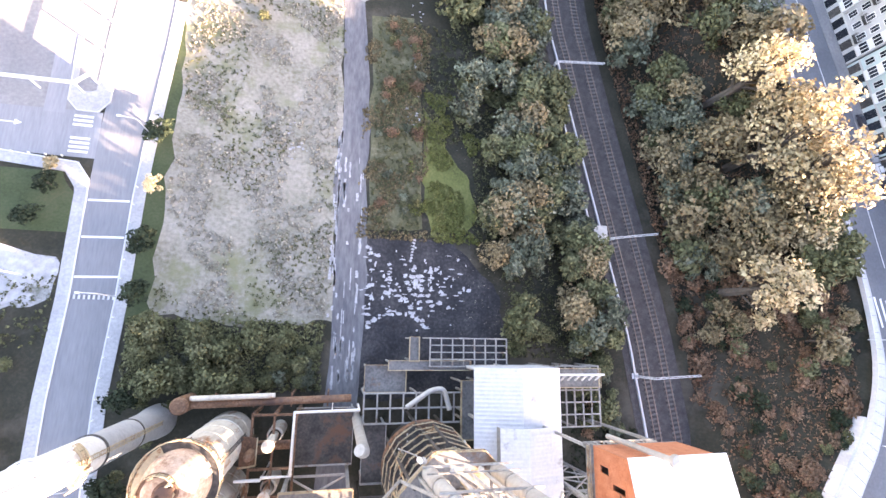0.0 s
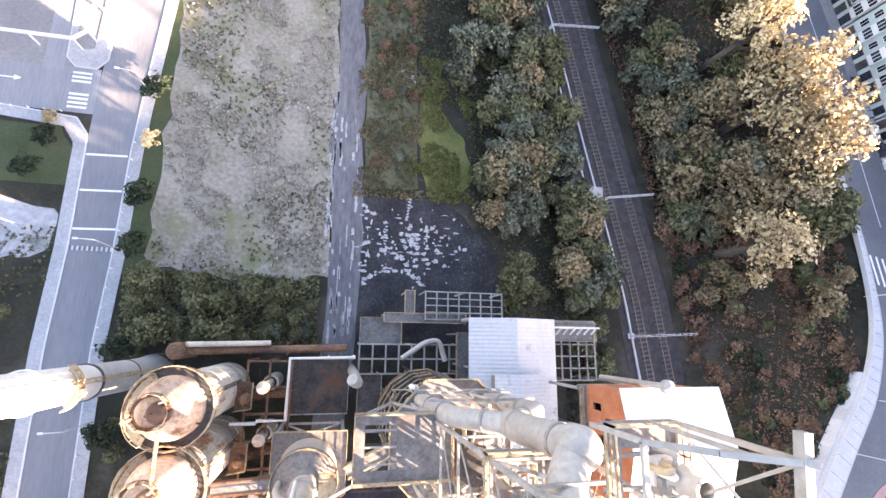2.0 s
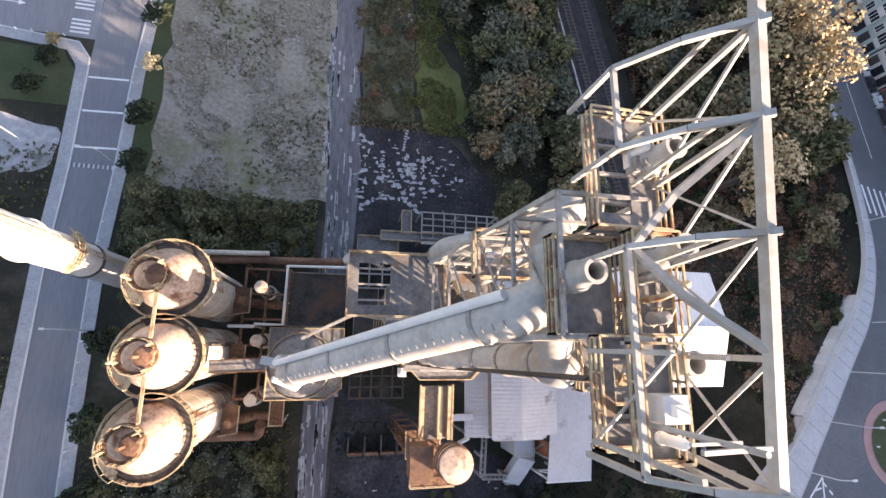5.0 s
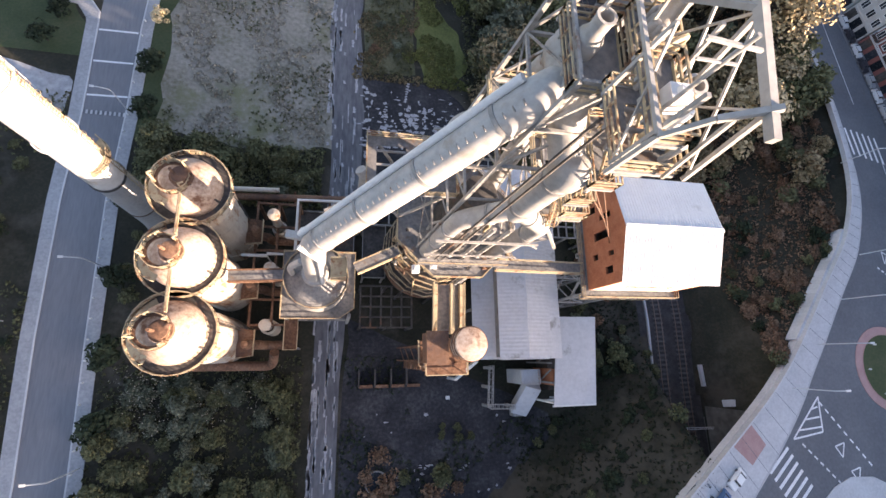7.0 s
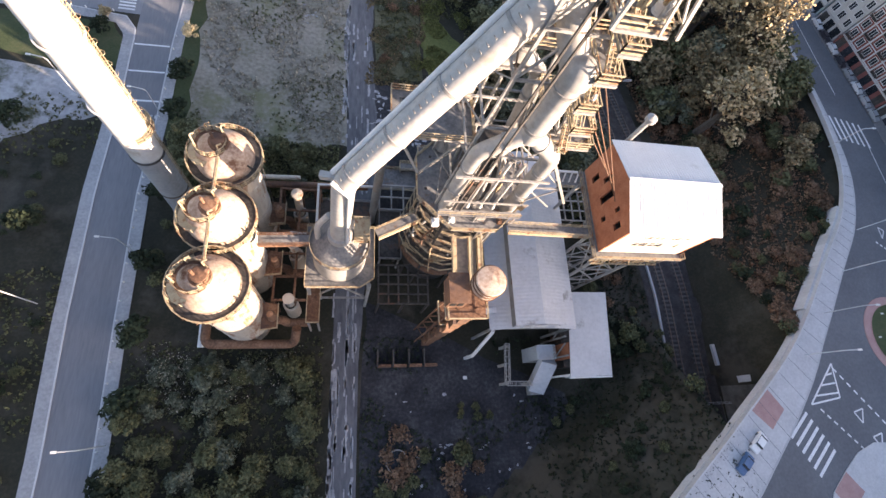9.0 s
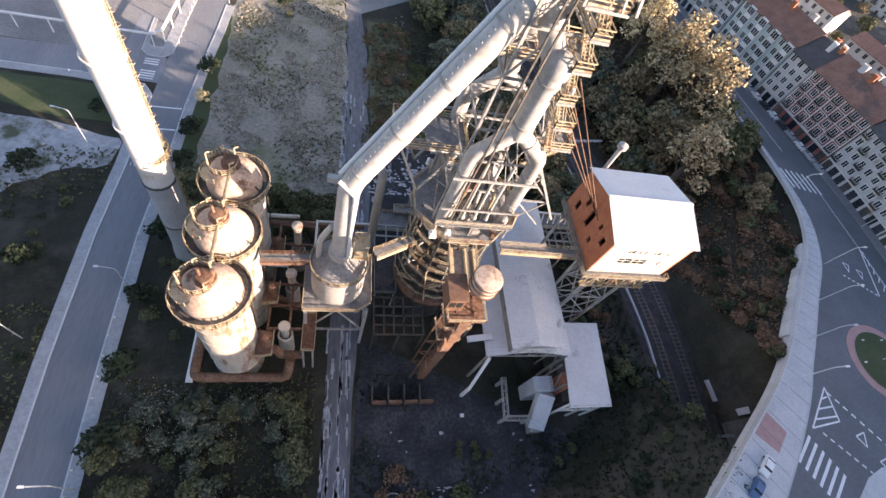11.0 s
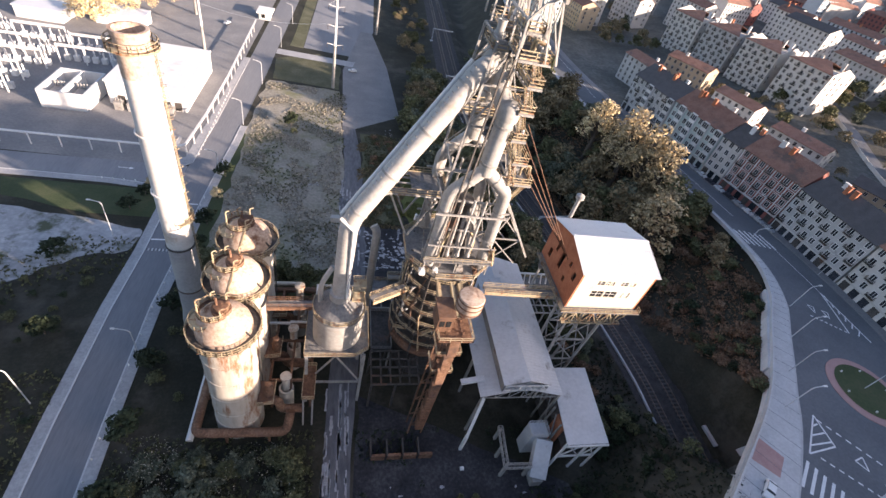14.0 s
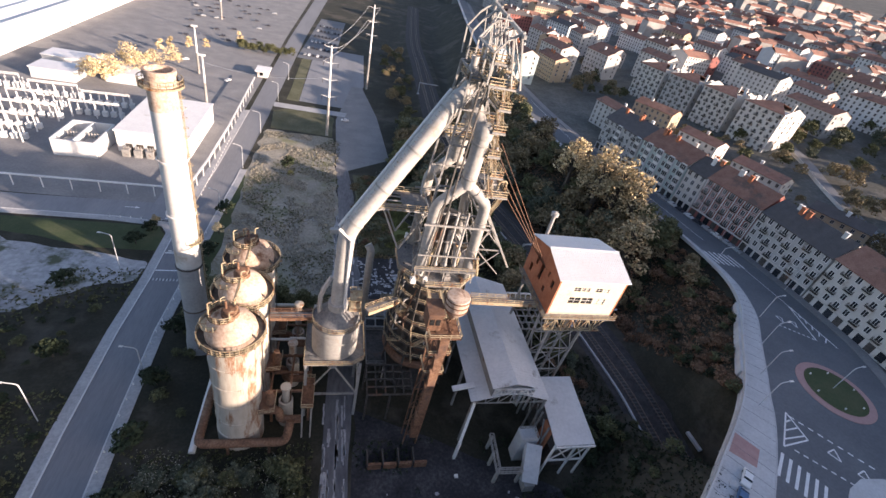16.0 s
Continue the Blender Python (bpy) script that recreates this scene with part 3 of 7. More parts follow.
# ---- railway ----
strip("track_bed", offset(RAIL, -8.5), offset(RAIL, 7.0), M_BALLAST, 1.66, "dark ballast bed of a double railway", "railway")
strip("path", offset(RAIL, 7.2), offset(RAIL, 10.5), M_EARTH, 1.72, "narrow weedy strip beside the track", "ground")
for sgn, off in ((1, -2.9), (2, 2.9)):
    line = offset(RAIL, off)
    track = thing("railway_track", "rusty railway track on dark weathered sleepers", "railway track", (line[30][0], line[30][1], 1.66), "tracks", "structure")
    for k in (-0.84, 0.84):
        rl = offset(line, k)
        g = G()
        for a, b in zip(rl, rl[1:]):
            g.bar((*a, 1.9), (*b, 1.9), 0.14, 0.16)
        g.out("rail", M_RAIL, track)
    bed = None
    acc, far, gfar = 0.0, 0, G()
    for a, b in zip(line, line[1:]):
        a, b = Vector(a), Vector(b)
        d = (b - a).length
        t = (b - a).normalized()
        nrm = Vector((t.y, -t.x))
        while acc < d:
            p = a + t * acc
            acc += 1.15
            if p.y > 320:
                continue
            if -58 < p.y < 98:
                ob = new("sleeper", bed) if bed else G().bar((-1.35, 0, 0), (1.35, 0, 0), 0.5, 0.2).out("sleeper", M_SLEEPER)
                bed = ob.data
                ob.parent = track
                ob.matrix_parent_inverse = Matrix.Translation(-track.location)
                ob.matrix_basis = pose(p.x, p.y, 1.74, 0, 0, math.degrees(math.atan2(nrm.y, nrm.x)))
            else:
                gfar.bar((p.x - nrm.x * 1.35, p.y - nrm.y * 1.35, 1.74), (p.x + nrm.x * 1.35, p.y + nrm.y * 1.35, 1.74), 0.5, 0.2)
        acc -= d
    tagged(gfar.out("far_sleepers", M_SLEEPER, track), kind="stuff")
for off, y0, y1, h in ((-6.2, -62, 130, 0.5), (-9.3, 28, 70, 0.9)):
    ln = [p for p in offset(RAIL, off) if y0 < p[1] < y1]
    g = G()
    for i, (a, b) in enumerate(zip(ln, ln[1:])):
        if i % 5 != 4 or off > -7:
            g.bar((*a, 1.7 + h / 2), (*b, 1.7 + h / 2), 0.45, h)
    setting(g.out("trackside_wall", M_KERB), "low pale concrete wall beside the track", "wall")


def catenary_mast(x, y, dx, dy, reach, h=8.0):
    m = thing("catenary_mast", "grey lattice catenary mast reaching over the tracks", "catenary mast", (x, y, 1.6), "catenary masts")
    G().lattice((x, y, 1.5), (x, y, 1.5 + h), 0.45, 0.45, 9, 0.09).out("mast", M_LAMP, m)
    e = Vector((x + dx * reach, y + dy * reach, 1.3 + h))
    G().lattice((x, y, 1.3 + h), e, 0.35, 0.4, 8, 0.08).out("arm", M_LAMP, m)
    G().bar((x - 0.9, y, 1.6), (x + 0.9, y, 1.6), 1.4, 0.5).out("footing", M_KERB, m)
    for k in (0.45, 0.9):
        g = G()
        p = Vector((x, y, 1.3 + h)).lerp(e, k)
        g.bar(p, p - Vector((0, 0, 1.5)), 0.08)
        g.bar(p - Vector((0.6, 0, 1.4)), p - Vector((-0.6, 0, 1.2)), 0.06)
        g.out("insulator", M_DARK, m)


catenary_mast(75.5, -61, 1, -0.02, 13)
catenary_mast(54.5, 73, 1, 0.12, 14)
catenary_mast(68.0, 26, 1, 0.15, 13)
catenary_mast(77, -8, 1, 0.05, 13)
catenary_mast(50, 140, 1, 0, 13)
catenary_mast(52, 215, 1, 0, 13)
cab = thing("trackside_hut", "grey flat-roofed trackside hut", "hut", (66.5, 28.5, 0))
G().box(63.9, 26.0, 0.6, 69.0, 30.0, 4.6).out("wall", M_CORR, cab)
G().box(63.6, 25.7, 4.6, 69.3, 30.3, 4.95).out("roof", M_PIPE, cab)
G().box(65.6, 25.93, 1.7, 66.7, 26.0, 3.8).out("door", M_DARK, cab)
G().railing([(64, 21.5, 1.6), (70, 22.5, 1.6), (70, 25.7, 1.6)], gap=1.0).out("railing", M_LAMP, cab)

# ---- street level: slab, pavement, roundabout ----
KERB = [p for p in offset(EDGE, 7.5)]
FAC = smooth_line([(60, -135), (92, -104), (118, -84), (140, -66), (153, -40), (154.5, -14), (150.5, 17.5), (142.5, 48), (136, 78), (131, 100), (126, 135), (124, 175), (126, 240), (142, 400), (178, 640)], 6)
EKERB = offset(FAC, -4.0)
n = min(len(KERB), len(EKERB))
g = G()
strip("street", [EDGE[round(i * (len(EDGE) - 1) / 89)] for i in range(90)], [FAC[round(i * (len(FAC) - 1) / 89)] for i in range(90)], M_TAR, STREET, "dark asphalt street above the railway", "street")
slab = G()
for a, b in zip(EDGE[:26], EDGE[1:27]):
    slab.bar((*a, STREET - 0.9), (*b, STREET - 0.9), 0.6, 1.7)
setting(slab.out("deck_edge", M_PAVE), "concrete edge beam of the street deck", "bridge edge")


def raised(name, a, b, z, h, material, label):
    k = len(a)
    g = G()
    vs = [(x, y, z) for x, y in a] + [(x, y, z + h) for x, y in a] + [(x, y, z + h) for x, y in b] + [(x, y, z) for x, y in b]
    fs = []
    for r in range(3):
        fs += [(r * k + i, r * k + i + 1, (r + 1) * k + i + 1, (r + 1) * k + i) for i in range(k - 1)]
    return setting(g.add(vs, fs).out(name, material), label, "pavement")


NARROW = [(x, y, np.interp(y, (-80, -60, -45, -20, 5, 30), (13, 9.5, 6.0, 5.0, 3.0, 2.6))) for x, y in EDGE]
KERB = [(x + (q[0] - x) / 7.5 * w, y + (q[1] - y) / 7.5 * w) for (x, y, w), q in zip(NARROW, KERB)]
pav = raised("pavement", EDGE, KERB, STREET + 0.004, 0.16, M_PAVE, "pale concrete pavement along the retaining edge")
g = G()
for a, b in zip(KERB, KERB[1:]):
    g.bar((*a, STREET + 0.1), (*b, STREET + 0.1), 0.3, 0.24)
g.out("kerb", M_KERB, pav)
for i in range(8, 48, 1):
    a, b = EDGE[i], KERB[i]
    G().bar((*a, STREET + 0.166), (*b, STREET + 0.166), 0.09, 0.02).out("joint", M_TAR, pav)
wall = G()
for a, b in zip(EDGE[6:60], EDGE[7:61]):
    wall.bar((*a, STREET + 0.55), (*b, STREET + 0.55), 0.35, 1.1)
setting(wall.out("parapet", M_PAVE), "low concrete parapet on the retaining edge", "parapet")
raised("pavement", FAC, EKERB, STREET + 0.004, 0.16, M_YARD, "grey pavement in front of the houses")
for poly in ([(84.5, -66.2), (88.6, -62.6), (85.6, -58.4), (80.6, -62.4)], [(95.2, -78.0), (99.4, -74.8), (102.6, -78.6), (98.2, -82.0)]):
    patch("tactile_paving", poly, M_PINK, STREET + 0.172, "reddish tactile paving at the crossing", "paving")
corner_pav = G().slab([(95, -78.2), (99.6, -74.6), (104, -71.6), (109, -70), (115, -70.4), (124, -74.5), (136, -84), (120, -110), (100, -96), (92, -84)], STREET + 0.004, STREET + 0.164)
setting(corner_pav.out("pavement", M_PAVE), "pale pavement on the far corner of the crossing", "pavement")
C = Vector((126.5, -48.6))
isle = thing("roundabout_island", "round grassed traffic island with a pale stone ring", "traffic island", (C.x, C.y, STREET))
G().lathe((C.x, C.y, STREET), [(9.4, 0.0), (9.4, 0.14), (7.6, 0.2), (7.6, 0.3), (7.5, 0.3)], 48).out("stone_ring", M_PINK, isle, "pale reddish stone ring")
G().lathe((C.x, C.y, STREET), [(7.55, 0.26), (5, 0.5), (0, 0.7)], 48).out("grass", M_LAWN, isle, "short green grass", True)
for a in range(0, 360, 60):
    p = C + Vector((math.cos(radians(a)), math.sin(radians(a)))) * 6.2
    G().lathe((p.x, p.y, STREET + 0.3), [(0.2, 0), (0.2, 0.5), (0, 0.55)], 8).out("ground_lamp", M_WHITE, isle)
rp = G()
for k in range(8):
    x, y = 86.9 + 6.1 * k / 7, -65.0 - 10.2 * k / 7
    rp.bar((x, y, STREET + 0.02), (x + 5.5, y + 4.4, STREET + 0.02), 0.62, 0.02)
setting(rp.out("zebra_crossing", M_PAINT), "white zebra crossing at the roundabout", "road marking")


def mark(lines, label, w=0.35):
    g = G()
    for a, b in lines:
        g.bar((*a, STREET + 0.018), (*b, STREET + 0.018), w, 0.02)
    setting(g.out("road_marking", M_PAINT), label, "road marking")


def dashes(a, b, n, fill=0.55):
    a, b = Vector(a), Vector(b)
    return [(tuple(a.lerp(b, i / n)), tuple(a.lerp(b, (i + fill) / n))) for i in range(n)]


mark([((104.5, -54), (96, -62)), ((104.5, -54), (104, -61)), ((96, -62), (104, -61)), ((103.8, -56), (102, -56.4)), ((103.9, -58), (99.8, -58.4)), ((103.9, -60), (97.6, -60.4))], "white hatched splitter island")
mark(dashes((104.5, -55), (116, -69), 9), "white dashed give-way line")
mark(dashes((98, -63), (108, -73), 8), "white dashed give-way line")
for x, y in ((106.5, -64), (109.5, -69)):
    mark([((x, y), (x + 2.6, y + 0.6)), ((x + 2.6, y + 0.6), (x + 1.5, y - 2.2)), ((x + 1.5, y - 2.2), (x, y))], "white give-way triangle", 0.3)
mark([((94, -55.5), (97, -52.5)), ((95, -52.2), (97, -52.5)), ((97, -54.6), (97, -52.5))], "white road arrow", 0.3)
mark([((141.5, 8), (143.5, -16)), ((137, 20), (132, 52)), ((130, 58), (121, 100)), ((119, 110), (117, 170))], "white centre line of the street", 0.18)
mark([((143.5, -16), (139.5, -31)), ((143.5, -16), (144.5, -34))] + [((143.3 - k * 0.25, -19 - 2.6 * k), (144 + k * 0.1, -17 - 2.6 * k)) for k in range(6)], "white hatched splitter island")
mark(dashes((131, -25), (139.5, -31), 8), "white dashed give-way line", 0.4)
for x, y in ((133.5, -21), (137, -23)):
    mark([((x, y), (x + 1.6, y - 0.8)), ((x + 1.6, y - 0.8), (x + 0.2, y - 3)), ((x + 0.2, y - 3), (x, y))], "white give-way triangle", 0.25)
mark([((131.6 + k * 1.9, 12.5 - k * 0.4), (132.8 + k * 1.9, 5 - k * 0.4)) for k in range(6)], "white zebra crossing on the street", 0.6)


# ---- the blast furnace works ----
def stove(y, first):
    x, z0 = -18.3, 0.0
    s = thing("hot_blast_stove", "tall rusty cylindrical stove with a domed top and gallery", "blast stove", (x, y, 0), "row of three stoves")
    g = G().lathe((x, y, 0), [(4.55, 0.0), (4.55, 4.6), (4.4, 4.7), (4.4, 31.6)], 40)
    for z in (9, 14.5, 20, 25.5):
        g.lathe((x, y, z), [(4.4, 0), (4.5, 0.05), (4.5, 0.3), (4.4, 0.35)], 40)
    g.out("shell", M_STOVE, s, "pale shell streaked with rust", True)
    G().lathe((x, y, 31.6), [(4.4, 0.0), (4.42, 0.5), (4.15, 1.8), (3.5, 3.0), (2.5, 3.9), (1.5, 4.35), (1.4, 4.4)], 40).out("dome", M_DOME, s, "rust-brown riveted dome", True)
    g = G().lathe((x, y, 35.9), [(1.5, 0), (1.5, 0.7), (1.15, 0.72), (1.1, 1.4), (0, 1.5)], 20)
    g.tube([(x - 0.6, y, 36.5), (x - 0.6, y, 39.0)], 0.22, 8)
    g.lathe((x + 0.9, y + 0.6, 36.2), [(0.35, 0), (0.35, 1.3), (0, 1.4)], 10)
    g.out("manhole", M_RUST, s, smooth=True)
    gal = G().lathe((x, y, 31.4), [(4.4, 0.0), (5.75, 0.0), (5.75, 0.1), (4.4, 0.1)], 40).out("gallery", M_DARK, s, "dark ring gallery")
    ring = [(x + 5.7 * math.cos(radians(a)), y + 5.7 * math.sin(radians(a)), 31.5) for a in range(0, 360, 15)]
    G().railing(ring, closed=True, gap=0.8, w=0.14, h=1.25).out("railing", M_YELLOW, s)
    for a in range(0, 360, 20):
        c, d = math.cos(radians(a)), math.sin(radians(a))
        G().bar((x + 4.4 * c, y + 4.4 * d, 30.2), (x + 5.9 * c, y + 5.9 * d, 31.4), 0.12).out("bracket", M_RUST, s)
    # a stepped walk rising round the dome to the crown platform
    pts = [(x + (4.9 - 0.9 * k / 14) * math.cos(radians(120 + 9 * k)), y + (4.9 - 0.9 * k / 14) * math.sin(radians(120 + 9 * k)), 31.6 + k * 0.3) for k in range(15)]
    vs, fs = [], []
    for p in pts:
        r_ = Vector((p[0] - x, p[1] - y, 0)).normalized() * 0.5
        vs += [Vector(p) + r_, Vector(p) - r_, Vector(p) - r_ - Vector((0, 0, 0.12)), Vector(p) + r_ - Vector((0, 0, 0.12))]
    for k in range(14):
        fs += [(4 * k + q, 4 * k + (q + 1) % 4, 4 * k + 4 + (q + 1) % 4, 4 * k + 4 + q) for q in range(4)]
    G().add(vs, fs).out("dome_stair", M_YELLOW, s)
    G().tube([Vector(p) + Vector((p[0] - x, p[1] - y, 0)).normalized() * 0.5 + Vector((0, 0, 1.05)) for p in pts], 0.07, 6).out("stair_handrail", M_YELLOW, s)
    for p in pts[::2]:
        q = Vector(p) + Vector((p[0] - x, p[1] - y, 0)).normalized() * 0.5
        G().bar(q, q + Vector((0, 0, 1.05)), 0.08).out("stair_post", M_YELLOW, s)
    crown = [(x - 1.2 + 2.4 * math.cos(radians(a)), y + 2.4 * math.sin(radians(a)), 35.9) for a in range(0, 360, 30)]
    g = G().lathe((x - 1.2, y, 35.8), [(1.9, 0), (2.5, 0), (2.5, 0.1), (1.9, 0.1)], 24)
    g.out("crown_platform", M_RUST, s)
    G().railing(crown, closed=True, gap=0.8, w=0.12).out("crown_railing", M_YELLOW, s)
    for a, h in ((40, 2.6), (110, 1.8), (200, 3.2), (310, 2.2)):
        p = Vector((x - 1.2 + 2.2 * math.cos(radians(a)), y + 2.2 * math.sin(radians(a)), 35.85))
        G().tube(bend([p, p + Vector((0, 0, h)), p + Vector((0.7, 0.3, h + 0.1))], 0.3, 3), 0.13, 8).out("vent_stub", M_YELLOW, s, smooth=True)
    G().tube([(x - 0.6, y, 36.2), (x + 1.0, y - 0.8, 36.0), (x + 4.3, y - 2.2, 32.4)], 0.16, 8).out("vent_pipe", M_DARK, s)
    G().ladder((x + 4.6, y + 1.6, 9), (x + 4.6, y + 1.6, 31.5), (0.4, -1, 0)).out("ladder", M_DARK, s)
    # valve platform and branch pipes toward the main
    g = G().slab([(x + 4.2, y - 3.6), (x + 7.2, y - 3.2), (x + 7.2, y + 1.4), (x + 4.2, y + 1.8)], 11.6, 11.75)
    g.out("valve_platform", M_RUST, s)
    G().railing([(x + 4.2, y - 3.6, 11.75), (x + 7.2, y - 3.2, 11.75), (x + 7.2, y + 1.4, 11.75)]).out("platform_railing", M_YELLOW, s)
    g = G().tube(bend([(x + 3.5, y - 1.2, 9.5), (x + 8.0, y - 1.2, 9.5), (x + 8.0, y - 1.2, 6.0), (x + 12.5, y - 1.2, 6.0)], 1.5), 0.85, 14)
    g.lathe((x + 6.2, y - 1.2, 12), [(0.9, 0), (0.9, 2.2), (0.6, 2.8), (0.6, 3.6), (0, 3.7)], 14)
    g.out("hot_blast_branch", M_RUST, s, smooth=True)
    return s


for i, y in enumerate((-40.4, -29.9, -19.3)):
    stove(y, i)
for a, b in (((-18.3, -40.4, 37.6), (-18.3, -29.9, 37.6)), ((-18.3, -29.9, 37.6), (-18.3, -19.3, 37.6))):
    a, b = Vector(a), Vector(b)
    d = (b - a).normalized()
    fb = thing("stove_footbridge", "narrow footbridge between the stove crowns", "footbridge", a + d * 2.4 - Vector((0, 0, 1.7)), "stove footbridges")
    G().bar(a + d * 2.4 - Vector((0, 0, 1.7)), b - d * 2.4 - Vector((0, 0, 1.7)), 0.5, 0.1).out("deck", M_YELLOW, fb)
    G().railing([a + d * 2.4 + Vector((0.25, 0, -1.65)), b - d * 2.4 + Vector((0.25, 0, -1.65))], h=1.0, w=0.07).out("railing", M_YELLOW, fb)

chim = thing("chimney", "tall white steel chimney, shade painted below, with a rusty crown gallery", "chimney", (-31.9, -16.3, 0))
cx, cy = -31.9, -16.3
# below z 27 the stoves' shade is put into the shaft's colour
G().lathe((cx, cy, 0), [(3.3, 0), (3.2, 3.0), (2.75, 6.5), (2.6, 14)], 36).out("base", M_CHIM_SHADE, chim, "lower shaft coloured as shaded", True)
G().lathe((cx, cy, 0), [(2.6, 14.0), (2.5, 27)], 36).out("lower_shaft", M_CHIM_SHADE, chim, "", True)
G().lathe((cx, cy, 0), [(2.5, 27), (2.3, 61.5)], 36).out("upper_shaft", M_CHIM, chim, "white upper shaft", True)
G().lathe((cx, cy, 0), [(2.34, 61.5), (2.34, 67.5), (2.55, 67.6), (2.55, 68.3), (2.1, 68.3), (2.1, 62)], 36).out("crown", M_DOME, chim, "rust-stained crown", True)
for z in (14, 26.6, 40, 52):
    G().lathe((cx, cy, z), [(2.5, -0.1), (2.72, -0.1), (2.72, 0.18), (2.5, 0.18)], 36).out("flange", M_DARK if z < 30 else M_CHIM, chim)
for z in (65.6, 33.5):
    g = G().lathe((cx, cy, z), [(2.4, 0), (3.5, 0), (3.5, 0.12), (2.4, 0.12)], 30, 0 if z > 40 else -60, 360 if z > 40 else 60)
    ring = [(cx + 3.4 * math.cos(radians(a)), cy + 3.4 * math.sin(radians(a)), z + 0.1) for a in (range(0, 360, 20) if z > 40 else range(-60, 61, 20))]
    gal = g.out("gallery", M_YELLOW, chim)
    G().railing(ring, closed=z > 40, h=1.3, gap=1.0).out("railing", M_YELLOW, gal)
G().ladder((cx + 2.75, cy + 0.6, 6), (cx + 2.55, cy + 0.6, 66), (0, 1, 0)).out("ladder", M_YELLOW, chim)
for k in range(30):
    G().lathe((cx + 2.75, cy + 0.6, 10 + k * 1.85), [(0.45, 0), (0.48, 0.0), (0.48, 0.09), (0.45, 0.09)], 8).out("cage_hoop", M_YELLOW, chim)

# dust catcher on its frame
dc = thing("dust_catcher", "pale cylindrical dust catcher under the downcomer, on a steel frame", "dust catcher", (0, -31.4, 0))
dx, dy = 0.0, -31.4
G().lathe((dx, dy, 0), [(1.0, 11), (4.7, 18.0), (4.85, 18.6), (4.85, 26.6)], 40).out("shell", M_PIPE, dc, "", True)
G().lathe((dx, dy, 26.6), [(4.85, 0), (5.15, 0.0), (5.15, 0.35), (4.85, 0.35), (4.6, 0.6), (1.9, 3.0), (1.75, 3.4)], 40).out("cone", M_DECK, dc, "dusty conical roof", True)
G().lathe((dx, dy, 29.8), [(2.0, 0), (2.0, 1.6), (1.6, 1.8)], 30).out("neck", M_PIPE, dc, "", True)
corner = [(-6.1, -37.4), (3.8, -37.4), (6.4, -35.6), (6.4, -25.4), (-6.1, -25.4)]
G().slab(corner, 18.3, 18.6).out("platform", M_DECK, dc)
G().railing([(x, y, 18.6) for x, y in corner], closed=True).out("railing", M_YELLOW, dc)
for x in (-5.6, 5.6):
    for y in (-36.8, -26):
        G().bar((x, y, 0), (x, y, 18.3), 0.6, up=(0, 1, 0)).out("leg", M_GREY, dc)
for x in (-5.6, 5.6):
    G().bar((x, -36.8, 8), (x, -26, 17.8), 0.3).out("brace", M_GREY, dc)
    G().bar((x, -26, 8), (x, -36.8, 17.8), 0.3).out("brace", M_GREY, dc)
for y in (-36.8, -26):
    G().bar((-5.6, y, 8), (0, y, 17.9), 0.3).out("brace", M_GREY, dc)
    G().bar((5.6, y, 8), (0, y, 17.9), 0.3).out("brace", M_GREY, dc)
    G().bar((-5.6, y, 8), (5.6, y, 8), 0.4).out("beam", M_GREY, dc)
ringr = [(dx + 5.05 * math.cos(radians(a)), dy + 5.05 * math.sin(radians(a)), 26.95) for a in range(0, 360, 18)]
G().railing(ringr, closed=True, gap=1.6).out("rim_railing", M_YELLOW, dc)
g = G()
for k, z in enumerate((29.5, 32.5)):
    g.slab([(2.3, -32.4), (4.6, -32.4), (4.6, -29.4), (2.3, -29.4)], z, z + 0.08)
    g.railing([(2.3, -32.4, z + 0.1), (4.6, -32.4, z + 0.1), (4.6, -29.4, z + 0.1), (2.3, -29.4, z + 0.1)], gap=1.2)
g.ladder((4.7, -30.5, 27), (4.7, -30.5, 33.5), (0, 1, 0))
g.out("valve_stage", M_YELLOW, dc)
G().tube(bend([(-3.6, -31.0, 27.5), (-3.6, -31.0, 33), (-1.6, -31.0, 37.5)], 2), 0.5, 12).out("relief_pipe", M_PIPE, dc, smooth=True)

# the downcomer
down = thing("downcomer", "broad pale grey gas downcomer sloping from the furnace top", "gas main", (0, -31.4, 31.6))
LOW, TOP = Vector((0.4, -31.2, 48.5)), Vector((17.0, -26.0, 74.5))
G().tube(bend([(0, -31.4, 31.4), LOW, TOP, (19.5, -24.6, 75.0)], 2.4, 7), 1.58, 30).out("pipe", M_PIPE, down, "", True)
d = (TOP - LOW).normalized()
for k in (0.08, 0.34, 0.62, 0.9):
    p = LOW.lerp(TOP, k)
    G().tube([p - d * 0.22, p + d * 0.16], 1.68, 30).out("flange", M_GREY, down, smooth=True)
side = Vector((-0.42, 1.0, 0)).normalized()
side = (side - d * side.dot(d)).normalized()
up = d.cross(side)
up = -up if up.z < 0 else up
a, b = LOW + side * 1.45 + up * 1.15, TOP + side * 1.45 + up * 1.15
G().tube(bend([(-0.9, -30.0, 31.6), (-0.6, -29.7, 49.4), a, b], 0.8), 0.36, 12).out("side_pipe", M_WHITE, down, "thin pale pipe along the main", True)
rung = G()
for k in range(34):
    p = LOW.lerp(TOP, (k + 0.5) / 34) - side * 0.3 + up * 1.55
    rung.bar(p - side * 0.25, p + side * 0.25, 0.12)
rung.out("rungs", M_GREY, down)
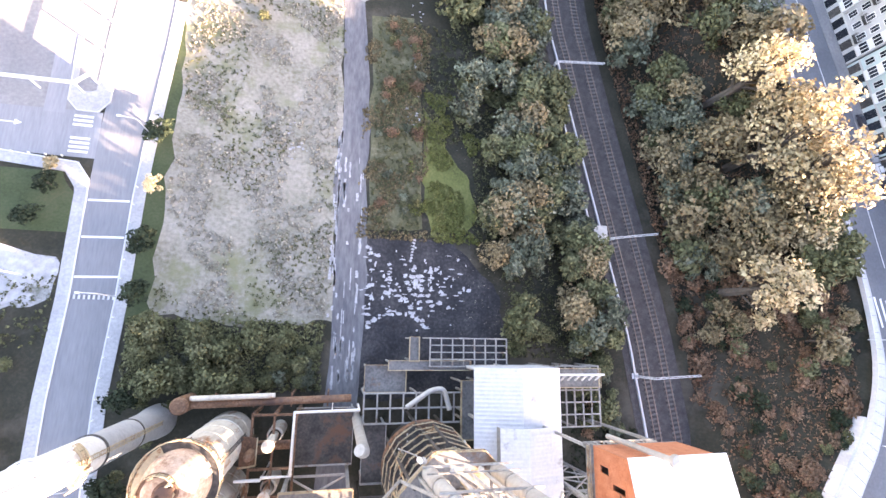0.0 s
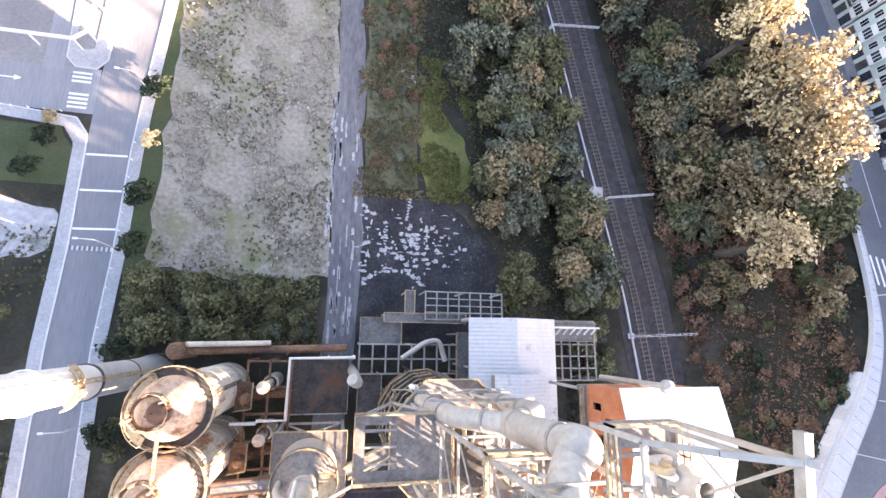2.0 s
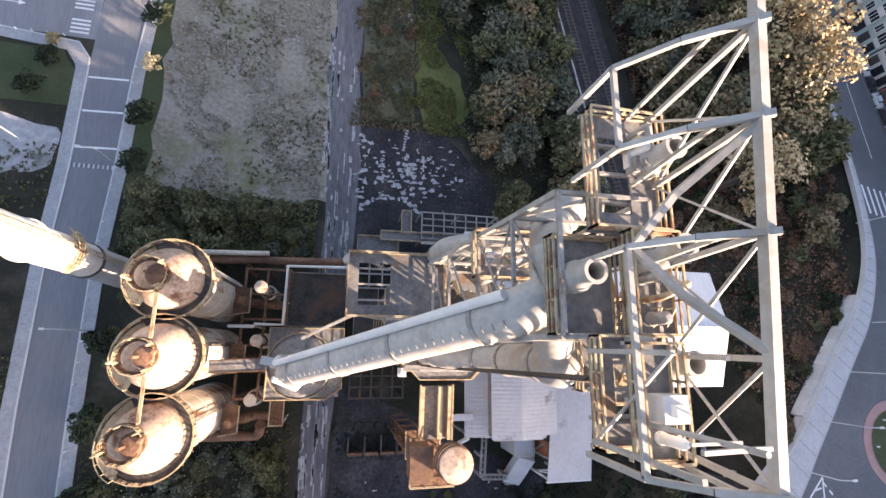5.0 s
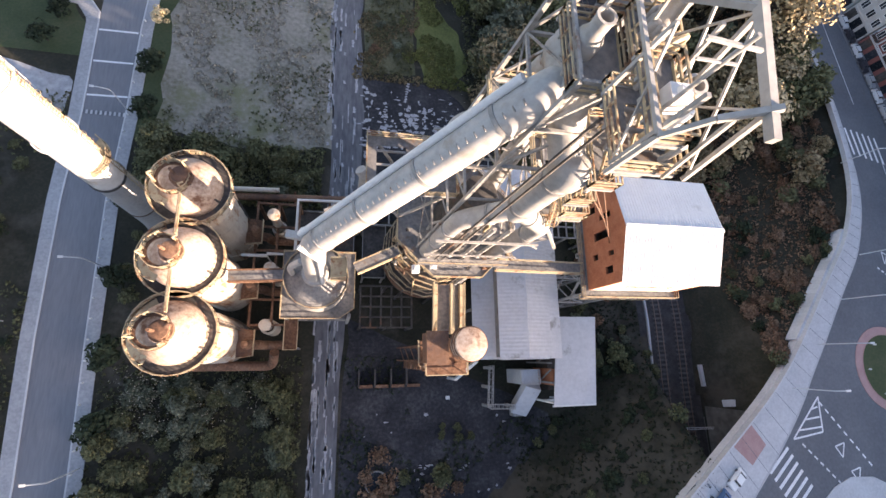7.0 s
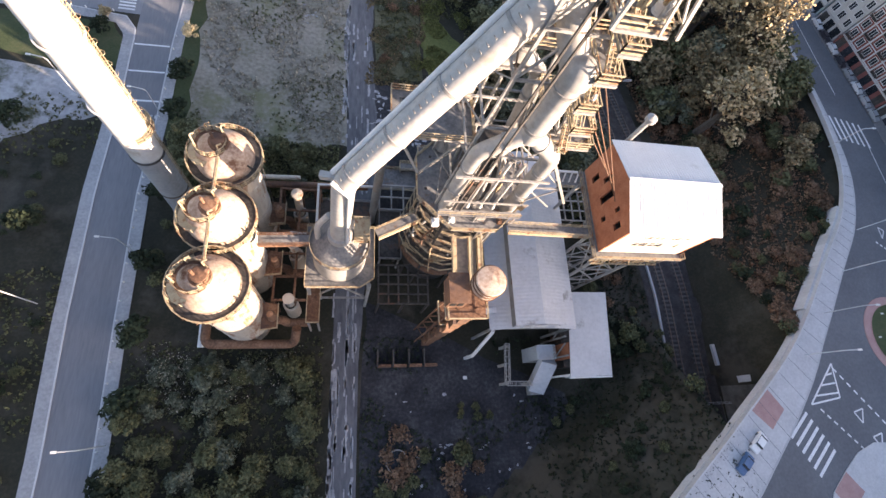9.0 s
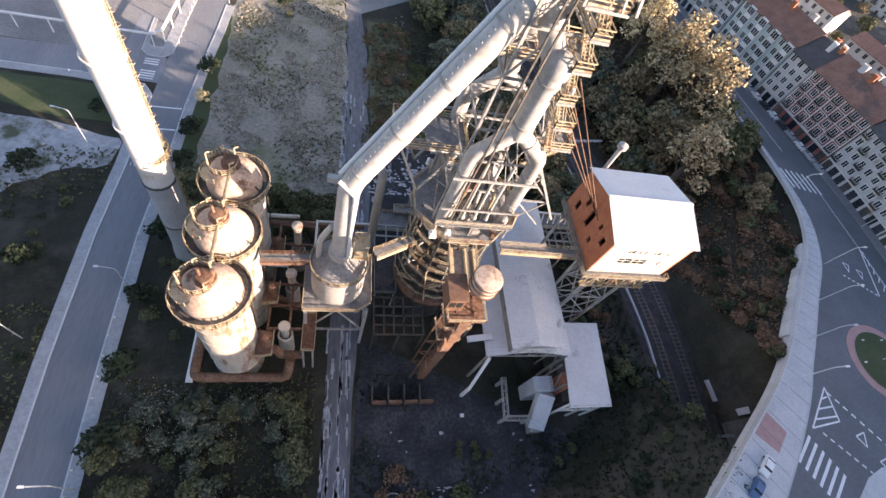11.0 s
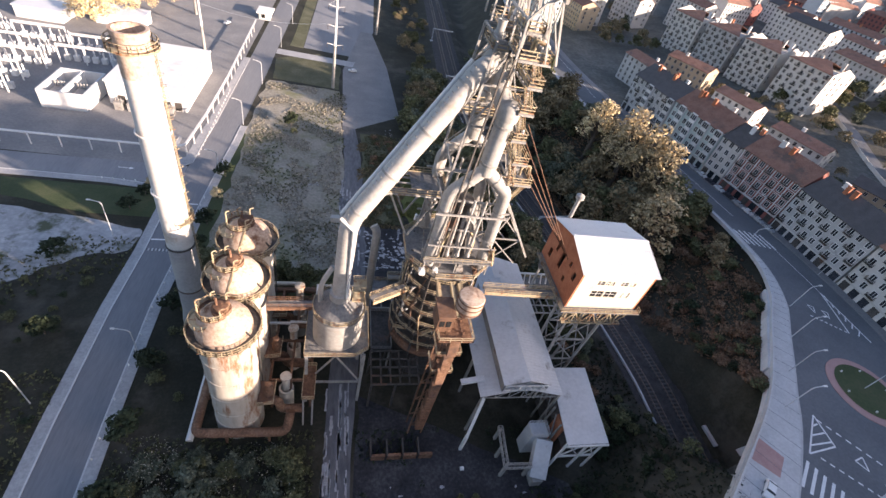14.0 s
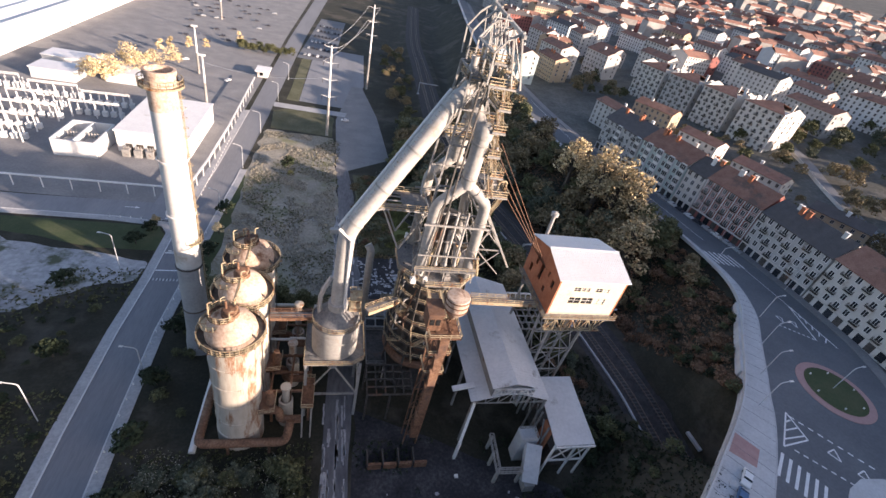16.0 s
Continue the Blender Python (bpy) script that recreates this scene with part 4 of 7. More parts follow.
G().tube([(1.2, -32.9, 31.0), (1.2, -32.9, 48.0), tuple(LOW + up * 1.9)], 0.32, 10).out("riser_pipe", M_WHITE, down, smooth=True)
G().bar((-2.6, -29.9, 47.8), (0.2, -30.4, 48.2), 0.9, 0.9).out("bracket", M_PIPE, down)

# the furnace proper
FX, FY = 20.5, -24.0
fur = thing("blast_furnace", "blast furnace shell ringed by rusty galleries and pipes", "blast furnace", (FX, FY, 0))
G().lathe((FX, FY, 0), [(6.4, 0.0), (6.4, 7.0), (5.6, 9.5), (6.0, 13), (6.0, 15), (4.6, 34), (3.6, 38.5), (3.0, 42.0)], 40).out("shell", M_DARK, fur, "dark rusty furnace shell", True)
for k, z in enumerate((15.0, 18.2, 21.4, 24.6, 27.8, 31.0, 34.2)):
    r = 8.9 - 0.22 * k
    G().lathe((FX, FY, z), [(r - 1.2, 0), (r, 0), (r, 0.1), (r - 1.2, 0.1)], 14, 8, 368).out("gallery", M_DARK, fur, "narrow ring gallery")
    pts = [(FX + r * math.cos(radians(8 + 360 * a / 14)), FY + r * math.sin(radians(8 + 360 * a / 14)), z + 0.12) for a in range(14)]
    G().railing(pts, closed=True, gap=1.6, w=0.1, toe=False).out("railing", M_YELLOW, fur)
    if k < 6:
        for a0 in (200 + 47 * k, 20 + 61 * k):
            p0, p1 = radians(a0), radians(a0 + 26)
            G().stair((FX + (r - 0.5) * math.cos(p0), FY + (r - 0.5) * math.sin(p0), z + 0.1), (FX + (r - 0.8) * math.cos(p1), FY + (r - 0.8) * math.sin(p1), z + 3.25), 0.8).out("gallery_stair", M_YELLOW, fur)
    G().lathe((FX, FY, z + 1.4), [(6.3 - 0.22 * k, 0), (6.6 - 0.22 * k, 0.15), (6.3 - 0.22 * k, 0.3)], 28).out("cooling_main", M_DARK, fur, smooth=True)
fr2 = random.Random(31)
for k in range(34):
    a, rr_ = radians(k * 360 / 34 + fr2.uniform(-4, 4)), fr2.uniform(6.7, 8.9)
    z0 = fr2.choice((13.0, 15.2, 18.4, 21.6, 24.8))
    z1, q = z0 + fr2.uniform(4, 13), a + fr2.uniform(-0.25, 0.25)
    G().tube(bend([(FX + (rr_ - 1.6) * math.cos(a), FY + (rr_ - 1.6) * math.sin(a), z0), (FX + rr_ * math.cos(a), FY + rr_ * math.sin(a), z0), (FX + (rr_ - 0.5) * math.cos(q), FY + (rr_ - 0.5) * math.sin(q), z1), (FX + (rr_ - 2.2) * math.cos(q), FY + (rr_ - 2.2) * math.sin(q), z1 + 0.3)], 0.6, 3), fr2.uniform(0.1, 0.24), 8).out("service_pipe", fr2.choice((M_RUST, M_PIPE, M_DARK, M_YELLOW)), fur, smooth=True)
for a in range(0, 360, 45):
    c, s = math.cos(radians(a + 14)), math.sin(radians(a + 14))
    G().bar((FX + 8.6 * c, FY + 8.6 * s, 0), (FX + 7.6 * c, FY + 7.6 * s, 38), 0.42).out("column", M_DARK, fur)
g = G()
prof = [(7.6 + 1.0 * math.cos(radians(t)), 11.5 + 1.0 * math.sin(radians(t))) for t in range(0, 361, 45)]
g.lathe((FX, FY, 0), prof, 40).out("bustle_pipe", M_RUST, fur, "thick ring pipe round the hearth", True)
top = [(FX + 9.6 * math.cos(radians(a)), FY + 9.6 * math.sin(radians(a))) for a in (22, 67, 113, 158, 202, 247, 293, 338)]
G().slab(top, 37.6, 37.9).out("top_platform", M_DECK, fur, "dusty octagonal deck")
G().railing([(x, y, 37.9) for x, y in top], closed=True, w=0.11).out("top_railing", M_YELLOW, fur)

# gas uptakes: four feet, two forks, two risers joined at the top
upt = thing("gas_uptakes", "pale grey forked gas uptake pipes above the furnace", "gas main", (FX, FY, 38))
for y, wx, ex in ((-29.4, 16.4, 25.6), (-17.6, 16.5, 25.4)):
    m = 1 if y < FY else -1
    node = Vector((21.1, y, 60.2))
    wk, ek = Vector((wx, y, 55.2)), Vector((ex, y - 0.5 * m, 56.4))
    G().tube(bend([(16.0, y + 0.5 * m, 38.0), wk, node], 1.1), 1.1, 24).out("west_leg", M_PIPE, upt, "", True)
    G().tube(bend([(26.2, y + 0.5 * m, 38.0), ek, node], 1.1), 1.1, 24).out("east_leg", M_PIPE, upt, "", True)
    shoulder = Vector((21.6 if m > 0 else 22.6, y, 70.6))
    G().tube(bend([(21.1, y, 59.4), (21.2, y, 62.0), shoulder], 1.0), [1.35] + [1.45] * 6 + [1.4], 26).out("riser", M_PIPE, upt, "", True)
    G().lathe(shoulder, [(1.7, -1.4), (1.75, 0.0), (1.45, 0.8), (0.8, 1.25), (0, 1.35)], 26).out("riser_head", M_PIPE, upt, "rounded head of the riser", True)
    G().tube(bend([shoulder - Vector((0, 0, 0.8)), (20.6, y + 2.4 * m, 71.6), (19.4, FY - 0.8 * m, 75.0)], 1.4, 6), 1.5, 26).out("cross_branch", M_PIPE, upt, "", True)
    for k in (0.12, 0.75):
        q, dq = node.lerp(shoulder, k), (shoulder - node).normalized() * 0.18
        G().tube([q - dq, q + dq], 1.56, 26).out("flange", M_GREY, upt, smooth=True)
    for kn, lo in ((wk, Vector((16.0, y + 0.5 * m, 38.0))), (ek, Vector((26.2, y + 0.5 * m, 38.0)))):
        for k in (0.22, 0.6):
            q, dq = kn.lerp(lo, k), (lo - kn).normalized() * 0.15
            G().tube([q - dq, q + dq], 1.22, 24).out("flange", M_GREY, upt, smooth=True)
        q, dq = kn.lerp(node, 0.55), (node - kn).normalized() * 0.15
        G().tube([q - dq, q + dq], 1.22, 24).out("flange", M_GREY, upt, smooth=True)
G().tube([(19.6, FY - 2.2, 75.1), (19.6, FY + 2.2, 75.1)], 2.0, 26).out("cross_main", M_PIPE, upt, "", True)

# the top tower
tow = thing("furnace_top_tower", "tall weathered steel tower with platforms above the furnace", "steel tower", (FX, FY, 38))
LEGS = [(17.6, -27.6), (23.6, -27.6), (23.6, -19.4), (17.6, -19.4)]
LV = [38, 46, 52.5, 58.4, 66.5, 73, 79]


def leg_at(i, z):
    x, y = LEGS[i]
    k = (79 - z) / 41
    return (x + (3.6 * k if x > 20 else -3.0 * k), -23.5 + (y + 23.5) * (1 + 0.2 * k), z)


for i in range(4):
    G().bar(leg_at(i, 38), leg_at(i, 79), 0.36, up=(0, 1, 0)).out("leg", M_GREY, tow)
for za, zb in zip(LV, LV[1:]):
    for i in range(4):
        j = (i + 1) % 4
        G().bar(leg_at(i, zb), leg_at(j, zb), 0.24, 0.34).out("beam", M_GREY, tow)
        pa, pb, qa, qb = (Vector(v) for v in (leg_at(i, za), leg_at(j, za), leg_at(i, zb), leg_at(j, zb)))
        if i % 2 == 1:
            G().bar(pa, qb, 0.15).out("brace", M_GREY, tow)
            if za in (38, 66.5):
                G().bar(pb, qa, 0.15).out("brace", M_GREY, tow)
        elif za >= 66:
            mid = (qa + qb) / 2
            G().bar(pa, mid, 0.22).out("brace", M_GREY, tow)
            G().bar(pb, mid, 0.22).out("brace", M_GREY, tow)


def stage(x0, y0, x1, y1, z, holes=None, material=M_DECK):
    if holes:
        hx0, hy0, hx1, hy1 = holes
        o, q = [(x0, y0), (x1, y0), (x1, y1), (x0, y1)], [(hx0, hy0), (hx1, hy0), (hx1, hy1), (hx0, hy1)]
        vs = [(x, y, zz) for zz in (z, z + 0.15) for ring in (o, q) for x, y in ring]
        fs = []
        for i in range(4):
            j = (i + 1) % 4
            fs += [(i, 4 + i, 4 + j, j), (8 + i, 8 + j, 12 + j, 12 + i), (i, j, 8 + j, 8 + i), (4 + i, 12 + i, 12 + j, 4 + j)]
        g = G().add(vs, fs)
    else:
        g = G().box(x0, y0, z, x1, y1, z + 0.15)
    g.out("deck", material, tow)
    G().railing([(x0, y0, z + 0.15), (x1, y0, z + 0.15), (x1, y1, z + 0.15), (x0, y1, z + 0.15)], closed=True, w=0.12).out("railing", M_YELLOW, tow)
    for k in range(5):
        y = y0 + (y1 - y0) * k / 4
        G().bar((x0, y, z - 0.15), (x1, y, z - 0.15), 0.2, 0.3).out("joist", M_GREY, tow)


stage(6.2, -25.0, 17.3, -17.8, 50.6, (7.4, -23.8, 11.0, -19.0), M_DECK)
stage(24.0, -29.6, 29.6, -20.0, 58.0, (24.3, -27.4, 26.8, -22.6))
stage(24.4, -30.8, 27.0, -24.4, 62.6)
stage(16.2, -22.6, 22.4, -18.6, 66.0, (17.4, -21.6, 21.4, -19.2))
stage(22.8, -31.0, 25.2, -24.6, 66.6)
stage(22.4, -31.2, 24.8, -24.8, 71.0)
stage(22.2, -31.6, 24.4, -25.2, 75.0)
stage(17.2, -27.5, 21.4, -21.9, 77.7)
stage(19.0, -33.3, 23.5, -27.6, 78.9, (20.4, -32.0, 22.2, -28.8))
stage(21.5, -27.5, 24.6, -21.6, 78.9)
stage(19.4, -21.5, 24.2, -14.2, 78.9, (20.4, -20.4, 22.4, -15.6))
stage(19.0, -33.2, 21.2, -28.0, 82.2)
# struts of the cantilevered stages and the raking back stay
for a, b in (((7.2, -24.8, 50.4), (11.4, -24.8, 40.8)), ((11.4, -24.8, 40.8), (15.8, -24.8, 49.6)), ((7.2, -18.0, 50.4), (11.4, -18.0, 40.8)), ((11.4, -18.0, 40.8), (15.8, -18.0, 49.6)), ((1.6, -27.6, 50.2), (7.2, -24.8, 50.4))):
    G().bar(a, b, 0.32).out("strut", M_GREY, tow)
for y in (-28.0, -20.6):
    G().bar((27.4, y, 53.4), (35.4, y - 0.3, 40.5), 0.4).out("back_stay", M_PIPE, tow)
    G().bar((27.4, y, 53.4), (24.6, y, 58.0), 0.3).out("strut", M_GREY, tow)
    for za, zb in ((38.2, 44.5), (44.5, 50.5)):
        xa, xb = 27.4 + (53.4 - za) * 0.62, 27.4 + (53.4 - zb) * 0.62
        G().bar((27.2, y, za), (xb, y, zb), 0.2).out("brace", M_GREY, tow)
        G().bar((27.2, y, zb), (xb, y, zb), 0.24).out("beam", M_GREY, tow)
        G().bar((xa if za > 40 else 33.6, y, za), (27.2, y, zb), 0.2).out("brace", M_GREY, tow)
# twin inclined ropeway rails up the south face
for x in (18.9, 19.9):
    G().bar((x - 2.4, -30.9, 39.0), (x, -29.9, 78.8), 0.16, 0.3).out("guide_rail", M_DARK, tow)
for (za, zb, x) in ((58.2, 62.6, 25.6), (62.8, 66.6, 25.0), (66.8, 71.0, 24.2), (71.2, 75.0, 23.8), (75.2, 78.9, 23.6)):
    G().stair((x, -30.6, za), (x, -26.0, zb), 0.9).out("stair", M_YELLOW, tow)
G().stair((28.8, -21.4, 46), (28.8, -29.0, 58.0), 0.9).out("stair", M_YELLOW, tow)
G().stair((26.4, -31.0, 44.2), (28.6, -28.6, 37.9), 0.9).out("stair", M_YELLOW, tow)

# charging gear under the top deck
gear = thing("charging_gear", "cluttered pale charging machinery at the furnace top", "machinery", (FX, FY, 42))
G().lathe((FX, FY, 42), [(3.0, 0), (3.2, 0.8), (3.2, 2.4), (1.7, 4.6), (1.7, 6.6), (2.2, 7.4), (2.2, 8.4), (0, 8.6)], 30).out("bell_housing", M_DARK, gear, smooth=True)
for k, x in enumerate((18.6, 20.6, 22.6)):
    for y in (-30.2, -16.9):
        G().tube([(x, y, 42.4), (x + 0.25, y + 0.2, 54.2)], 0.24, 12).out("bleeder_rod", M_PIPE, gear, smooth=True)
        G().lathe((x, y, 41.2), [(0.3, 0), (0.42, 0.2), (0.42, 0.6), (0.28, 0.8), (0.28, 1.4), (0, 1.5)], 14).out("valve", M_PIPE, gear, smooth=True)
for y in (-30.9, -16.4):
    for z, w in ((51.4, 0.26), (44.2, 0.2), (41.0, 0.26)):
        G().bar((14.4, y, z), (27.4, y, z), w, w * 1.3).out("cross_beam", M_GREY, gear)
G().box(14.2, -31.6, 40.6, 27.2, -30.7, 40.75).out("rod_stage", M_DECK, gear)
G().railing([(14.2, -31.5, 40.75), (27.2, -31.5, 40.75)], w=0.07, toe=False).out("rod_stage_railing", M_YELLOW, gear)
for x in (14.6, 20.6, 26.8):
    G().bar((x, -31.2, 37.8), (x, -31.2, 40.6), 0.2, up=(0, 1, 0)).out("rod_stage_post", M_GREY, gear)
for k in range(9):
    a = radians(200 + 35 * k)
    p = Vector((FX + 4.6 * math.cos(a), FY + 4.6 * math.sin(a), 38.0))
    G().tube(bend([p, p + Vector((0, 0, 3.0 + k % 3)), (FX + 2.0 * math.cos(a + 0.5), FY + 2.0 * math.sin(a + 0.5), 44 + (k % 4) * 1.6)], 1.0), 0.2 + 0.08 * (k % 3), 10).out("pipe", (M_PIPE, M_YELLOW, M_GREY)[k % 3], gear, smooth=True)
rng = random.Random(4)
for k in range(34):
    z = rng.choice((37.9, 58.15, 66.75, 79.05, 79.05, 82.35, 79.05))
    lo = 58.2 < z
    x, y = (rng.uniform(22.4, 23.2), rng.choice((rng.uniform(-32.4, -28.4), rng.uniform(-20, -16), rng.uniform(-27, -22)))) if lo else (rng.uniform(13.5, 27), rng.choice((rng.uniform(-32, -29), rng.uniform(-19, -15.5))))
    if z == 58.15:
        x, y = rng.uniform(27.4, 29.0), rng.uniform(-29, -21)
    if z == 66.75:
        x, y = rng.uniform(23.2, 24.8), rng.uniform(-30.4, -25.4)
    if z == 82.35:
        x, y = rng.uniform(19.6, 20.8), rng.uniform(-32.5, -28.6)
    kind = k % 3
    if kind == 0:
        a, b, c = rng.uniform(0.3, 0.7), rng.uniform(0.3, 0.8), rng.uniform(0.5, 1.3)
        G().box(x - a, y - b, z, x + a, y + b, z + c).box(x - a * 0.5, y - b * 0.5, z + c, x + a * 0.4, y + b * 0.4, z + c + 0.4).out("gearbox", rng.choice((M_GREY, M_WHITE, M_RUST)), gear)
    elif kind == 1:
        r, h = rng.uniform(0.22, 0.45), rng.uniform(0.8, 1.9)
        G().lathe((x, y, z), [(r * 1.2, 0), (r * 1.2, 0.2), (r, 0.25), (r, h), (r * 0.6, h + 0.2), (0, h + 0.22)], 14).out("drum", rng.choice((M_PIPE, M_GREY, M_WHITE)), gear, smooth=True)
    else:
        e = Vector((rng.uniform(-1.8, 1.8), rng.uniform(-1.2, 1.2), 0))
        G().tube(bend([(x, y, z), (x, y, z + 1.6), (x + e.x, y + e.y, z + 2.0), (x + e.x, y + e.y, z + 0.2)], 0.6), 0.2, 8).out("pipe", rng.choice((M_PIPE, M_YELLOW)), gear, smooth=True)
for x, y, z0, z in ((18.6, -24.3, 77.8, 80.9), (23.4, -17.2, 78.9, 82.0), (23.4, -22.9, 78.9, 82.0), (23.2, -29.0, 78.9, 82.0)):
    h = z - z0
    G().lathe((x, y, z0), [(0.95, 0), (0.95, h * 0.4), (0.62, h * 0.6), (0.62, h - 0.1), (0.7, h - 0.1), (0.7, h), (0.48, h), (0.48, 0.4)], 18).out("bleeder_vent", M_PIPE, gear, "open-topped bleeder stack", True)
    # black disc stands in for the shade down the open stack
    G().lathe((x, y, z0 + 0.5), [(0.5, 0), (0, 0)], 18).out("vent_floor", M_BLACK, gear)

# the hoist gantry over the top
gan = thing("hoist_gantry", "pale steel hoist gantry with crossed braces on the tower top", "gantry", (22.5, -24, 79))
EASTY = (-33.6, -28.6, -23.6, -18.6, -14.2)


def crown(y):
    """Where the long east beam runs at y."""
    return Vector((21.9 + (y + 35) * 0.04, y, 86.5 + (y + 35) * 0.075))


G().bar(crown(-35.0), crown(-13.0), 0.44, 0.5).out("long_beam", M_PIPE, gan)
for i, y in enumerate(EASTY):
    c = crown(y)
    foot, west = Vector((24.0, y, 79.0)), Vector((18.6, y, 83.6))
    G().bar(foot, c, 0.26, up=(0, 1, 0)).out("post", M_PIPE, gan)
    G().bar(foot - Vector((1.5, 0, 0)), c.lerp(west, 0.3), 0.2, up=(0, 1, 0)).out("inner_post", M_PIPE, gan)
    if i != 1:
        G().bar(c + Vector((0.3, 0, 0.4)), west.lerp(c, 0.45) + Vector((0, 0, 0.6)), 0.3).out("tie", M_PIPE, gan)
        G().bar(west.lerp(c, 0.45) + Vector((0, 0, 0.6)), west, 0.26).out("tie", M_PIPE, gan)
        G().bar((west.x, y, 79.0 if y < -28 or y > -21.5 else 77.8), west, 0.26, up=(0, 1, 0)).out("west_post", M_PIPE, gan)
for ya, yb in zip(EASTY, EASTY[1:]):
    a0, a1, b0, b1 = Vector((24.0, ya, 79.2)), crown(ya), Vector((24.0, yb, 79.2)), crown(yb)
    G().bar(a0, b1, 0.16).out("brace", M_PIPE, gan)
    G().bar(b0, a1, 0.12).out("brace", M_PIPE, gan)
for a, b in (((18.6, -33.6, 83.6), (18.6, -23.6, 83.6)), ((18.6, -18.6, 83.6), (18.6, -14.2, 83.6))):
    G().bar(a, b, 0.26).out("west_rail", M_PIPE, gan)
# bent knee braces from the deck to the beam
for ya, yb in ((-23.6, -28.4), (-23.6, -18.8)):
    G().bar((19.0, ya, 83.4), (20.6, (ya + yb) / 2, 84.6), 0.32).out("knee_brace", M_PIPE, gan)
    G().bar((20.6, (ya + yb) / 2, 84.6), crown(yb), 0.32).out("knee_brace", M_PIPE, gan)
G().bar((19.0, -33.0, 79.0), (19.0, -33.0, 86.4), 0.24, up=(0, 1, 0)).out("post", M_PIPE, gan)
G().bar((19.0, -28.4, 79.0), (19.0, -28.4, 85.4), 0.24, up=(0, 1, 0)).out("post", M_PIPE, gan)
G().bar((19.0, -33.0, 79.2), (19.0, -28.4, 85.4), 0.14).out("brace", M_PIPE, gan)
g = G()
g.tube([(19.6, -31.6, 82.2), (19.6, -31.6, 88.6)], 0.12, 8)
g.bar((17.6, -31.6, 88.0), (20.6, -31.6, 87.8), 0.16)
g.bar((18.2, -31.6, 86.8), (20.4, -31.6, 86.8), 0.12)
g.out("mast", M_PIPE, gan)

# hoist house on its trestle
hs = thing("hoist_house", "brick hoist house with a white sheet roof on a steel trestle", "hoist house", (54.5, -25, 0))
X0, X1, Y0, Y1, ZB, ZE, ZR = 46.0, 62.8, -33.4, -16.8, 31.8, 42.0, 44.4
YM = -25.3


def wall_x(x, holes, material, thick, name, label):
    """A wall across the ridge with openings cut through it: (y0, y1, z0, z1)."""
    g = G()
    ys = sorted({Y0, Y1, *(v for h in holes for v in h[:2])})
    zs = sorted({ZB, ZE, *(v for h in holes for v in h[2:])})
    for ya, yb in zip(ys, ys[1:]):
        for za, zb in zip(zs, zs[1:]):
            if not any(h[0] <= (ya + yb) / 2 <= h[1] and h[2] <= (za + zb) / 2 <= h[3] for h in holes):
                g.box(x, ya, za, x + thick, yb, zb)
    g.add([(x, Y0, ZE), (x, Y1, ZE), (x, YM, ZR - 0.1), (x + thick, Y0, ZE), (x + thick, Y1, ZE), (x + thick, YM, ZR - 0.1)], [(0, 1, 2), (5, 4, 3), (0, 2, 5, 3), (2, 1, 4, 5)])
    return g.out(name, material, hs, label, weld=True)


wall_x(X0, [(-31.6, -30.4, 37.4, 39.4), (-28.8, -28.0, 38.6, 40.0), (-25.6, -24.2, 35.0, 39.2), (-22.4, -21.4, 37.0, 40.2), (-20.6, -19.4, 33.6, 36.0), (-28.8, -27.8, 34.2, 35.6)], M_BRICK, 0.4, "brick_wall", "orange brick wall with openings")
wall_x(X1 - 0.4, [], M_BRICK, 0.4, "brick_wall", "orange brick wall")


def wall_y(y, holes, material, name, label):
    g = G()
    xs = sorted({X0 + 0.4, X1 - 0.4, *(v for h in holes for v in h[:2])})
    zs = sorted({ZB, ZE, *(v for h in holes for v in h[2:])})
    for xa, xb in zip(xs, xs[1:]):
        for za, zb in zip(zs, zs[1:]):
            if not any(h[0] <= (xa + xb) / 2 <= h[1] and h[2] <= (za + zb) / 2 <= h[3] for h in holes):
                g.box(xa, y, za, xb, y + 0.4, zb)
    return g.out(name, material, hs, label, weld=True)


wins = [(50.0, 52.9, 35.2, 37.0), (53.2, 56.0, 35.2, 37.0), (56.3, 59.2, 35.2, 36.9), (50.2, 51.8, 38.8, 39.9), (52.2, 53.0, 38.8, 39.9), (53.3, 54.1, 38.8, 39.9), (55.6, 57.2, 38.8, 39.9), (57.5, 59.0, 38.8, 39.8)]
wall_y(Y0, wins, M_CREAM, "front_wall", "cream rendered wall with window bands")
wall_y(Y1 - 0.4, [], M_BRICK, "back_wall", "")
for i, (xa, xb, za, zb) in enumerate(wins):
    w = G()
    for k in (0, 0.5, 1):
        w.bar((xa + (xb - xa) * k, Y0 + 0.14, za), (xa + (xb - xa) * k, Y0 + 0.14, zb), 0.1)
    w.bar((xa, Y0 + 0.14, (za + zb) / 2), (xb, Y0 + 0.14, (za + zb) / 2), 0.08)
    w = w.out("window_frame", M_WHITE, hs)
    G().box(xa, Y0 + 0.2, za, xb, Y0 + 0.26, zb).out("pane", M_BLACK if i not in (2, 7) else M_CREAM, w)
G().box(X0, Y0, ZB - 0.35, X1, Y1, ZB).out("floor", M_DECK, hs)
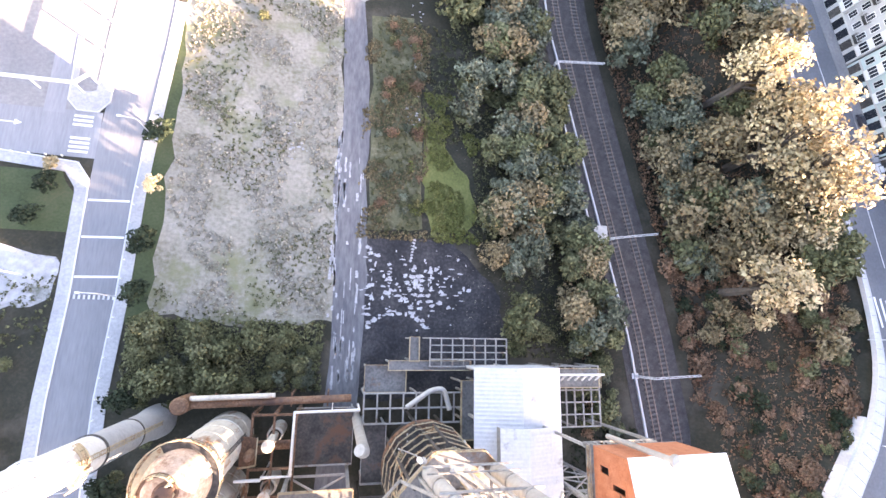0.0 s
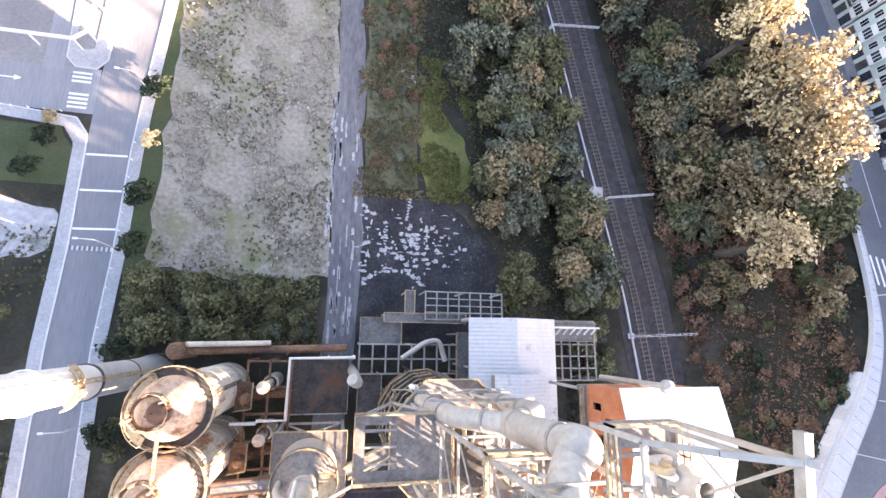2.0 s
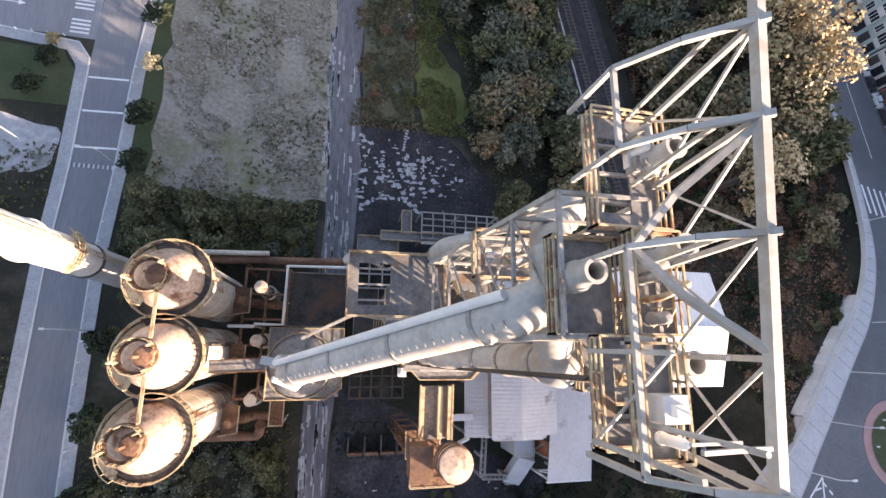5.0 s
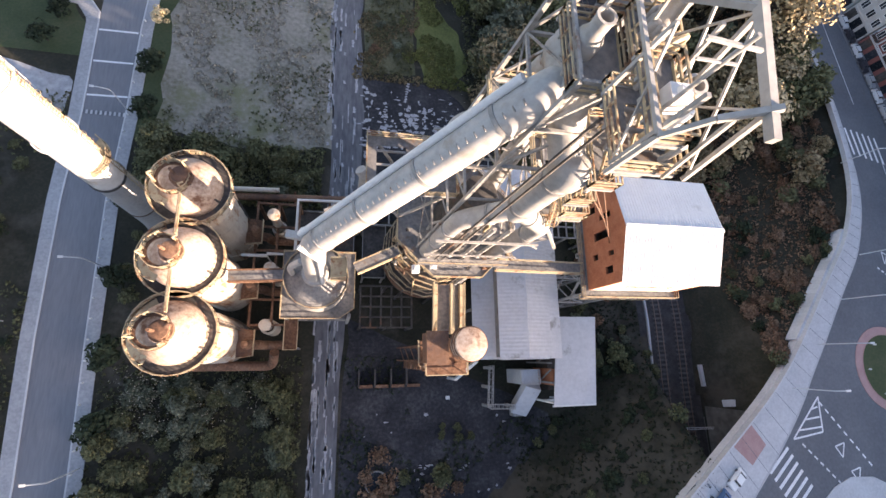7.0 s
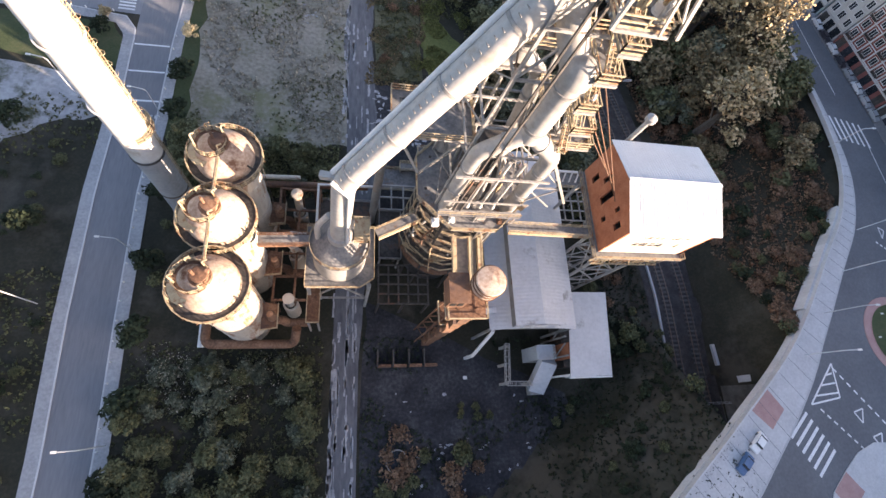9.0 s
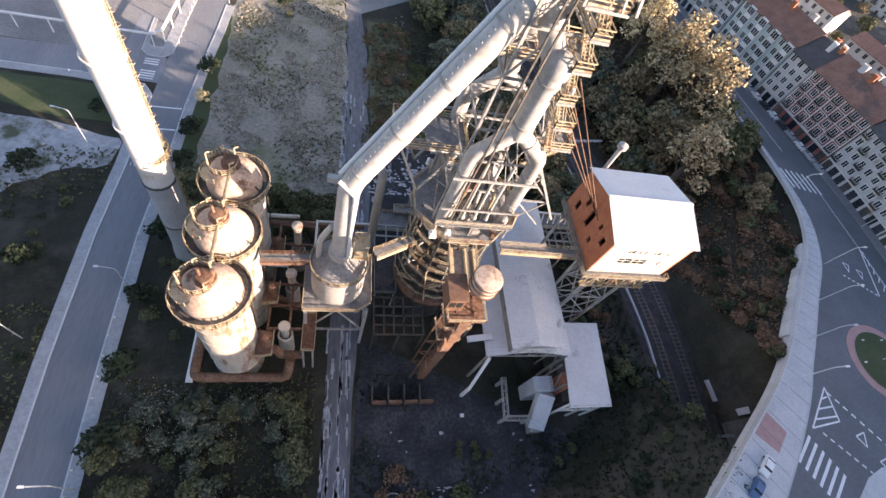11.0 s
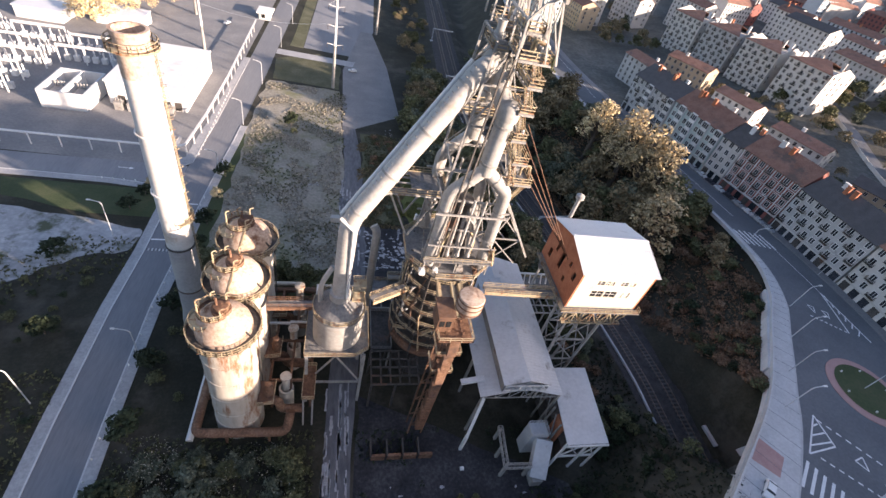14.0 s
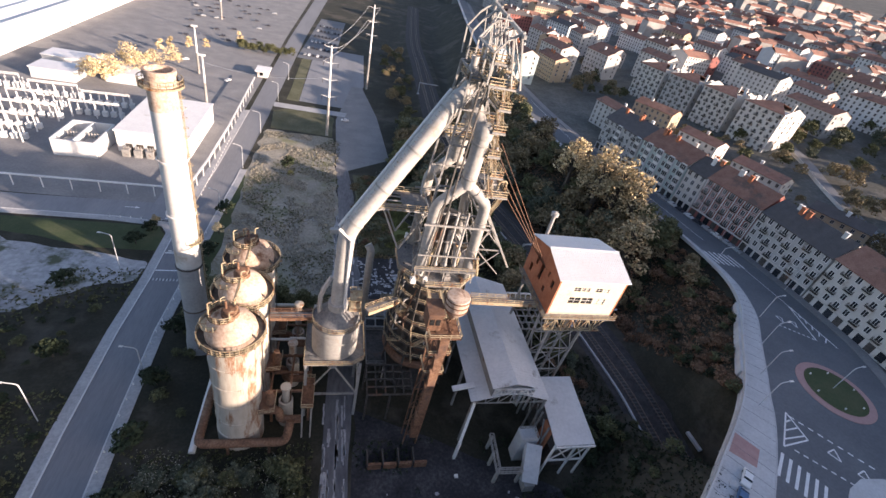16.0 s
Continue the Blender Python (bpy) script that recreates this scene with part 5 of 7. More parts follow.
for yo in (Y0 - 0.5, Y1 + 0.5):
    prof, n = [], 34
    for k in range(n):
        xa, st = X0 - 0.5 + (X1 - X0 + 1) * k / n, (X1 - X0 + 1) / n
        prof += [(xa, 0.0), (xa + st * 0.7, 0.0), (xa + st * 0.76, 0.06), (xa + st * 0.94, 0.06)]
    prof.append((X1 + 0.5, 0.0))
    m = len(prof)
    vs = [(x, y, z + h + t) for t in (0.12, 0) for y, z in ((yo, ZE - 0.12), (YM, ZR)) for x, h in prof]
    fs = [(i, i + 1, m + i + 1, m + i) for i in range(m - 1)] + [(2 * m + i, 3 * m + i, 3 * m + i + 1, 2 * m + i + 1) for i in range(m - 1)]
    fs += [(i, 2 * m + i, 2 * m + i + 1, i + 1) for i in range(m - 1)] + [(m + i, m + i + 1, 3 * m + i + 1, 3 * m + i) for i in range(m - 1)]
    fs += [(0, m, 3 * m, 2 * m), (m - 1, 3 * m - 1, 4 * m - 1, 2 * m - 1)]
    G().add(vs, fs).out("roof", M_ROOFW, hs, "white ribbed sheet roof")
G().box(X0 - 0.5, YM - 0.3, ZR + 0.12, X1 + 0.5, YM + 0.3, ZR + 0.24).out("ridge_cap", M_ROOFW, hs)
g = G().box(X0 - 1.2, Y0 - 1.3, 31.3, X1 + 0.9, Y0, 31.5).box(X0 - 1.2, Y0, 31.3, X0, Y1, 31.5)
g.out("balcony", M_DECK, hs)
G().railing([(X0 - 1.1, Y1, 31.5), (X0 - 1.1, Y0 - 1.2, 31.5), (X1 + 0.8, Y0 - 1.2, 31.5), (X1 + 0.8, Y0, 31.5)]).out("railing", M_YELLOW, hs)
for y in (Y0 - 0.6, Y0 + 7, Y1 - 0.8):
    G().lattice((X0 + 0.6, y, 29.4), (X1 - 1.8, y, 29.4), 0.7, 3.6, 7, 0.26).out("truss", M_YELLOW if y < Y0 else M_GREY, hs, "lattice girder under the floor")
for y in (Y0 + 0.2, Y0 + 5.6):
    for xa, xb in ((X0 + 2.6, X0 + 3.6), (X1 - 5.6, X1 - 6.6)):
        G().bar((xb, y, 0), (xa, y, 27.6), 0.5).out("trestle_leg", M_GREY, hs)
    for z in (4, 12, 20):
        G().bar((X0 + 3.4, y, z), (X1 - 6.4, y, z), 0.3).out("beam", M_GREY, hs)
        G().bar((X0 + 3.4, y, z), (X1 - 6.2, y, z + 7.6), 0.22).out("brace", M_GREY, hs)
        G().bar((X1 - 6.4, y, z), (X0 + 3.0, y, z + 7.6), 0.22).out("brace", M_GREY, hs)
for x in (X0 + 2.9, X1 - 5.9):
    for z in (4, 12, 20):
        G().bar((x, Y0 + 0.2, z), (x, Y0 + 5.6, z + 7.5), 0.2).out("brace", M_GREY, hs)
        G().bar((x, Y0 + 5.6, z), (x, Y0 + 0.2, z + 7.5), 0.2).out("brace", M_GREY, hs)
for x in (X0 + 1, X1 - 1):
    G().bar((x, Y1 - 1, 0), (x, Y1 - 1, 27.6), 0.5).out("trestle_leg", M_GREY, hs)
g = G().tube([(49.4, -15.6, 31), (49.4, -15.6, 47.2)], 0.45, 14)
g.lathe((49.4, -15.6, 47.0), [(0.5, 0), (0.95, 0.1), (0.95, 0.9), (0.0, 1.3)], 16)
tagged(g.out("flue", M_PIPE, hs, "pale flue pipe with a cap", True))
for k in range(4):
    G().tube([(46.4, -22.5 - k * 1.4, 38.5), (26.0, -25 - k * 0.9, 62 + k * 2)], 0.09, 6).out("hoist_rope", M_RUST, hs)

# bridges
for nm, a, b, lab in (("footbridge", (6.2, -30.0, 27.6), (13.4, -26.6, 28.2), "pale footbridge between dust catcher and furnace"), ("footbridge", (29.0, -29.4, 31.6), (45.0, -29.6, 31.4), "pale footbridge between furnace and hoist house"), ("footbridge", (-13.2, -31.6, 27.0), (-5.0, -31.2, 27.0), "rusty footbridge between stoves and dust catcher")):
    br = thing(nm, lab, "footbridge", a)
    m = M_YELLOW if "pale" in lab else M_RUST
    av, bv = Vector(a), Vector(b)
    s = (bv - av).cross(Vector((0, 0, 1))).normalized() * 0.9
    G().bar(av, bv, 1.8, 0.14).out("deck", M_DECK, br)
    for k in (s, -s):
        G().bar(av + k - Vector((0, 0, 0.3)), bv + k - Vector((0, 0, 0.3)), 0.2, 0.7).out("girder", m, br)
        G().railing([av + k, bv + k]).out("railing", m, br)

# main shed with its raised ridge roof
sh = thing("casting_shed", "long grey shed with corrugated roofs and a raised ridge", "shed", (39, -25, 0))


def ribbed(x0, z0, x1, z1, y0, y1, n, material, name, parent, th=0.1):
    """A ribbed sheet between two eaves lines that run along y, as one folded skin."""
    prof = []
    for k in range(n):
        ya, st = y0 + (y1 - y0) * k / n, (y1 - y0) / n
        prof += [(ya, 0.0), (ya + st * 0.45, 0.0), (ya + st * 0.55, 0.035), (ya + st * 0.95, 0.035)]
    prof.append((y1, 0.0))
    m = len(prof)
    vs = [(x, y, z + h + t) for t in (th, 0) for x, z in ((x0, z0), (x1, z1)) for y, h in prof]
    fs = [(i, i + 1, m + i + 1, m + i) for i in range(m - 1)] + [(2 * m + i, 3 * m + i, 3 * m + i + 1, 2 * m + i + 1) for i in range(m - 1)]
    fs += [(i, 2 * m + i, 2 * m + i + 1, i + 1) for i in range(m - 1)] + [(m + i, m + i + 1, 3 * m + i + 1, 3 * m + i) for i in range(m - 1)]
    fs += [(0, m, 3 * m, 2 * m), (m - 1, 3 * m - 1, 4 * m - 1, 2 * m - 1)]
    return G().add(vs, fs).out(name, material, parent)


ribbed(29.6, 15.6, 39.0, 18.4, -45.0, -5.0, 50, M_CORR, "lower_roof", sh)
ribbed(48.6, 15.6, 39.0, 18.4, -45.0, -5.0, 50, M_CORR, "lower_roof", sh)
ribbed(33.6, 19.8, 38.9, 21.4, -44.8, -16.0, 40, M_CORR, "ridge_roof", sh)
ribbed(44.2, 19.8, 38.9, 21.4, -44.8, -16.0, 40, M_CORR, "ridge_roof", sh)
for x in (34.0, 43.8):
    G().box(x - 0.1, -44.6, 17.0, x + 0.1, -16.2, 19.8).out("ridge_side", M_GREY, sh)
for y in (-44.6, -35, -25, -15, -5.4):
    for x in (30.4, 47.8):
        G().bar((x, y, 0), (x, y, 15.6), 0.5, up=(0, 1, 0)).out("column", M_GREY, sh)
    g = G()
    for k in range(6):
        xa, xb = 30.2 + 17.6 * k / 6, 30.2 + 17.6 * (k + 1) / 6
        f = lambda x: 15.5 + 2.7 * (1 - abs(x - 39) / 9.4)
        g.bar((xa, y, 14.6), (xb, y, f(xb) - 0.2), 0.14)
        g.bar((xb, y, 14.6), (xb, y, f(xb)), 0.14)
        g.bar((xa, y, f(xa)), (xb, y, f(xb)), 0.18)
    g.bar((30.2, y, 14.6), (47.8, y, 14.6), 0.2)
    g.out("roof_truss", M_GREY, sh)
G().lattice((34.2, -44.9, 19.0), (43.6, -44.9, 19.0), 0.2, 1.6, 6, 0.14).out("gable_truss", M_WHITE, sh)
G().box(48.0, -36, 0, 48.3, -5.2, 15.4).out("side_wall", M_CORR, sh)
G().box(30.0, -5.3, 6, 48.0, -5.0, 15.8).out("end_wall", M_CORR, sh)
G().bar((30.4, -45.2, 15.4), (28.4, -49.0, 6.5), 0.6).out("raking_strut", M_WHITE, sh)
G().bar((28.4, -49.0, 6.5), (28.4, -49.0, 0), 0.6, up=(0, 1, 0)).out("raking_foot", M_WHITE, sh)
G().bar((26.0, -41.5, 15.6), (31, -41.2, 16.6), 1.2, 0.5).out("chute", M_CORR, sh)
an = thing("annex_shed", "flat grey-roofed annex with white braced ends", "shed", (53, -45, 0))
G().slab([(47.4, -54.4), (57.0, -54.4), (58.6, -36.4), (49.4, -36.4)], 12.7, 12.95).out("roof", M_CORR, an)
for x, y in ((47.8, -54), (56.6, -54), (58, -37), (49.8, -37), (53, -54)):
    G().bar((x, y, 0), (x, y, 12.7), 0.4, up=(0, 1, 0)).out("post", M_WHITE, an)
for xa, xb in ((47.8, 53), (53, 56.6)):
    G().bar((xa, -54, 6), (xb, -54, 12.4), 0.24).out("brace", M_WHITE, an)
    G().bar((xb, -54, 6), (xa, -54, 12.4), 0.24).out("brace", M_WHITE, an)
G().bar((47.8, -54, 6.2), (56.6, -54, 6.2), 0.35).out("beam", M_WHITE, an)
G().bar((47.4, -54.6, 12.4), (57.2, -54.6, 12.4), 0.3, 0.5).out("fascia", M_WHITE, an)
G().box(48.2, -50.6, 2, 48.6, -47.2, 11.8).out("brick_panel", M_BRICK, an, "orange brick panel")
# solid dark box under the roof, up to z 5.6
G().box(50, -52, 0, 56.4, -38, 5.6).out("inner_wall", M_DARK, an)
for y in (-50, -46, -42, -38):
    G().bar((47.6, y, 6), (47.6, y + 2.6, 12), 0.25).out("brace", M_GREY, an)
    G().bar((47.6, y, 0), (47.6, y, 12.6), 0.35, up=(0, 1, 0)).out("post", M_GREY, an)
tank = thing("slanted_bin", "pale boxy bin tilted against the annex", "bin", (43.5, -55, 0))
G().bar((43.8, -56.5, 2.2), (45.4, -50.6, 7.4), 3.6, 2.2).out("body", M_CORR, tank)
G().bar((43.8, -56.4, 0), (43.8, -56.4, 2.4), 2.4, up=(0, 1, 0)).out("foot", M_GREY, tank)
G().box(42.4, -50.4, 0, 46.4, -47.4, 8.2).out("upper_box", M_CORR, tank)
G().railing([(42.4, -50.4, 8.2), (46.4, -50.4, 8.2), (46.4, -47.4, 8.2), (42.4, -47.4, 8.2)], closed=True).out("railing", M_WHITE, tank)
fr = thing("yard_frame", "low grey steel frame on stub legs", "steel frame", (37, -52, 0))
for a, b in (((37.0, -46.5, 5), (36.4, -55.0, 5)), ((36.4, -55.0, 5), (42.0, -55.2, 5))):
    G().lattice(a, b, 0.9, 0.9, 6, 0.14).out("girder", M_PIPE, fr)
for x, y in ((37, -47), (36.4, -51), (36.4, -55), (41.8, -55.2)):
    G().bar((x, y, 0), (x, y, 4.6), 0.6, up=(0, 1, 0)).out("leg", M_PIPE, fr)

# rusty skip hopper and its chute
hp = thing("charging_hopper", "rusty hopper tower with a pale drum and a stepped chute", "hopper", (18, -43, 0))
G().lathe((20.6, -42.6, 38.6), [(0.2, 0), (2.1, 2.6), (2.2, 2.8), (2.2, 5.6), (2.1, 5.8), (0.6, 6.0), (0, 6.05)], 24).out("drum", M_DOME, hp, "pale sunlit drum", True)
for z in (41.6, 42.8, 43.9):
    G().lathe((20.6, -42.6, z), [(2.2, 0), (2.32, 0), (2.32, 0.2), (2.2, 0.2)], 24).out("hoop", M_RUST, hp)
G().box(15.4, -45.0, 37.6, 18.0, -41.0, 41.6).out("cabin", M_RUST, hp, "rusty cabin")
G().box(15.2, -45.2, 41.6, 18.2, -40.8, 41.85).out("cabin_roof", M_RUST, hp)
for k in range(2):
    G().box(15.7 + k * 1.1, -45.08, 39.2, 16.5 + k * 1.1, -45.0, 40.6).out("window", M_BLACK, hp)
for x, y in ((17.3, -45.0), (20.3, -45.0), (20.3, -42.4), (17.3, -42.4)):
    G().bar((x - 0.5, y, 0), (x, y, 38), 0.26, up=(0, 1, 0)).out("leg", M_RUST, hp)
for z, o in ((26.0, 0.1), (32.0, 0.3), (37.2, 1.1)):
    xa, xb, ya, yb = 16.9 - o, 20.7 + o, -45.6 - o, -41.6
    G().box(xa, ya, z, xb, yb, z + 0.15).out("stage", M_RUST, hp)
    G().railing([(xa, yb, z + 0.1), (xa, ya, z + 0.1), (xb, ya, z + 0.1), (xb, yb, z + 0.1)], w=0.1, toe=False).out("railing", M_YELLOW, hp)
for z in (4, 10.5, 17, 23.5, 30):
    G().bar((16.9, -45.0, z), (20.1, -45.0, z + 6), 0.16).out("brace", M_RUST, hp)
    G().bar((20.0, -45.0, z), (17.0, -45.0, z + 6), 0.16).out("brace", M_RUST, hp)
    G().bar((16.9, -42.4, z), (16.9, -45.0, z + 6), 0.14).out("brace", M_RUST, hp)
    G().bar((16.9, -42.4, z), (20.0, -42.4, z), 0.2).out("beam", M_RUST, hp)
    G().bar((16.9, -45.0, z), (20.0, -45.0, z), 0.2).out("beam", M_RUST, hp)
for k in range(7):
    z = 33.5 - k * 4.6
    x = 19.0 - k * 0.12
    G().add([(x - 0.9, -46.4, z + 3), (x + 0.9, -46.4, z + 3), (x + 0.9, -44.8, z + 3.8), (x - 0.9, -44.8, z + 3.8), (x - 0.75, -46.6, z - 0.8), (x + 0.75, -46.6, z - 0.8), (x + 0.75, -45.4, z - 0.8), (x - 0.75, -45.4, z - 0.8)], [(0, 1, 5, 4), (1, 2, 6, 5), (2, 3, 7, 6), (3, 0, 4, 7), (4, 5, 6, 7), (3, 2, 1, 0)]).out("chute_box", M_RUST, hp)
for x in (17.4, 20.0, 21.4):
    G().bar((x, -33.8, 37.4), (x, -41.0, 36.6), 0.6, 0.9).out("skip_girder", M_YELLOW, hp)
G().bar((19.4, -33.8, 36.9), (19.4, -41.0, 36.2), 4.6, 0.15).out("skip_deck", M_DECK, hp)
G().railing([(17.1, -33.6, 37.3), (17.1, -41.0, 36.5)]).out("railing", M_YELLOW, hp)
G().railing([(21.7, -33.6, 37.3), (21.7, -41.0, 36.5)]).out("railing", M_YELLOW, hp)

# low steel decks, gantries and mains round the furnace
lowd = thing("casthouse_frame", "open dark steel frames of the old casting floor", "steel frame", (20, -20, 0))


def grid_frame(x0, y0, x1, y1, z, nx, ny, w, m):
    for k in range(nx + 1):
        x = x0 + (x1 - x0) * k / nx
        G().bar((x, y0, z), (x, y1, z), w, w * 1.5).out("beam", m, lowd)
    for k in range(ny + 1):
        y = y0 + (y1 - y0) * k / ny
        G().bar((x0, y, z), (x1, y, z), w, w * 1.5).out("beam", m, lowd)
    for x in (x0, (x0 + x1) / 2, x1):
        for y in (y0, y1):
            G().bar((x, y, 0), (x, y, z), w * 1.4, up=(0, 1, 0)).out("post", m, lowd)


grid_frame(8.0, -38.4, 18.5, -30.0, 9.5, 5, 4, 0.3, M_DARK)
grid_frame(8.2, -16.6, 30.0, -10.6, 8.6, 8, 2, 0.3, M_GREY)
grid_frame(21.9, -5.2, 39.5, 0.8, 8.4, 7, 4, 0.24, M_GREY)
grid_frame(48.6, -18, 61, -5, 10.5, 6, 5, 0.26, M_GREY)
grid_frame(-12.5, -38.0, -4.6, -14.0, 10.8, 2, 5, 0.4, M_RUST)
for x0, y0, x1, y1, z, m in ((8.2, -10.6, 17.0, -5.0, 6.2, M_DECK), (13.0, -6.0, 31.0, -4.0, 7.6, M_DECK), (17.5, -4.2, 19.6, 1.0, 7.0, M_DECK), (8.2, -28, 13, -16.6, 7.2, M_DARK), (28.5, -20, 33, -8, 9.4, M_DECK), (-5.0, -24.6, 6.4, -13.6, 5.2, M_DARK), (-6.0, -42.6, -3.6, -35.0, 11.2, M_RUST), (49.5, -9.5, 60.5, -5.4, 11.0, M_DECK)):
    G().box(x0, y0, z, x1, y1, z + 0.2).out("deck", m, lowd)
    G().railing([(x0, y0, z + 0.2), (x1, y0, z + 0.2), (x1, y1, z + 0.2), (x0, y1, z + 0.2)], closed=True, w=0.1).out("railing", M_YELLOW if m != M_DARK else M_GREY, lowd)
    for x in (x0 + 0.3, x1 - 0.3):
        for y in (y0 + 0.3, y1 - 0.3):
            G().bar((x, y, 0), (x, y, z), 0.35, up=(0, 1, 0)).out("post", M_GREY, lowd)
G().tube(bend([(17.0, -13.5, 8.8), (22.0, -10.0, 9.4), (24.8, -9.6, 9.4), (26.2, -14.0, 9.2)], 2.0), 0.55, 12).out("bent_pipe", M_PIPE, lowd, smooth=True)
g = G()
for k in range(7):
    g.bar((49.5 + k * 1.7, -8, 11.3), (49.5 + k * 1.7, -6.6, 13.8), 0.3)
g.bar((49.5, -6.6, 13.8), (60.4, -6.6, 13.8), 0.4)
g.out("cable_rack", M_WHITE, lowd)
mains = thing("pipe_main", "rusty pipe main on trestles north of the stoves", "pipe main", (-10, -11.5, 0))
G().tube(bend([(-25.5, -12.2, 2.0), (-25.5, -12.2, 8.6), (-22, -12.2, 8.6), (5.6, -11.4, 8.6)], 1.2), 0.75, 14).out("pipe", M_RUST, mains, "", True)
G().tube([(-24, -11.0, 9.6), (-9, -10.6, 9.6)], 0.5, 12).out("pipe", M_STOVE, mains, "", True)
G().lathe((-25.5, -12.2, 0), [(1.6, 0), (1.6, 10.6), (1.3, 10.8), (1.3, 11.0), (0, 11.0)], 20).out("standpipe", M_RUST, mains, "rusty standpipe", True)
for x in (-20, -13, -6, 1):
    G().bar((x, -12.6, 0), (x, -12.6, 8), 0.3, up=(0, 1, 0)).out("post", M_RUST, mains)
    G().bar((x, -10.6, 0), (x, -10.6, 9), 0.3, up=(0, 1, 0)).out("post", M_RUST, mains)
    G().bar((x, -13, 8), (x, -10.2, 8), 0.3).out("crossbar", M_RUST, mains)
zig = thing("zigzag_pipe", "thin white pipe bent square at its corners", "pipe", (-4.8, -13, 12))
G().tube([(-14.5, -25.0, 12.5), (-10.0, -25.0, 12.5), (-10.0, -24.6, 12.5), (-4.9, -24.6, 12.5), (-4.9, -13.4, 12.5), (7.2, -13.2, 12.5), (7.2, -13.2, 5)], 0.28, 10).out("pipe", M_WHITE, zig, "", True)
for x, y in ((-4.9, -20), (2, -13.3), (-10, -25)):
    G().bar((x, y, 0), (x, y, 12.3), 0.2, up=(0, 1, 0)).out("stanchion", M_WHITE, zig)
for x, y, z in ((-8.6, -18.2, 20.6), (-9.4, -38.1, 15.6), (-9.0, -27.6, 17.4)):
    z -= 3
    v = G().lathe((x, y, 0), [(0.8, 8), (0.8, z - 1.5), (0.65, z - 1.2), (0.65, z - 0.6), (1.1, z - 0.5), (1.1, z), (0, z + 0.25)], 18)
    v.lathe((x, y, 0), [(1.5, 0), (1.5, 8), (1.1, 8.1)], 18)
    tagged(v.out("valve_column", M_STOVE, smooth=True), "white capped valve column beside the stoves", "valve", "valve columns")
up2 = thing("west_riser", "pale vent pipe with a bent top", "pipe", (7, -14, 0))
G().tube(bend([(7.0, -16.0, 0), (7.0, -16.0, 33.5), (6.2, -15.4, 34.6)], 1), 0.9, 14).out("pipe", M_PIPE, up2, "", True)
cold = thing("cold_blast_main", "thick rusty blast main beside the stoves", "pipe main", (-24, -45, 0))
G().tube(bend([(-25.5, -30, 4), (-25.5, -45.4, 4), (-8.6, -45.6, 4), (-8.0, -43.0, 7.5)], 1.6), 0.9, 14).out("pipe", M_RUST, cold, "", True)
G().tube([(-25.6, -22, 6), (-26.8, -45.6, 1.2)], 0.7, 12).out("pale_pipe", M_WHITE, cold, "pale sloping pipe", True)
for x, y in ((-25.5, -36), (-20, -45.5), (-12, -45.5)):
    G().bar((x, y, 0), (x, y, 3.4), 0.5, up=(0, 1, 0)).out("post", M_RUST, cold)
skid = thing("slag_runner", "low broken rusty casting bay walls", "ruined bay", (13, -48, 0))
for k in range(4):
    G().box(8.6 + k * 3.4, -50.6, 0, 11.4 + k * 3.4, -50.0, 1.8).out("wall_panel", M_RUST, skid)
    G().box(8.4 + k * 3.4, -50.4, 0, 8.7 + k * 3.4, -46.8, 1.8).out("partition", M_DARK, skid)
spot = G().box(27.7, -53.6, 0, 28.5, -52.9, 0.5)
tagged(spot.out("white_block", M_WHITE), "small white block lying on dark ground", "block")

pond = thing("round_tank", "round dark water tank with a thin rim among bushes", "water tank", (12.6, -69.3, 0))
G().lathe((12.6, -69.3, 0), [(2.3, 0), (2.3, 0.7), (2.05, 0.7), (2.05, 0.2)], 28).out("rim", M_GREY, pond)
G().lathe((12.6, -69.3, 0.35), [(2.06, 0), (0, 0)], 28).out("water_surface", M_GLASS, pond)
chute = G().bar((93.0, -56.2, 8.4), (101.5, -55.4, 15.5), 1.5, 0.5).bar((101.2, -56.2, 15.2), (101.4, -54.4, 15.6), 2.0, 0.9)
tagged(chute.out("concrete_chute", M_KERB), "white concrete drain chute down the bank", "drain chute")
plank = G().bar((92.6, -47.4, 3.6), (92.9, -52.6, 3.6), 0.9, 0.7)
tagged(plank.out("concrete_beam", M_KERB), "pale concrete beam lying beside the track", "beam")
but = thing("buttress_wall", "pale concrete retaining wall below the pavement", "retaining wall", (104, -38, 16))
ln = [q for q in offset(EDGE, -0.45) if -44 < q[1] < -14]
for a, b in zip(ln, ln[1:]):
    G().bar((*a, 19.7), (*b, 19.7), 0.7, 4.9).out("wall_panel", M_PAVE, but)

# ---- the town on the hill ----
W_GREY = mat("grey render", (0.4, 0.395, 0.385), (0.5, 0.492, 0.48), scale=0.2, stain=(0.2, 0.18, 0.16), stain_at=0.64)
W_PALE = mat("pale render", (0.48, 0.463, 0.435), (0.58, 0.56, 0.525), scale=0.2, stain=(0.34, 0.31, 0.27), stain_at=0.64)
W_GREEN = mat("pale green render", (0.42, 0.5, 0.48), (0.5, 0.58, 0.56), scale=0.2, stain=(0.3, 0.33, 0.31), stain_at=0.66)
W_RED = mat("dark red render", (0.2, 0.07, 0.06), (0.28, 0.11, 0.095), scale=0.3)
W_OCHRE = mat("ochre render", (0.36, 0.28, 0.19), (0.44, 0.35, 0.25), scale=0.2, stain=(0.3, 0.24, 0.18), stain_at=0.64)
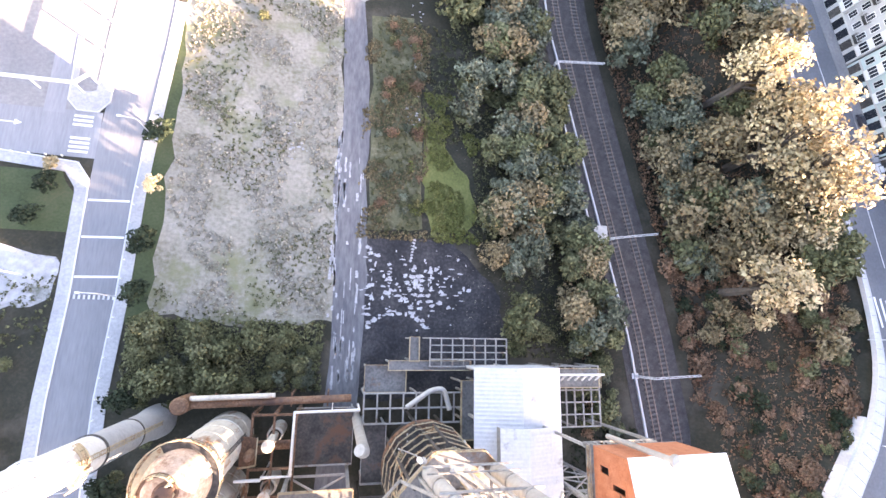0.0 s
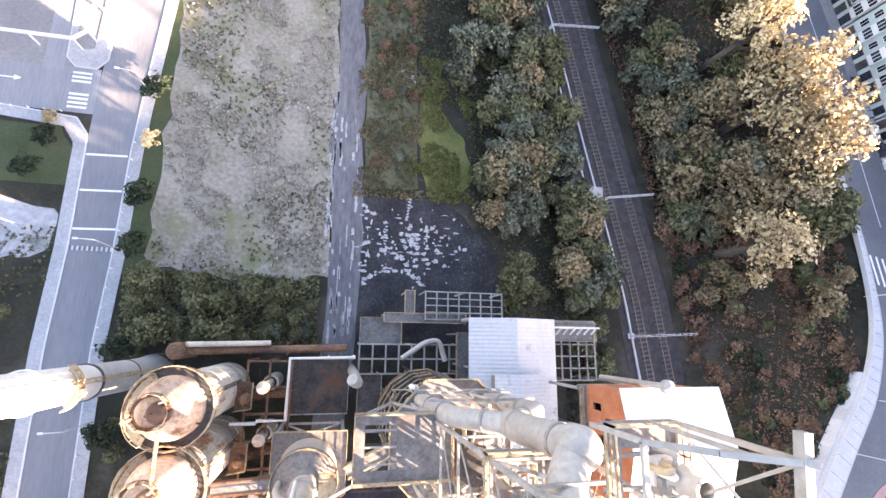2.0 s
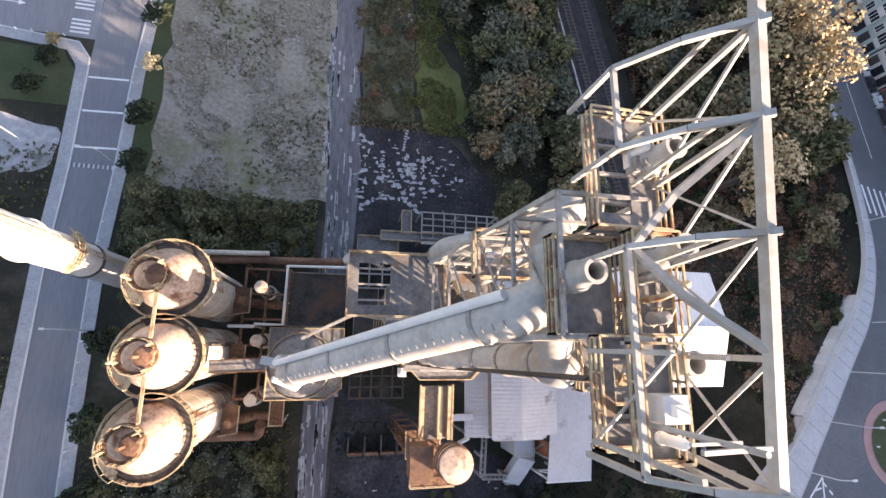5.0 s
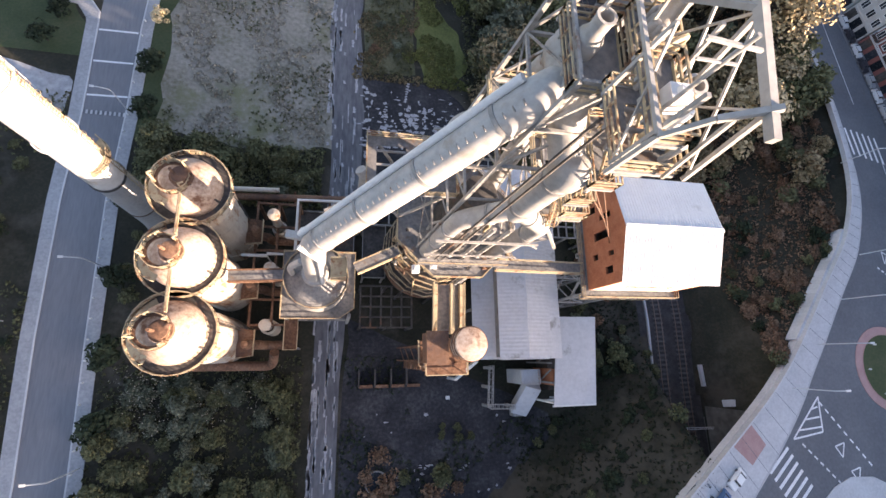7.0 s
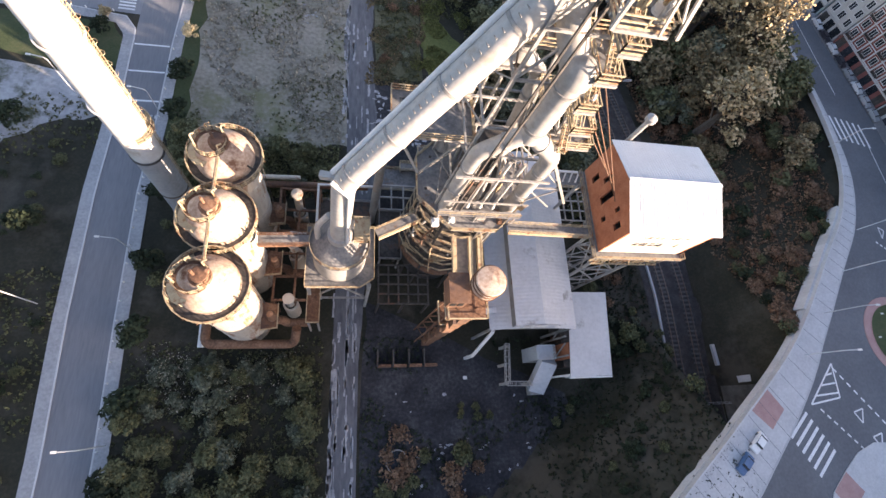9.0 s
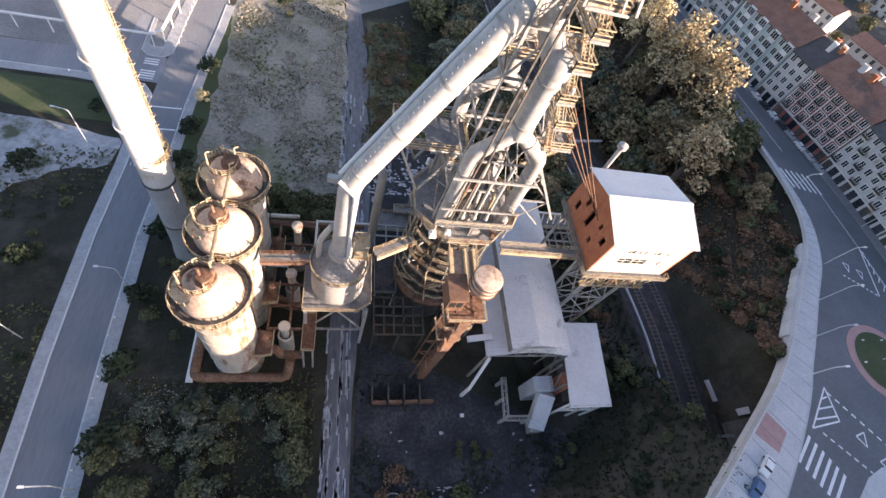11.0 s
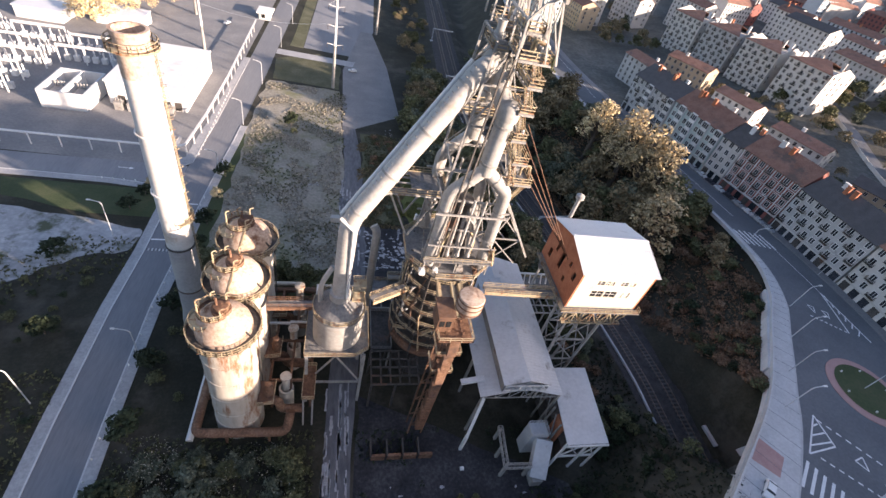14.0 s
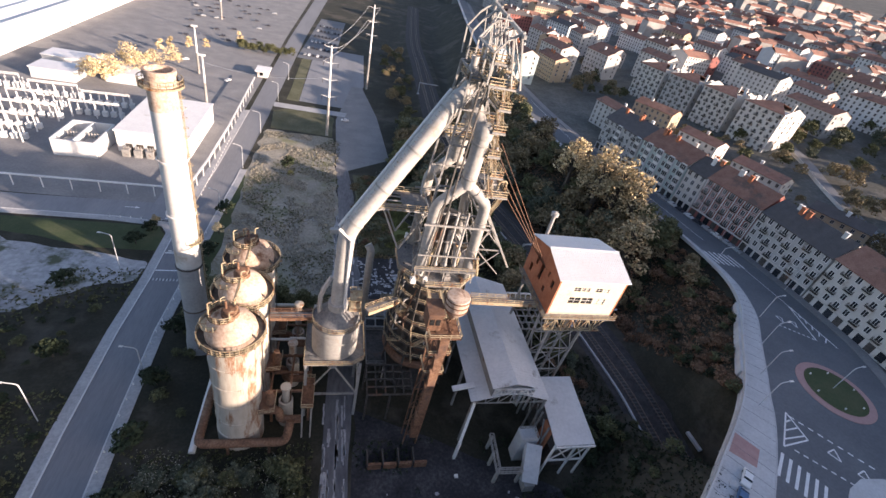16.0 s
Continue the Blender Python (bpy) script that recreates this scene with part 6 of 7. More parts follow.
W_WHITE = mat("white render", (0.55, 0.55, 0.55), (0.66, 0.66, 0.65), scale=0.2, stain=(0.48, 0.47, 0.45), stain_at=0.66)
W_BLUE = mat("bluish render", (0.36, 0.4, 0.44), (0.45, 0.49, 0.53), scale=0.2)
R_TILE = mat("red clay roof tiles", (0.17, 0.085, 0.06), (0.24, 0.125, 0.092), (0.3, 0.17, 0.13), scale=0.35, fine=7, bump=0.5, stain=(0.13, 0.09, 0.075), stain_at=0.6)
R_DARK = mat("dark slate roof", (0.07, 0.065, 0.065), (0.11, 0.1, 0.1), scale=0.4, fine=7, bump=0.4)


def window_mesh(w, h, frame_mat, sill=True):
    """A window with a raised surround, a mullion and panes set back in it; it faces -y."""
    g, t, p, q = G(), 0.15, -0.14, -0.012
    for x0, x1, z0, z1 in ((-w / 2 - t, -w / 2, 0, h), (w / 2, w / 2 + t, 0, h), (-0.05, 0.05, 0, h)):
        g.box(x0, p, z0, x1, q, z1)
    for z0, z1 in ((h, h + t), (-t, 0)):
        for x0, x1 in ((-w / 2 - t, -w / 2), (-w / 2, -0.05), (-0.05, 0.05), (0.05, w / 2), (w / 2, w / 2 + t)):
            g.box(x0, p, z0, x1, q, z1)
    k = len(g.f)
    for x0, x1 in ((-w / 2, -0.05), (0.05, w / 2)):
        g.add([(x0, q, 0), (x1, q, 0), (x1, q, h), (x0, q, h)], [(0, 1, 2, 3)])
    me = bpy.data.meshes.new("window")
    me.from_pydata(g.v, [], g.f)
    me.materials.append(frame_mat)
    me.materials.append(M_GLASS)
    for i in range(k, len(g.f)):
        me.polygons[i].material_index = 1
    bm = bmesh.new()
    bm.from_mesh(me)
    bmesh.ops.remove_doubles(bm, verts=bm.verts, dist=0.001)
    bm.to_mesh(me)
    bm.free()
    me.update()
    return me


WIN = window_mesh(1.45, 2.0, M_WHITE)
WIN_S = window_mesh(1.1, 1.5, M_PIPE)
WIN_D = window_mesh(1.3, 2.3, M_WHITE)


def child(name, me, parent, m):
    ob = new(name, me)
    ob.parent = parent
    ob.matrix_basis = m
    return ob


def balcony_mesh():
    g = G().box(-1.3, -1.0, -0.15, 1.3, 0, 0).railing([(-1.25, 0, 0), (-1.25, -0.95, 0), (1.25, -0.95, 0), (1.25, 0, 0)], h=1.0, gap=0.45, w=0.06, toe=False)
    me = bpy.data.meshes.new("balcony")
    me.from_pydata(g.v, [], g.f)
    me.materials.append(M_DARK)
    me.update()
    return me


def bay_mesh(storeys, fh):
    """A glazed white bay that runs up the facade."""
    g = G().box(-1.4, -0.9, 0, 1.4, 0, storeys * fh)
    for s in range(storeys):
        for x in (-1.4, -0.47, 0.47, 1.4):
            g.box(x - 0.08, -0.98, s * fh + 0.9, x + 0.08, -0.9, s * fh + fh - 0.3)
    k = len(g.f)
    for s in range(storeys):
        for x in (-0.93, 0, 0.93):
            g.box(x - 0.38, -0.94, s * fh + 1.0, x + 0.38, -0.9, s * fh + fh - 0.4)
    me = bpy.data.meshes.new("bay")
    me.from_pydata(g.v, [], g.f)
    me.materials.append(M_WHITE)
    me.materials.append(M_GLASS)
    for i in range(k, len(g.f)):
        me.polygons[i].material_index = 1
    me.update()
    return me


BALC = balcony_mesh()


def house(label, L, D, H, storeys, bays, wall, roof, m, group="", shop=False, balc=0, bay=0, trim=None, pitch=3.2, end=True, chimneys=2, detail=True, seed=0, win=None, sink=3.0, hip=False):
    """A tenement: x runs along its front, y goes in, z up; the front faces -y."""
    r = random.Random(seed)
    b = thing("apartment_house", label, "house", (0, 0, 0), group)
    G().box(0, 0, -sink, L, D, H).add([(0, 0, H), (0, D, H), (0, D / 2, H + pitch), (L, 0, H), (L, D, H), (L, D / 2, H + pitch)], [(0, 2, 1), (3, 4, 5)]).out("wall", wall, b)
    o = 0.6
    for s, (ya, yb) in enumerate(((-o, D / 2), (D + o, D / 2))):
        za = H - o * pitch / (D / 2)
        i0 = D / 2 * 0.8 if hip else -0.2
        vs = [(-0.2, ya, za), (L + 0.2, ya, za), (L - i0, yb, H + pitch), (i0, yb, H + pitch)]
        vs += [(x, y, z + 0.22) for x, y, z in vs]
        f = [(3, 2, 1, 0), (4, 5, 6, 7), (0, 1, 5, 4), (1, 2, 6, 5), (2, 3, 7, 6), (3, 0, 4, 7)]
        G().add(vs, f).out("roof", roof, b)
    G().box(-0.2, -0.35, H - 0.5, L + 0.2, 0, H - 0.1).out("cornice", trim or wall, b)
    for k in range(chimneys):
        x, y = r.uniform(0.1, 0.9) * L, D / 2 + r.choice((-1, 1)) * r.uniform(0.6, 2.2)
        G().box(x - 0.7, y - 0.4, H + 0.8, x + 0.7, y + 0.4, H + pitch + 1.3).box(x - 0.85, y - 0.55, H + pitch + 1.3, x + 0.85, y + 0.55, H + pitch + 1.5).out("chimney", r.choice((W_PALE, M_BRICK, W_WHITE)), b)
    fh = (H - (3.6 if shop else 0.6)) / storeys
    z0 = 3.6 if shop else 0.6
    win = win or WIN
    far_w = G()
    baym = bay_mesh(storeys, fh) if bay else None
    for s in range(storeys):
        for i in range(bays):
            x, z = L * (i + 0.5) / bays, z0 + s * fh + fh * 0.22
            if bay and i % bay == bay - 1:
                if s == 0:
                    child("bay_window", baym, b, pose(x, 0, z0))
                continue
            if detail:
                child("window", win, b, pose(x, 0, z))
                if balc and (i + s) % balc == 0:
                    child("balcony", BALC, b, pose(x, 0, z - 0.25))
            else:
                far_w.box(x - 0.6, -0.06, z, x + 0.6, 0, z + 1.7)
        if end:
            nb = max(2, int(D / 5))
            for i in range(nb):
                y, z = D * (i + 0.5) / nb, z0 + s * fh + fh * 0.22
                if r.random() < 0.65:
                    if detail:
                        child("window", WIN_S, b, pose(L, y, z, 0, 0, 90))
                    else:
                        far_w.box(L, y - 0.55, z, L + 0.06, y + 0.55, z + 1.5)
    if far_w.v:
        tagged(far_w.out("far_windows", M_GLASS, b), kind="stuff")
    if shop:
        for i in range(bays):
            x = L * (i + 0.5) / bays
            G().box(x - 1.1, -0.08, 0.1, x + 1.1, 0, 2.9).out("shop_front", M_GLASS if i % 3 else M_DARK, b)
        G().box(0, -0.12, 3.0, L, 0, 3.4).out("shop_band", trim or W_PALE, b)
    if trim:
        for i in range(bays + 1):
            x = min(max(L * i / bays, 0.25), L - 0.25)
            G().box(x - 0.22, -0.09, z0, x + 0.22, 0, H - 0.5).out("pilaster", trim, b)
        for s in range(storeys):
            z = z0 + s * fh
            G().box(0, -0.07, z - 0.12, L, 0, z + 0.14).out("string_course", trim, b)
    b.matrix_basis = m
    return b


def along(a, c, z):
    """The pose of a house whose front runs from a to c."""
    a, c = Vector(a), Vector(c)
    return pose(a.x, a.y, z, 0, 0, math.degrees(math.atan2(c.y - a.y, c.x - a.x))), (c - a).length


ROW = [
    ((130.6, 104), (136.2, 77.5), W_GREY, R_DARK, "dark grey tenement with white window surrounds", 4, 8, dict(shop=True, bay=4, balc=3)),
    ((136.3, 77), (142.0, 50.5), W_GREEN, R_TILE, "pale green tenement with white windows and a tiled roof", 4, 8, dict(shop=True, bay=2)),
    ((142.1, 50), (144.6, 41), W_PALE, R_DARK, "narrow pale tenement with a dark roof", 4, 3, dict(shop=True)),
    ((144.7, 40.6), (150.8, 17.2), W_RED, R_TILE, "dark red tenement with white pilasters and balconies", 4, 7, dict(shop=True, trim=W_WHITE, balc=2)),
    ((150.9, 16.8), (154.0, -11), W_GREY, R_DARK, "grey tenement with shops and white windows", 4, 9, dict(shop=True, balc=3)),
    ((154.1, -11.6), (154.8, -44), W_PALE, R_TILE, "pale tenement with dark windows and balconies", 4, 9, dict(shop=True, balc=2)),
]
for i, (a, c, wall_m, roof_m, lab, st, nb, kw) in enumerate(ROW):
    m, L = along(a, c, STREET)
    house(lab, L, 15.0, 16.4 + (0.6 if i % 2 else 0), st, nb, wall_m, roof_m, m, "tenement row on the street", seed=i, chimneys=4, pitch=5.4, **kw)
for k, (x, y, w, d, h) in enumerate(((152, 92, 16, 9, 7), (158, 66, 14, 10, 6), (162, 40, 18, 8, 8), (168, 12, 16, 10, 6), (172, -16, 15, 9, 7), (150, 118, 18, 12, 11), (147, 146, 20, 12, 14), (183, 70, 24, 12, 13), (190, 30, 22, 12, 12), (196, -8, 24, 12, 14), (176, 104, 22, 12, 13), (168, 140, 24, 13, 16))):
    house("low red-roofed house in the back yards", w, d, h, max(2, round(h / 3)), max(3, int(w / 3.4)), (W_GREY, W_PALE, W_OCHRE)[k % 3], R_TILE if k % 4 else R_DARK, pose(x, y, land_at(x, y) - 0.3, 0, 0, -76 + 8 * (k % 3)), "back yard houses", seed=40 + k, win=WIN_S, chimneys=1, pitch=2.2, sink=4)
BYE = smooth_line([(268, 128), (258, 96), (242, 62), (226, 20), (216, -20), (214, -60)], 6)
strip("street", offset(BYE, -3.5), offset(BYE, 3.5), M_ASPHALT, lambda x, y: land_at(x, y) + 0.35, "narrow asphalt street behind the row", "street")
g = G()
for a, b in zip(offset(BYE, 4), offset(BYE, 4)[1:]):
    g.bar((*a, land_at(*a) + 0.8), (*b, land_at(*b) + 0.8), 0.4, 1.6)
setting(g.out("garden_wall", W_PALE), "pale wall beside the back street", "wall")
BACK = [((204.5, 205), (211.5, 183.5), W_PALE), ((212.5, 179.5), (219.5, 158), W_GREY), ((220.5, 154), (227.5, 132.5), W_PALE), ((229, 128), (236.5, 105), W_PALE)]
for i, (a, c, wall_m) in enumerate(BACK):
    m, L = along(a, c, land_at(a[0], a[1]) - 1)
    house("tall pale apartment block with balconies under a red roof", L, 24, 23.5, 8, 6, wall_m, R_TILE, m, "blocks behind the row", seed=20 + i, balc=2, chimneys=3, pitch=3.4, win=WIN_S, hip=True)
rng = random.Random(11)
walls = [W_PALE, W_GREY, W_OCHRE, W_WHITE, W_BLUE, W_PALE, W_OCHRE, W_RED, W_GREY]
labs = {W_PALE: "pale", W_GREY: "grey", W_OCHRE: "ochre", W_WHITE: "white", W_BLUE: "bluish", W_RED: "dark red"}
U, Vv = Vector((0.24, -0.97)), Vector((0.97, 0.24))
count = 0
for row in range(17):
    for colm in range(18):
        o = Vector((150, 175)) + Vv * (row * 41 - 28 + (6 if colm % 3 else 0)) - U * (colm * 46 - 130 - row * 14)
        p = o + Vector((rng.uniform(-4, 4), rng.uniform(-5, 5)))
        e = float(side_of(EDGE_XY, np.array([p.x]), np.array([p.y]))[0])
        if e < 34 or (p.x < 262 and p.y < 232) or p.y < 20 or (p.x < 330 and p.y < 130) or rng.random() < 0.08:
            continue
        d = math.hypot(p.x + 3, p.y + 99)
        wall_m = rng.choice(walls)
        L, H = rng.uniform(24, 42), rng.uniform(14, 24)
        m = pose(p.x, p.y, land_at(p.x, p.y) - 0.5, 0, 0, math.degrees(math.atan2(U.y, U.x)) + rng.choice((0, 0, 6, -9, 90)))
        st = max(4, round(H / 3.1))
        house(f"{labs[wall_m]} apartment block with a {'red tiled' if rng.random() < 0.9 else 'red tiled'} roof on the hill", L, rng.uniform(12, 17), H, st, int(L / 3.4), wall_m, R_TILE if rng.random() < 0.86 else R_DARK, m, "hill town", seed=100 + count, detail=d < 430, chimneys=rng.randint(1, 3), sink=8, hip=rng.random() < 0.35, win=WIN_S, balc=3 if rng.random() < 0.5 and d < 330 else 0)
        count += 1
for i, (x, y, L, H) in enumerate(((112, 238, 30, 20), (146, 250, 26, 17), (118, 290, 34, 16), (126, 335, 36, 18))):
    house("pale apartment block with a red tiled roof by the street", L, 14, H, 6, 9, (W_GREEN, W_OCHRE, W_PALE, W_GREY)[i], R_TILE, pose(x, y, land_at(x, y) - 0.5, 0, 0, -80), "hill town", seed=60 + i, detail=True, win=WIN_S, sink=8)

# tall unseen blocks added on the south-east slope, past the roundabout, to keep the low sun off the works
SH, SP = Vector((SUN_TO.x, SUN_TO.y)).normalized(), Vector((0.53, 0.85)).normalized()
# the narrow lower one lets a patch of sun onto the shed ridge
for i, (v, w, top) in enumerate(((-215, 47.5, 61), (-168, 49.5, 62), (-119, 44.5, 60), (-75, 61, 62.5), (-14.5, 5, 60.3), (-10, 30, 62.5), (19.5, 48.5, 64), (67.5, 48.5, 55), (115.5, 45, 58))):
    p = SH * 226 + SP * v
    z = land_at(p.x, p.y)
    house("unseen tall pale block added to shade the works", w, 15, top - z, 11, 10, (W_PALE, W_OCHRE, W_GREY)[i % 3], R_TILE, pose(p.x, p.y, z, 0, 0, math.degrees(math.atan2(-SP.y, -SP.x)) + 180), "south-east blocks", seed=300 + i, detail=False, pitch=2.5, sink=8)

# the far roofs of the town, too small to tell apart
fr_ = random.Random(77)
fw, ft = G(), G()
for k in range(620):
    d, a = fr_.uniform(560, 1500), fr_.uniform(-18, 66)
    x, y = -3 + d * math.sin(radians(a)), -99 + d * math.cos(radians(a))
    e = float(side_of(EDGE_XY, np.array([x]), np.array([y]))[0])
    if e < 60:
        continue
    z, L, D, H = land_at(x, y), fr_.uniform(9, 20), fr_.uniform(6, 9), fr_.uniform(10, 22)
    fw.box(x - L, y - D, z - 4, x + L, y + D, z + H)
    ft.add([(x - L, y - D, z + H), (x + L, y - D, z + H), (x + L, y + D, z + H), (x - L, y + D, z + H), (x - L, y, z + H + 3), (x + L, y, z + H + 3)], [(0, 1, 5, 4), (2, 3, 4, 5), (1, 2, 5), (3, 0, 4)])
M_FARW = mat("far house walls", (0.24, 0.23, 0.22), (0.33, 0.315, 0.3), (0.43, 0.41, 0.39), scale=0.03, fine=4, bump=0, island=0.35)
tagged(fw.out("far_houses", M_FARW), "far pale houses across the hill", "houses", kind="stuff")
tagged(ft.out("far_roofs", R_TILE), "far red tiled roofs across the hill", "roofs", kind="stuff")

# ---- substation and the flat land to the north-west ----
fence = thing("pipe_fence", "long white cable tray on posts round the substation", "fence", (-52.6, 54, 0))
FP = [(-190, 51), (-105, 52), (-55.2, 52.6), (-52.8, 55), (-51.4, 78), (-50.8, 111), (-51.5, 188)]
for a, b in zip(FP, FP[1:]):
    G().bar((*a, 4.2), (*b, 4.2), 0.7, 0.4).out("tray", M_WHITE, fence)
    n = max(1, round(math.dist(a, b) / 8))
    for k in range(n):
        x, y = a[0] + (b[0] - a[0]) * k / n, a[1] + (b[1] - a[1]) * k / n
        G().bar((x, y, 0), (x, y, 4.2), 0.28, up=(0, 1, 0)).out("post", M_WHITE, fence)
gt = thing("gatehouse", "small pale gatehouse with a flat canopy", "gatehouse", (-49, 206, 0))
G().box(-52.4, 202.5, 0, -46.4, 210.5, 3.6).out("wall", W_PALE, gt)
G().box(-53.6, 201, 3.6, -45, 213, 4.2).out("roof", W_WHITE, gt)
G().box(-51, 202.4, 1, -49, 202.5, 3).out("door", M_BLACK, gt)
hall = thing("control_building", "large white flat-roofed control building", "building", (-72, 98, 0))
G().box(-86, 84, 0, -60, 124, 8.6).out("wall", W_WHITE, hall)
G().box(-86.4, 83.6, 8.6, -59.6, 124.4, 9.1).out("roof", W_WHITE, hall)
for k in range(6):
    G().box(-83 + k * 3.8, 83.9, 0.2, -80.6 + k * 3.8, 84, 3.6).out("shutter", M_DARK, hall)
for k in range(5):
    g = G().box(-83 + k * 4.2, 79.4, 0, -80.4 + k * 4.2, 82.2, 3.0)
    for q in range(3):
        g.lathe((-82.6 + k * 4.2 + q * 0.9, 80.8, 3.0), [(0.16, 0), (0.28, 0.3), (0.16, 0.6), (0.26, 0.9), (0.12, 1.3), (0, 1.35)], 8)
    tagged(g.out("transformer", M_GREY), "grey transformer with a row of insulators", "transformer", "transformers by the hall")
pen = thing("transformer_pen", "white-walled open transformer pens", "building", (-96, 82, 0))
for a in (-104, -97, -90):
    G().box(a - 0.3, 76, 0, a + 0.3, 94, 6.4).out("partition", W_WHITE, pen)
G().box(-104, 75.4, 0, -90, 76, 6.4).out("front_wall", W_WHITE, pen)
G().box(-104, 93.6, 0, -90, 94.2, 6.4).out("back_wall", W_WHITE, pen)
for k in range(2):
    g = G().box(-102.4 + k * 7, 80, 0, -98.6 + k * 7, 88, 4.2)
    for q in range(4):
        g.lathe((-102 + k * 7 + q * 1.0, 84, 4.2), [(0.2, 0), (0.35, 0.5), (0.2, 1), (0.3, 1.5), (0.12, 2.2), (0, 2.3)], 8)
    tagged(g.out("transformer", M_GREY), "large grey transformer in its pen", "transformer", "transformers in the pens")
sw = thing("switchgear_row", "pale steel switchgear portal with insulator stacks", "switchgear", (0, 0, 0), "switchyard")
for x in (-9, 0, 9):
    G().bar((x, 0, 0), (x, 0, 7.5), 0.4, up=(0, 1, 0)).out("post", M_WHITE, sw)
G().lattice((-9, 0, 7.2), (9, 0, 7.2), 0.6, 0.7, 9, 0.14).out("beam", M_WHITE, sw)
for k in range(6):
    G().box(-8.4 + k * 3.2, 2.4, 0, -6.6 + k * 3.2, 4.2, 2.2).lathe((-7.5 + k * 3.2, 3.3, 2.2), [(0.25, 0), (0.42, 0.6), (0.25, 1.2), (0.4, 1.8), (0.15, 2.6), (0, 2.7)], 8).out("insulator", M_WHITE, sw)
places = [(-126, 82), (-126, 92), (-124, 104), (-128, 116), (-126, 128), (-150, 86), (-150, 100), (-152, 116), (-150, 132), (-104, 112), (-104, 124), (-176, 90), (-176, 108), (-178, 126)]
for i, (x, y) in enumerate(places):
    if i:
        copy_thing(sw, pose(x, y, 0, 0, 0, 4))
    else:
        sw.matrix_basis = pose(x, y, 0, 0, 0, 4)
wh = thing("warehouse", "very long low warehouse with a pale roof", "warehouse", (-220, 270, 0))
G().box(-330, 170, 0, -170, 520, 9).out("wall", W_WHITE, wh)
for k in range(12):
    G().add([(-332 + k * 13.6, 168, 9), (-318.6 + k * 13.6, 168, 9), (-325.2 + k * 13.6, 168, 11), (-332 + k * 13.6, 522, 9), (-318.6 + k * 13.6, 522, 9), (-325.2 + k * 13.6, 522, 11)], [(0, 1, 2), (5, 4, 3), (0, 2, 5, 3), (2, 1, 4, 5)]).out("roof_bay", M_ROOFW, wh)
for i, (x, y, w) in enumerate(((-150, 170, 26), (-118, 158, 20), (-146, 150, 18))):
    b = thing("store_building", "low white store building beside the yard", "building", (x, y, 0))
    G().box(x, y, 0, x + w, y + 12, 5).out("wall", W_WHITE, b)
    G().box(x - 0.4, y - 0.4, 5, x + w + 0.4, y + 12.4, 5.4).out("roof", M_ROOFW, b)


def pole(x, y, h, label, cat, arms=()):
    p = thing("tall_pole" if arms else "floodlight_mast", label, cat, (x, y, 0))
    G().tube([(x, y, 0), (x, y, h * 0.45)], [0.75, 0.6], 12).out("lower_pole", M_GREY, p, "", True)
    G().tube([(x, y, h * 0.45), (x, y, h)], [0.6, 0.35], 12).out("upper_pole", M_WHITE, p, "", True)
    for z in arms:
        for s in (-1, 1):
            G().tube([(x, y, z), (x + s * 3.4, y - 0.6, z + 0.9)], [0.2, 0.1], 6).out("arm", M_WHITE, p)
            G().lathe((x + s * 3.4, y - 0.6, z - 1.2), [(0.08, 0), (0.14, 0.3), (0.08, 0.6), (0.14, 1.2), (0.05, 2.0)], 6).out("insulator", M_DARK, p)
    if not arms:
        G().box(x - 1.5, y - 0.6, h - 0.3, x + 1.5, y + 0.6, h + 0.5).out("lamp_bank", M_WHITE, p)
    return p


pole(-7, 125.3, 44, "tall white power pole with paired arms", "power pole", (20, 28, 36, 43))
pole(15.7, 212, 52, "tall white power pole with paired arms", "power pole", (34, 42, 50))
pole(-68.5, 147, 24, "tall white floodlight mast", "light mast")
pole(-83, 192, 26, "tall white floodlight mast", "light mast")
pole(-101, 338, 30, "tall white floodlight mast", "light mast")
for x0, y0, z0, x1, y1, z1 in ((-10.4, 124.7, 43.9, 12.3, 211.4, 50.9), (-3.6, 124.7, 43.9, 19.1, 211.4, 50.9), (-10.4, 124.7, 36.9, 12.3, 211.4, 42.9), (-10.4, 124.7, 28.9, -70, 150, 20)):
    pts = [(x0 + (x1 - x0) * k / 12, y0 + (y1 - y0) * k / 12, z0 + (z1 - z0) * k / 12 - 4 * 3.0 * (k / 12) * (1 - k / 12)) for k in range(13)]
    tagged(G().tube(pts, 0.06, 5).out("power_line", M_LAMP), "thin power line hanging between poles", "cable")


def lamp(x, y, dx, h=10.5, z=0.15):
    l = thing("street_lamp", "grey steel street lamp with a curved arm", "street lamp", (x, y, z), "street lamps")
    G().tube(bend([(x, y, z), (x, y, z + h - 0.6), (x + dx, y, z + h)], 0.8), 0.11, 8).out("post", M_LAMP, l, "", True)
    G().bar((x + dx - 0.1, y, z + h), (x + dx + (0.9 if dx > 0 else -0.9), y, z + h + 0.05), 0.4, 0.16).out("lamp_head", M_WHITE, l.children[0])


for x, y in ((-40.0, 43.4), (-41.6, -26), (-40.9, -63), (-39.2, 80), (-37.9, 118), (-35.5, 165), (-34, 205), (-41.8, 8)):
    lamp(x, y, -2.4)
for x, y in ((-57.4, -36.5), (-58, -95), (-60, 12)):
    lamp(x, y, -2.2, 12.5, 0.0)
for x, y, d in ((116.5, -33, 2.2), (127, 2, 2.4), (107, -43, 2.2), (98, -52, 2.2), (126, -22, 2.0), (150, -8, -2.2), (147, 22, -2.2), (126, -48, 1.8)):
    lamp(x, y, d, 9.0, STREET + 0.16)


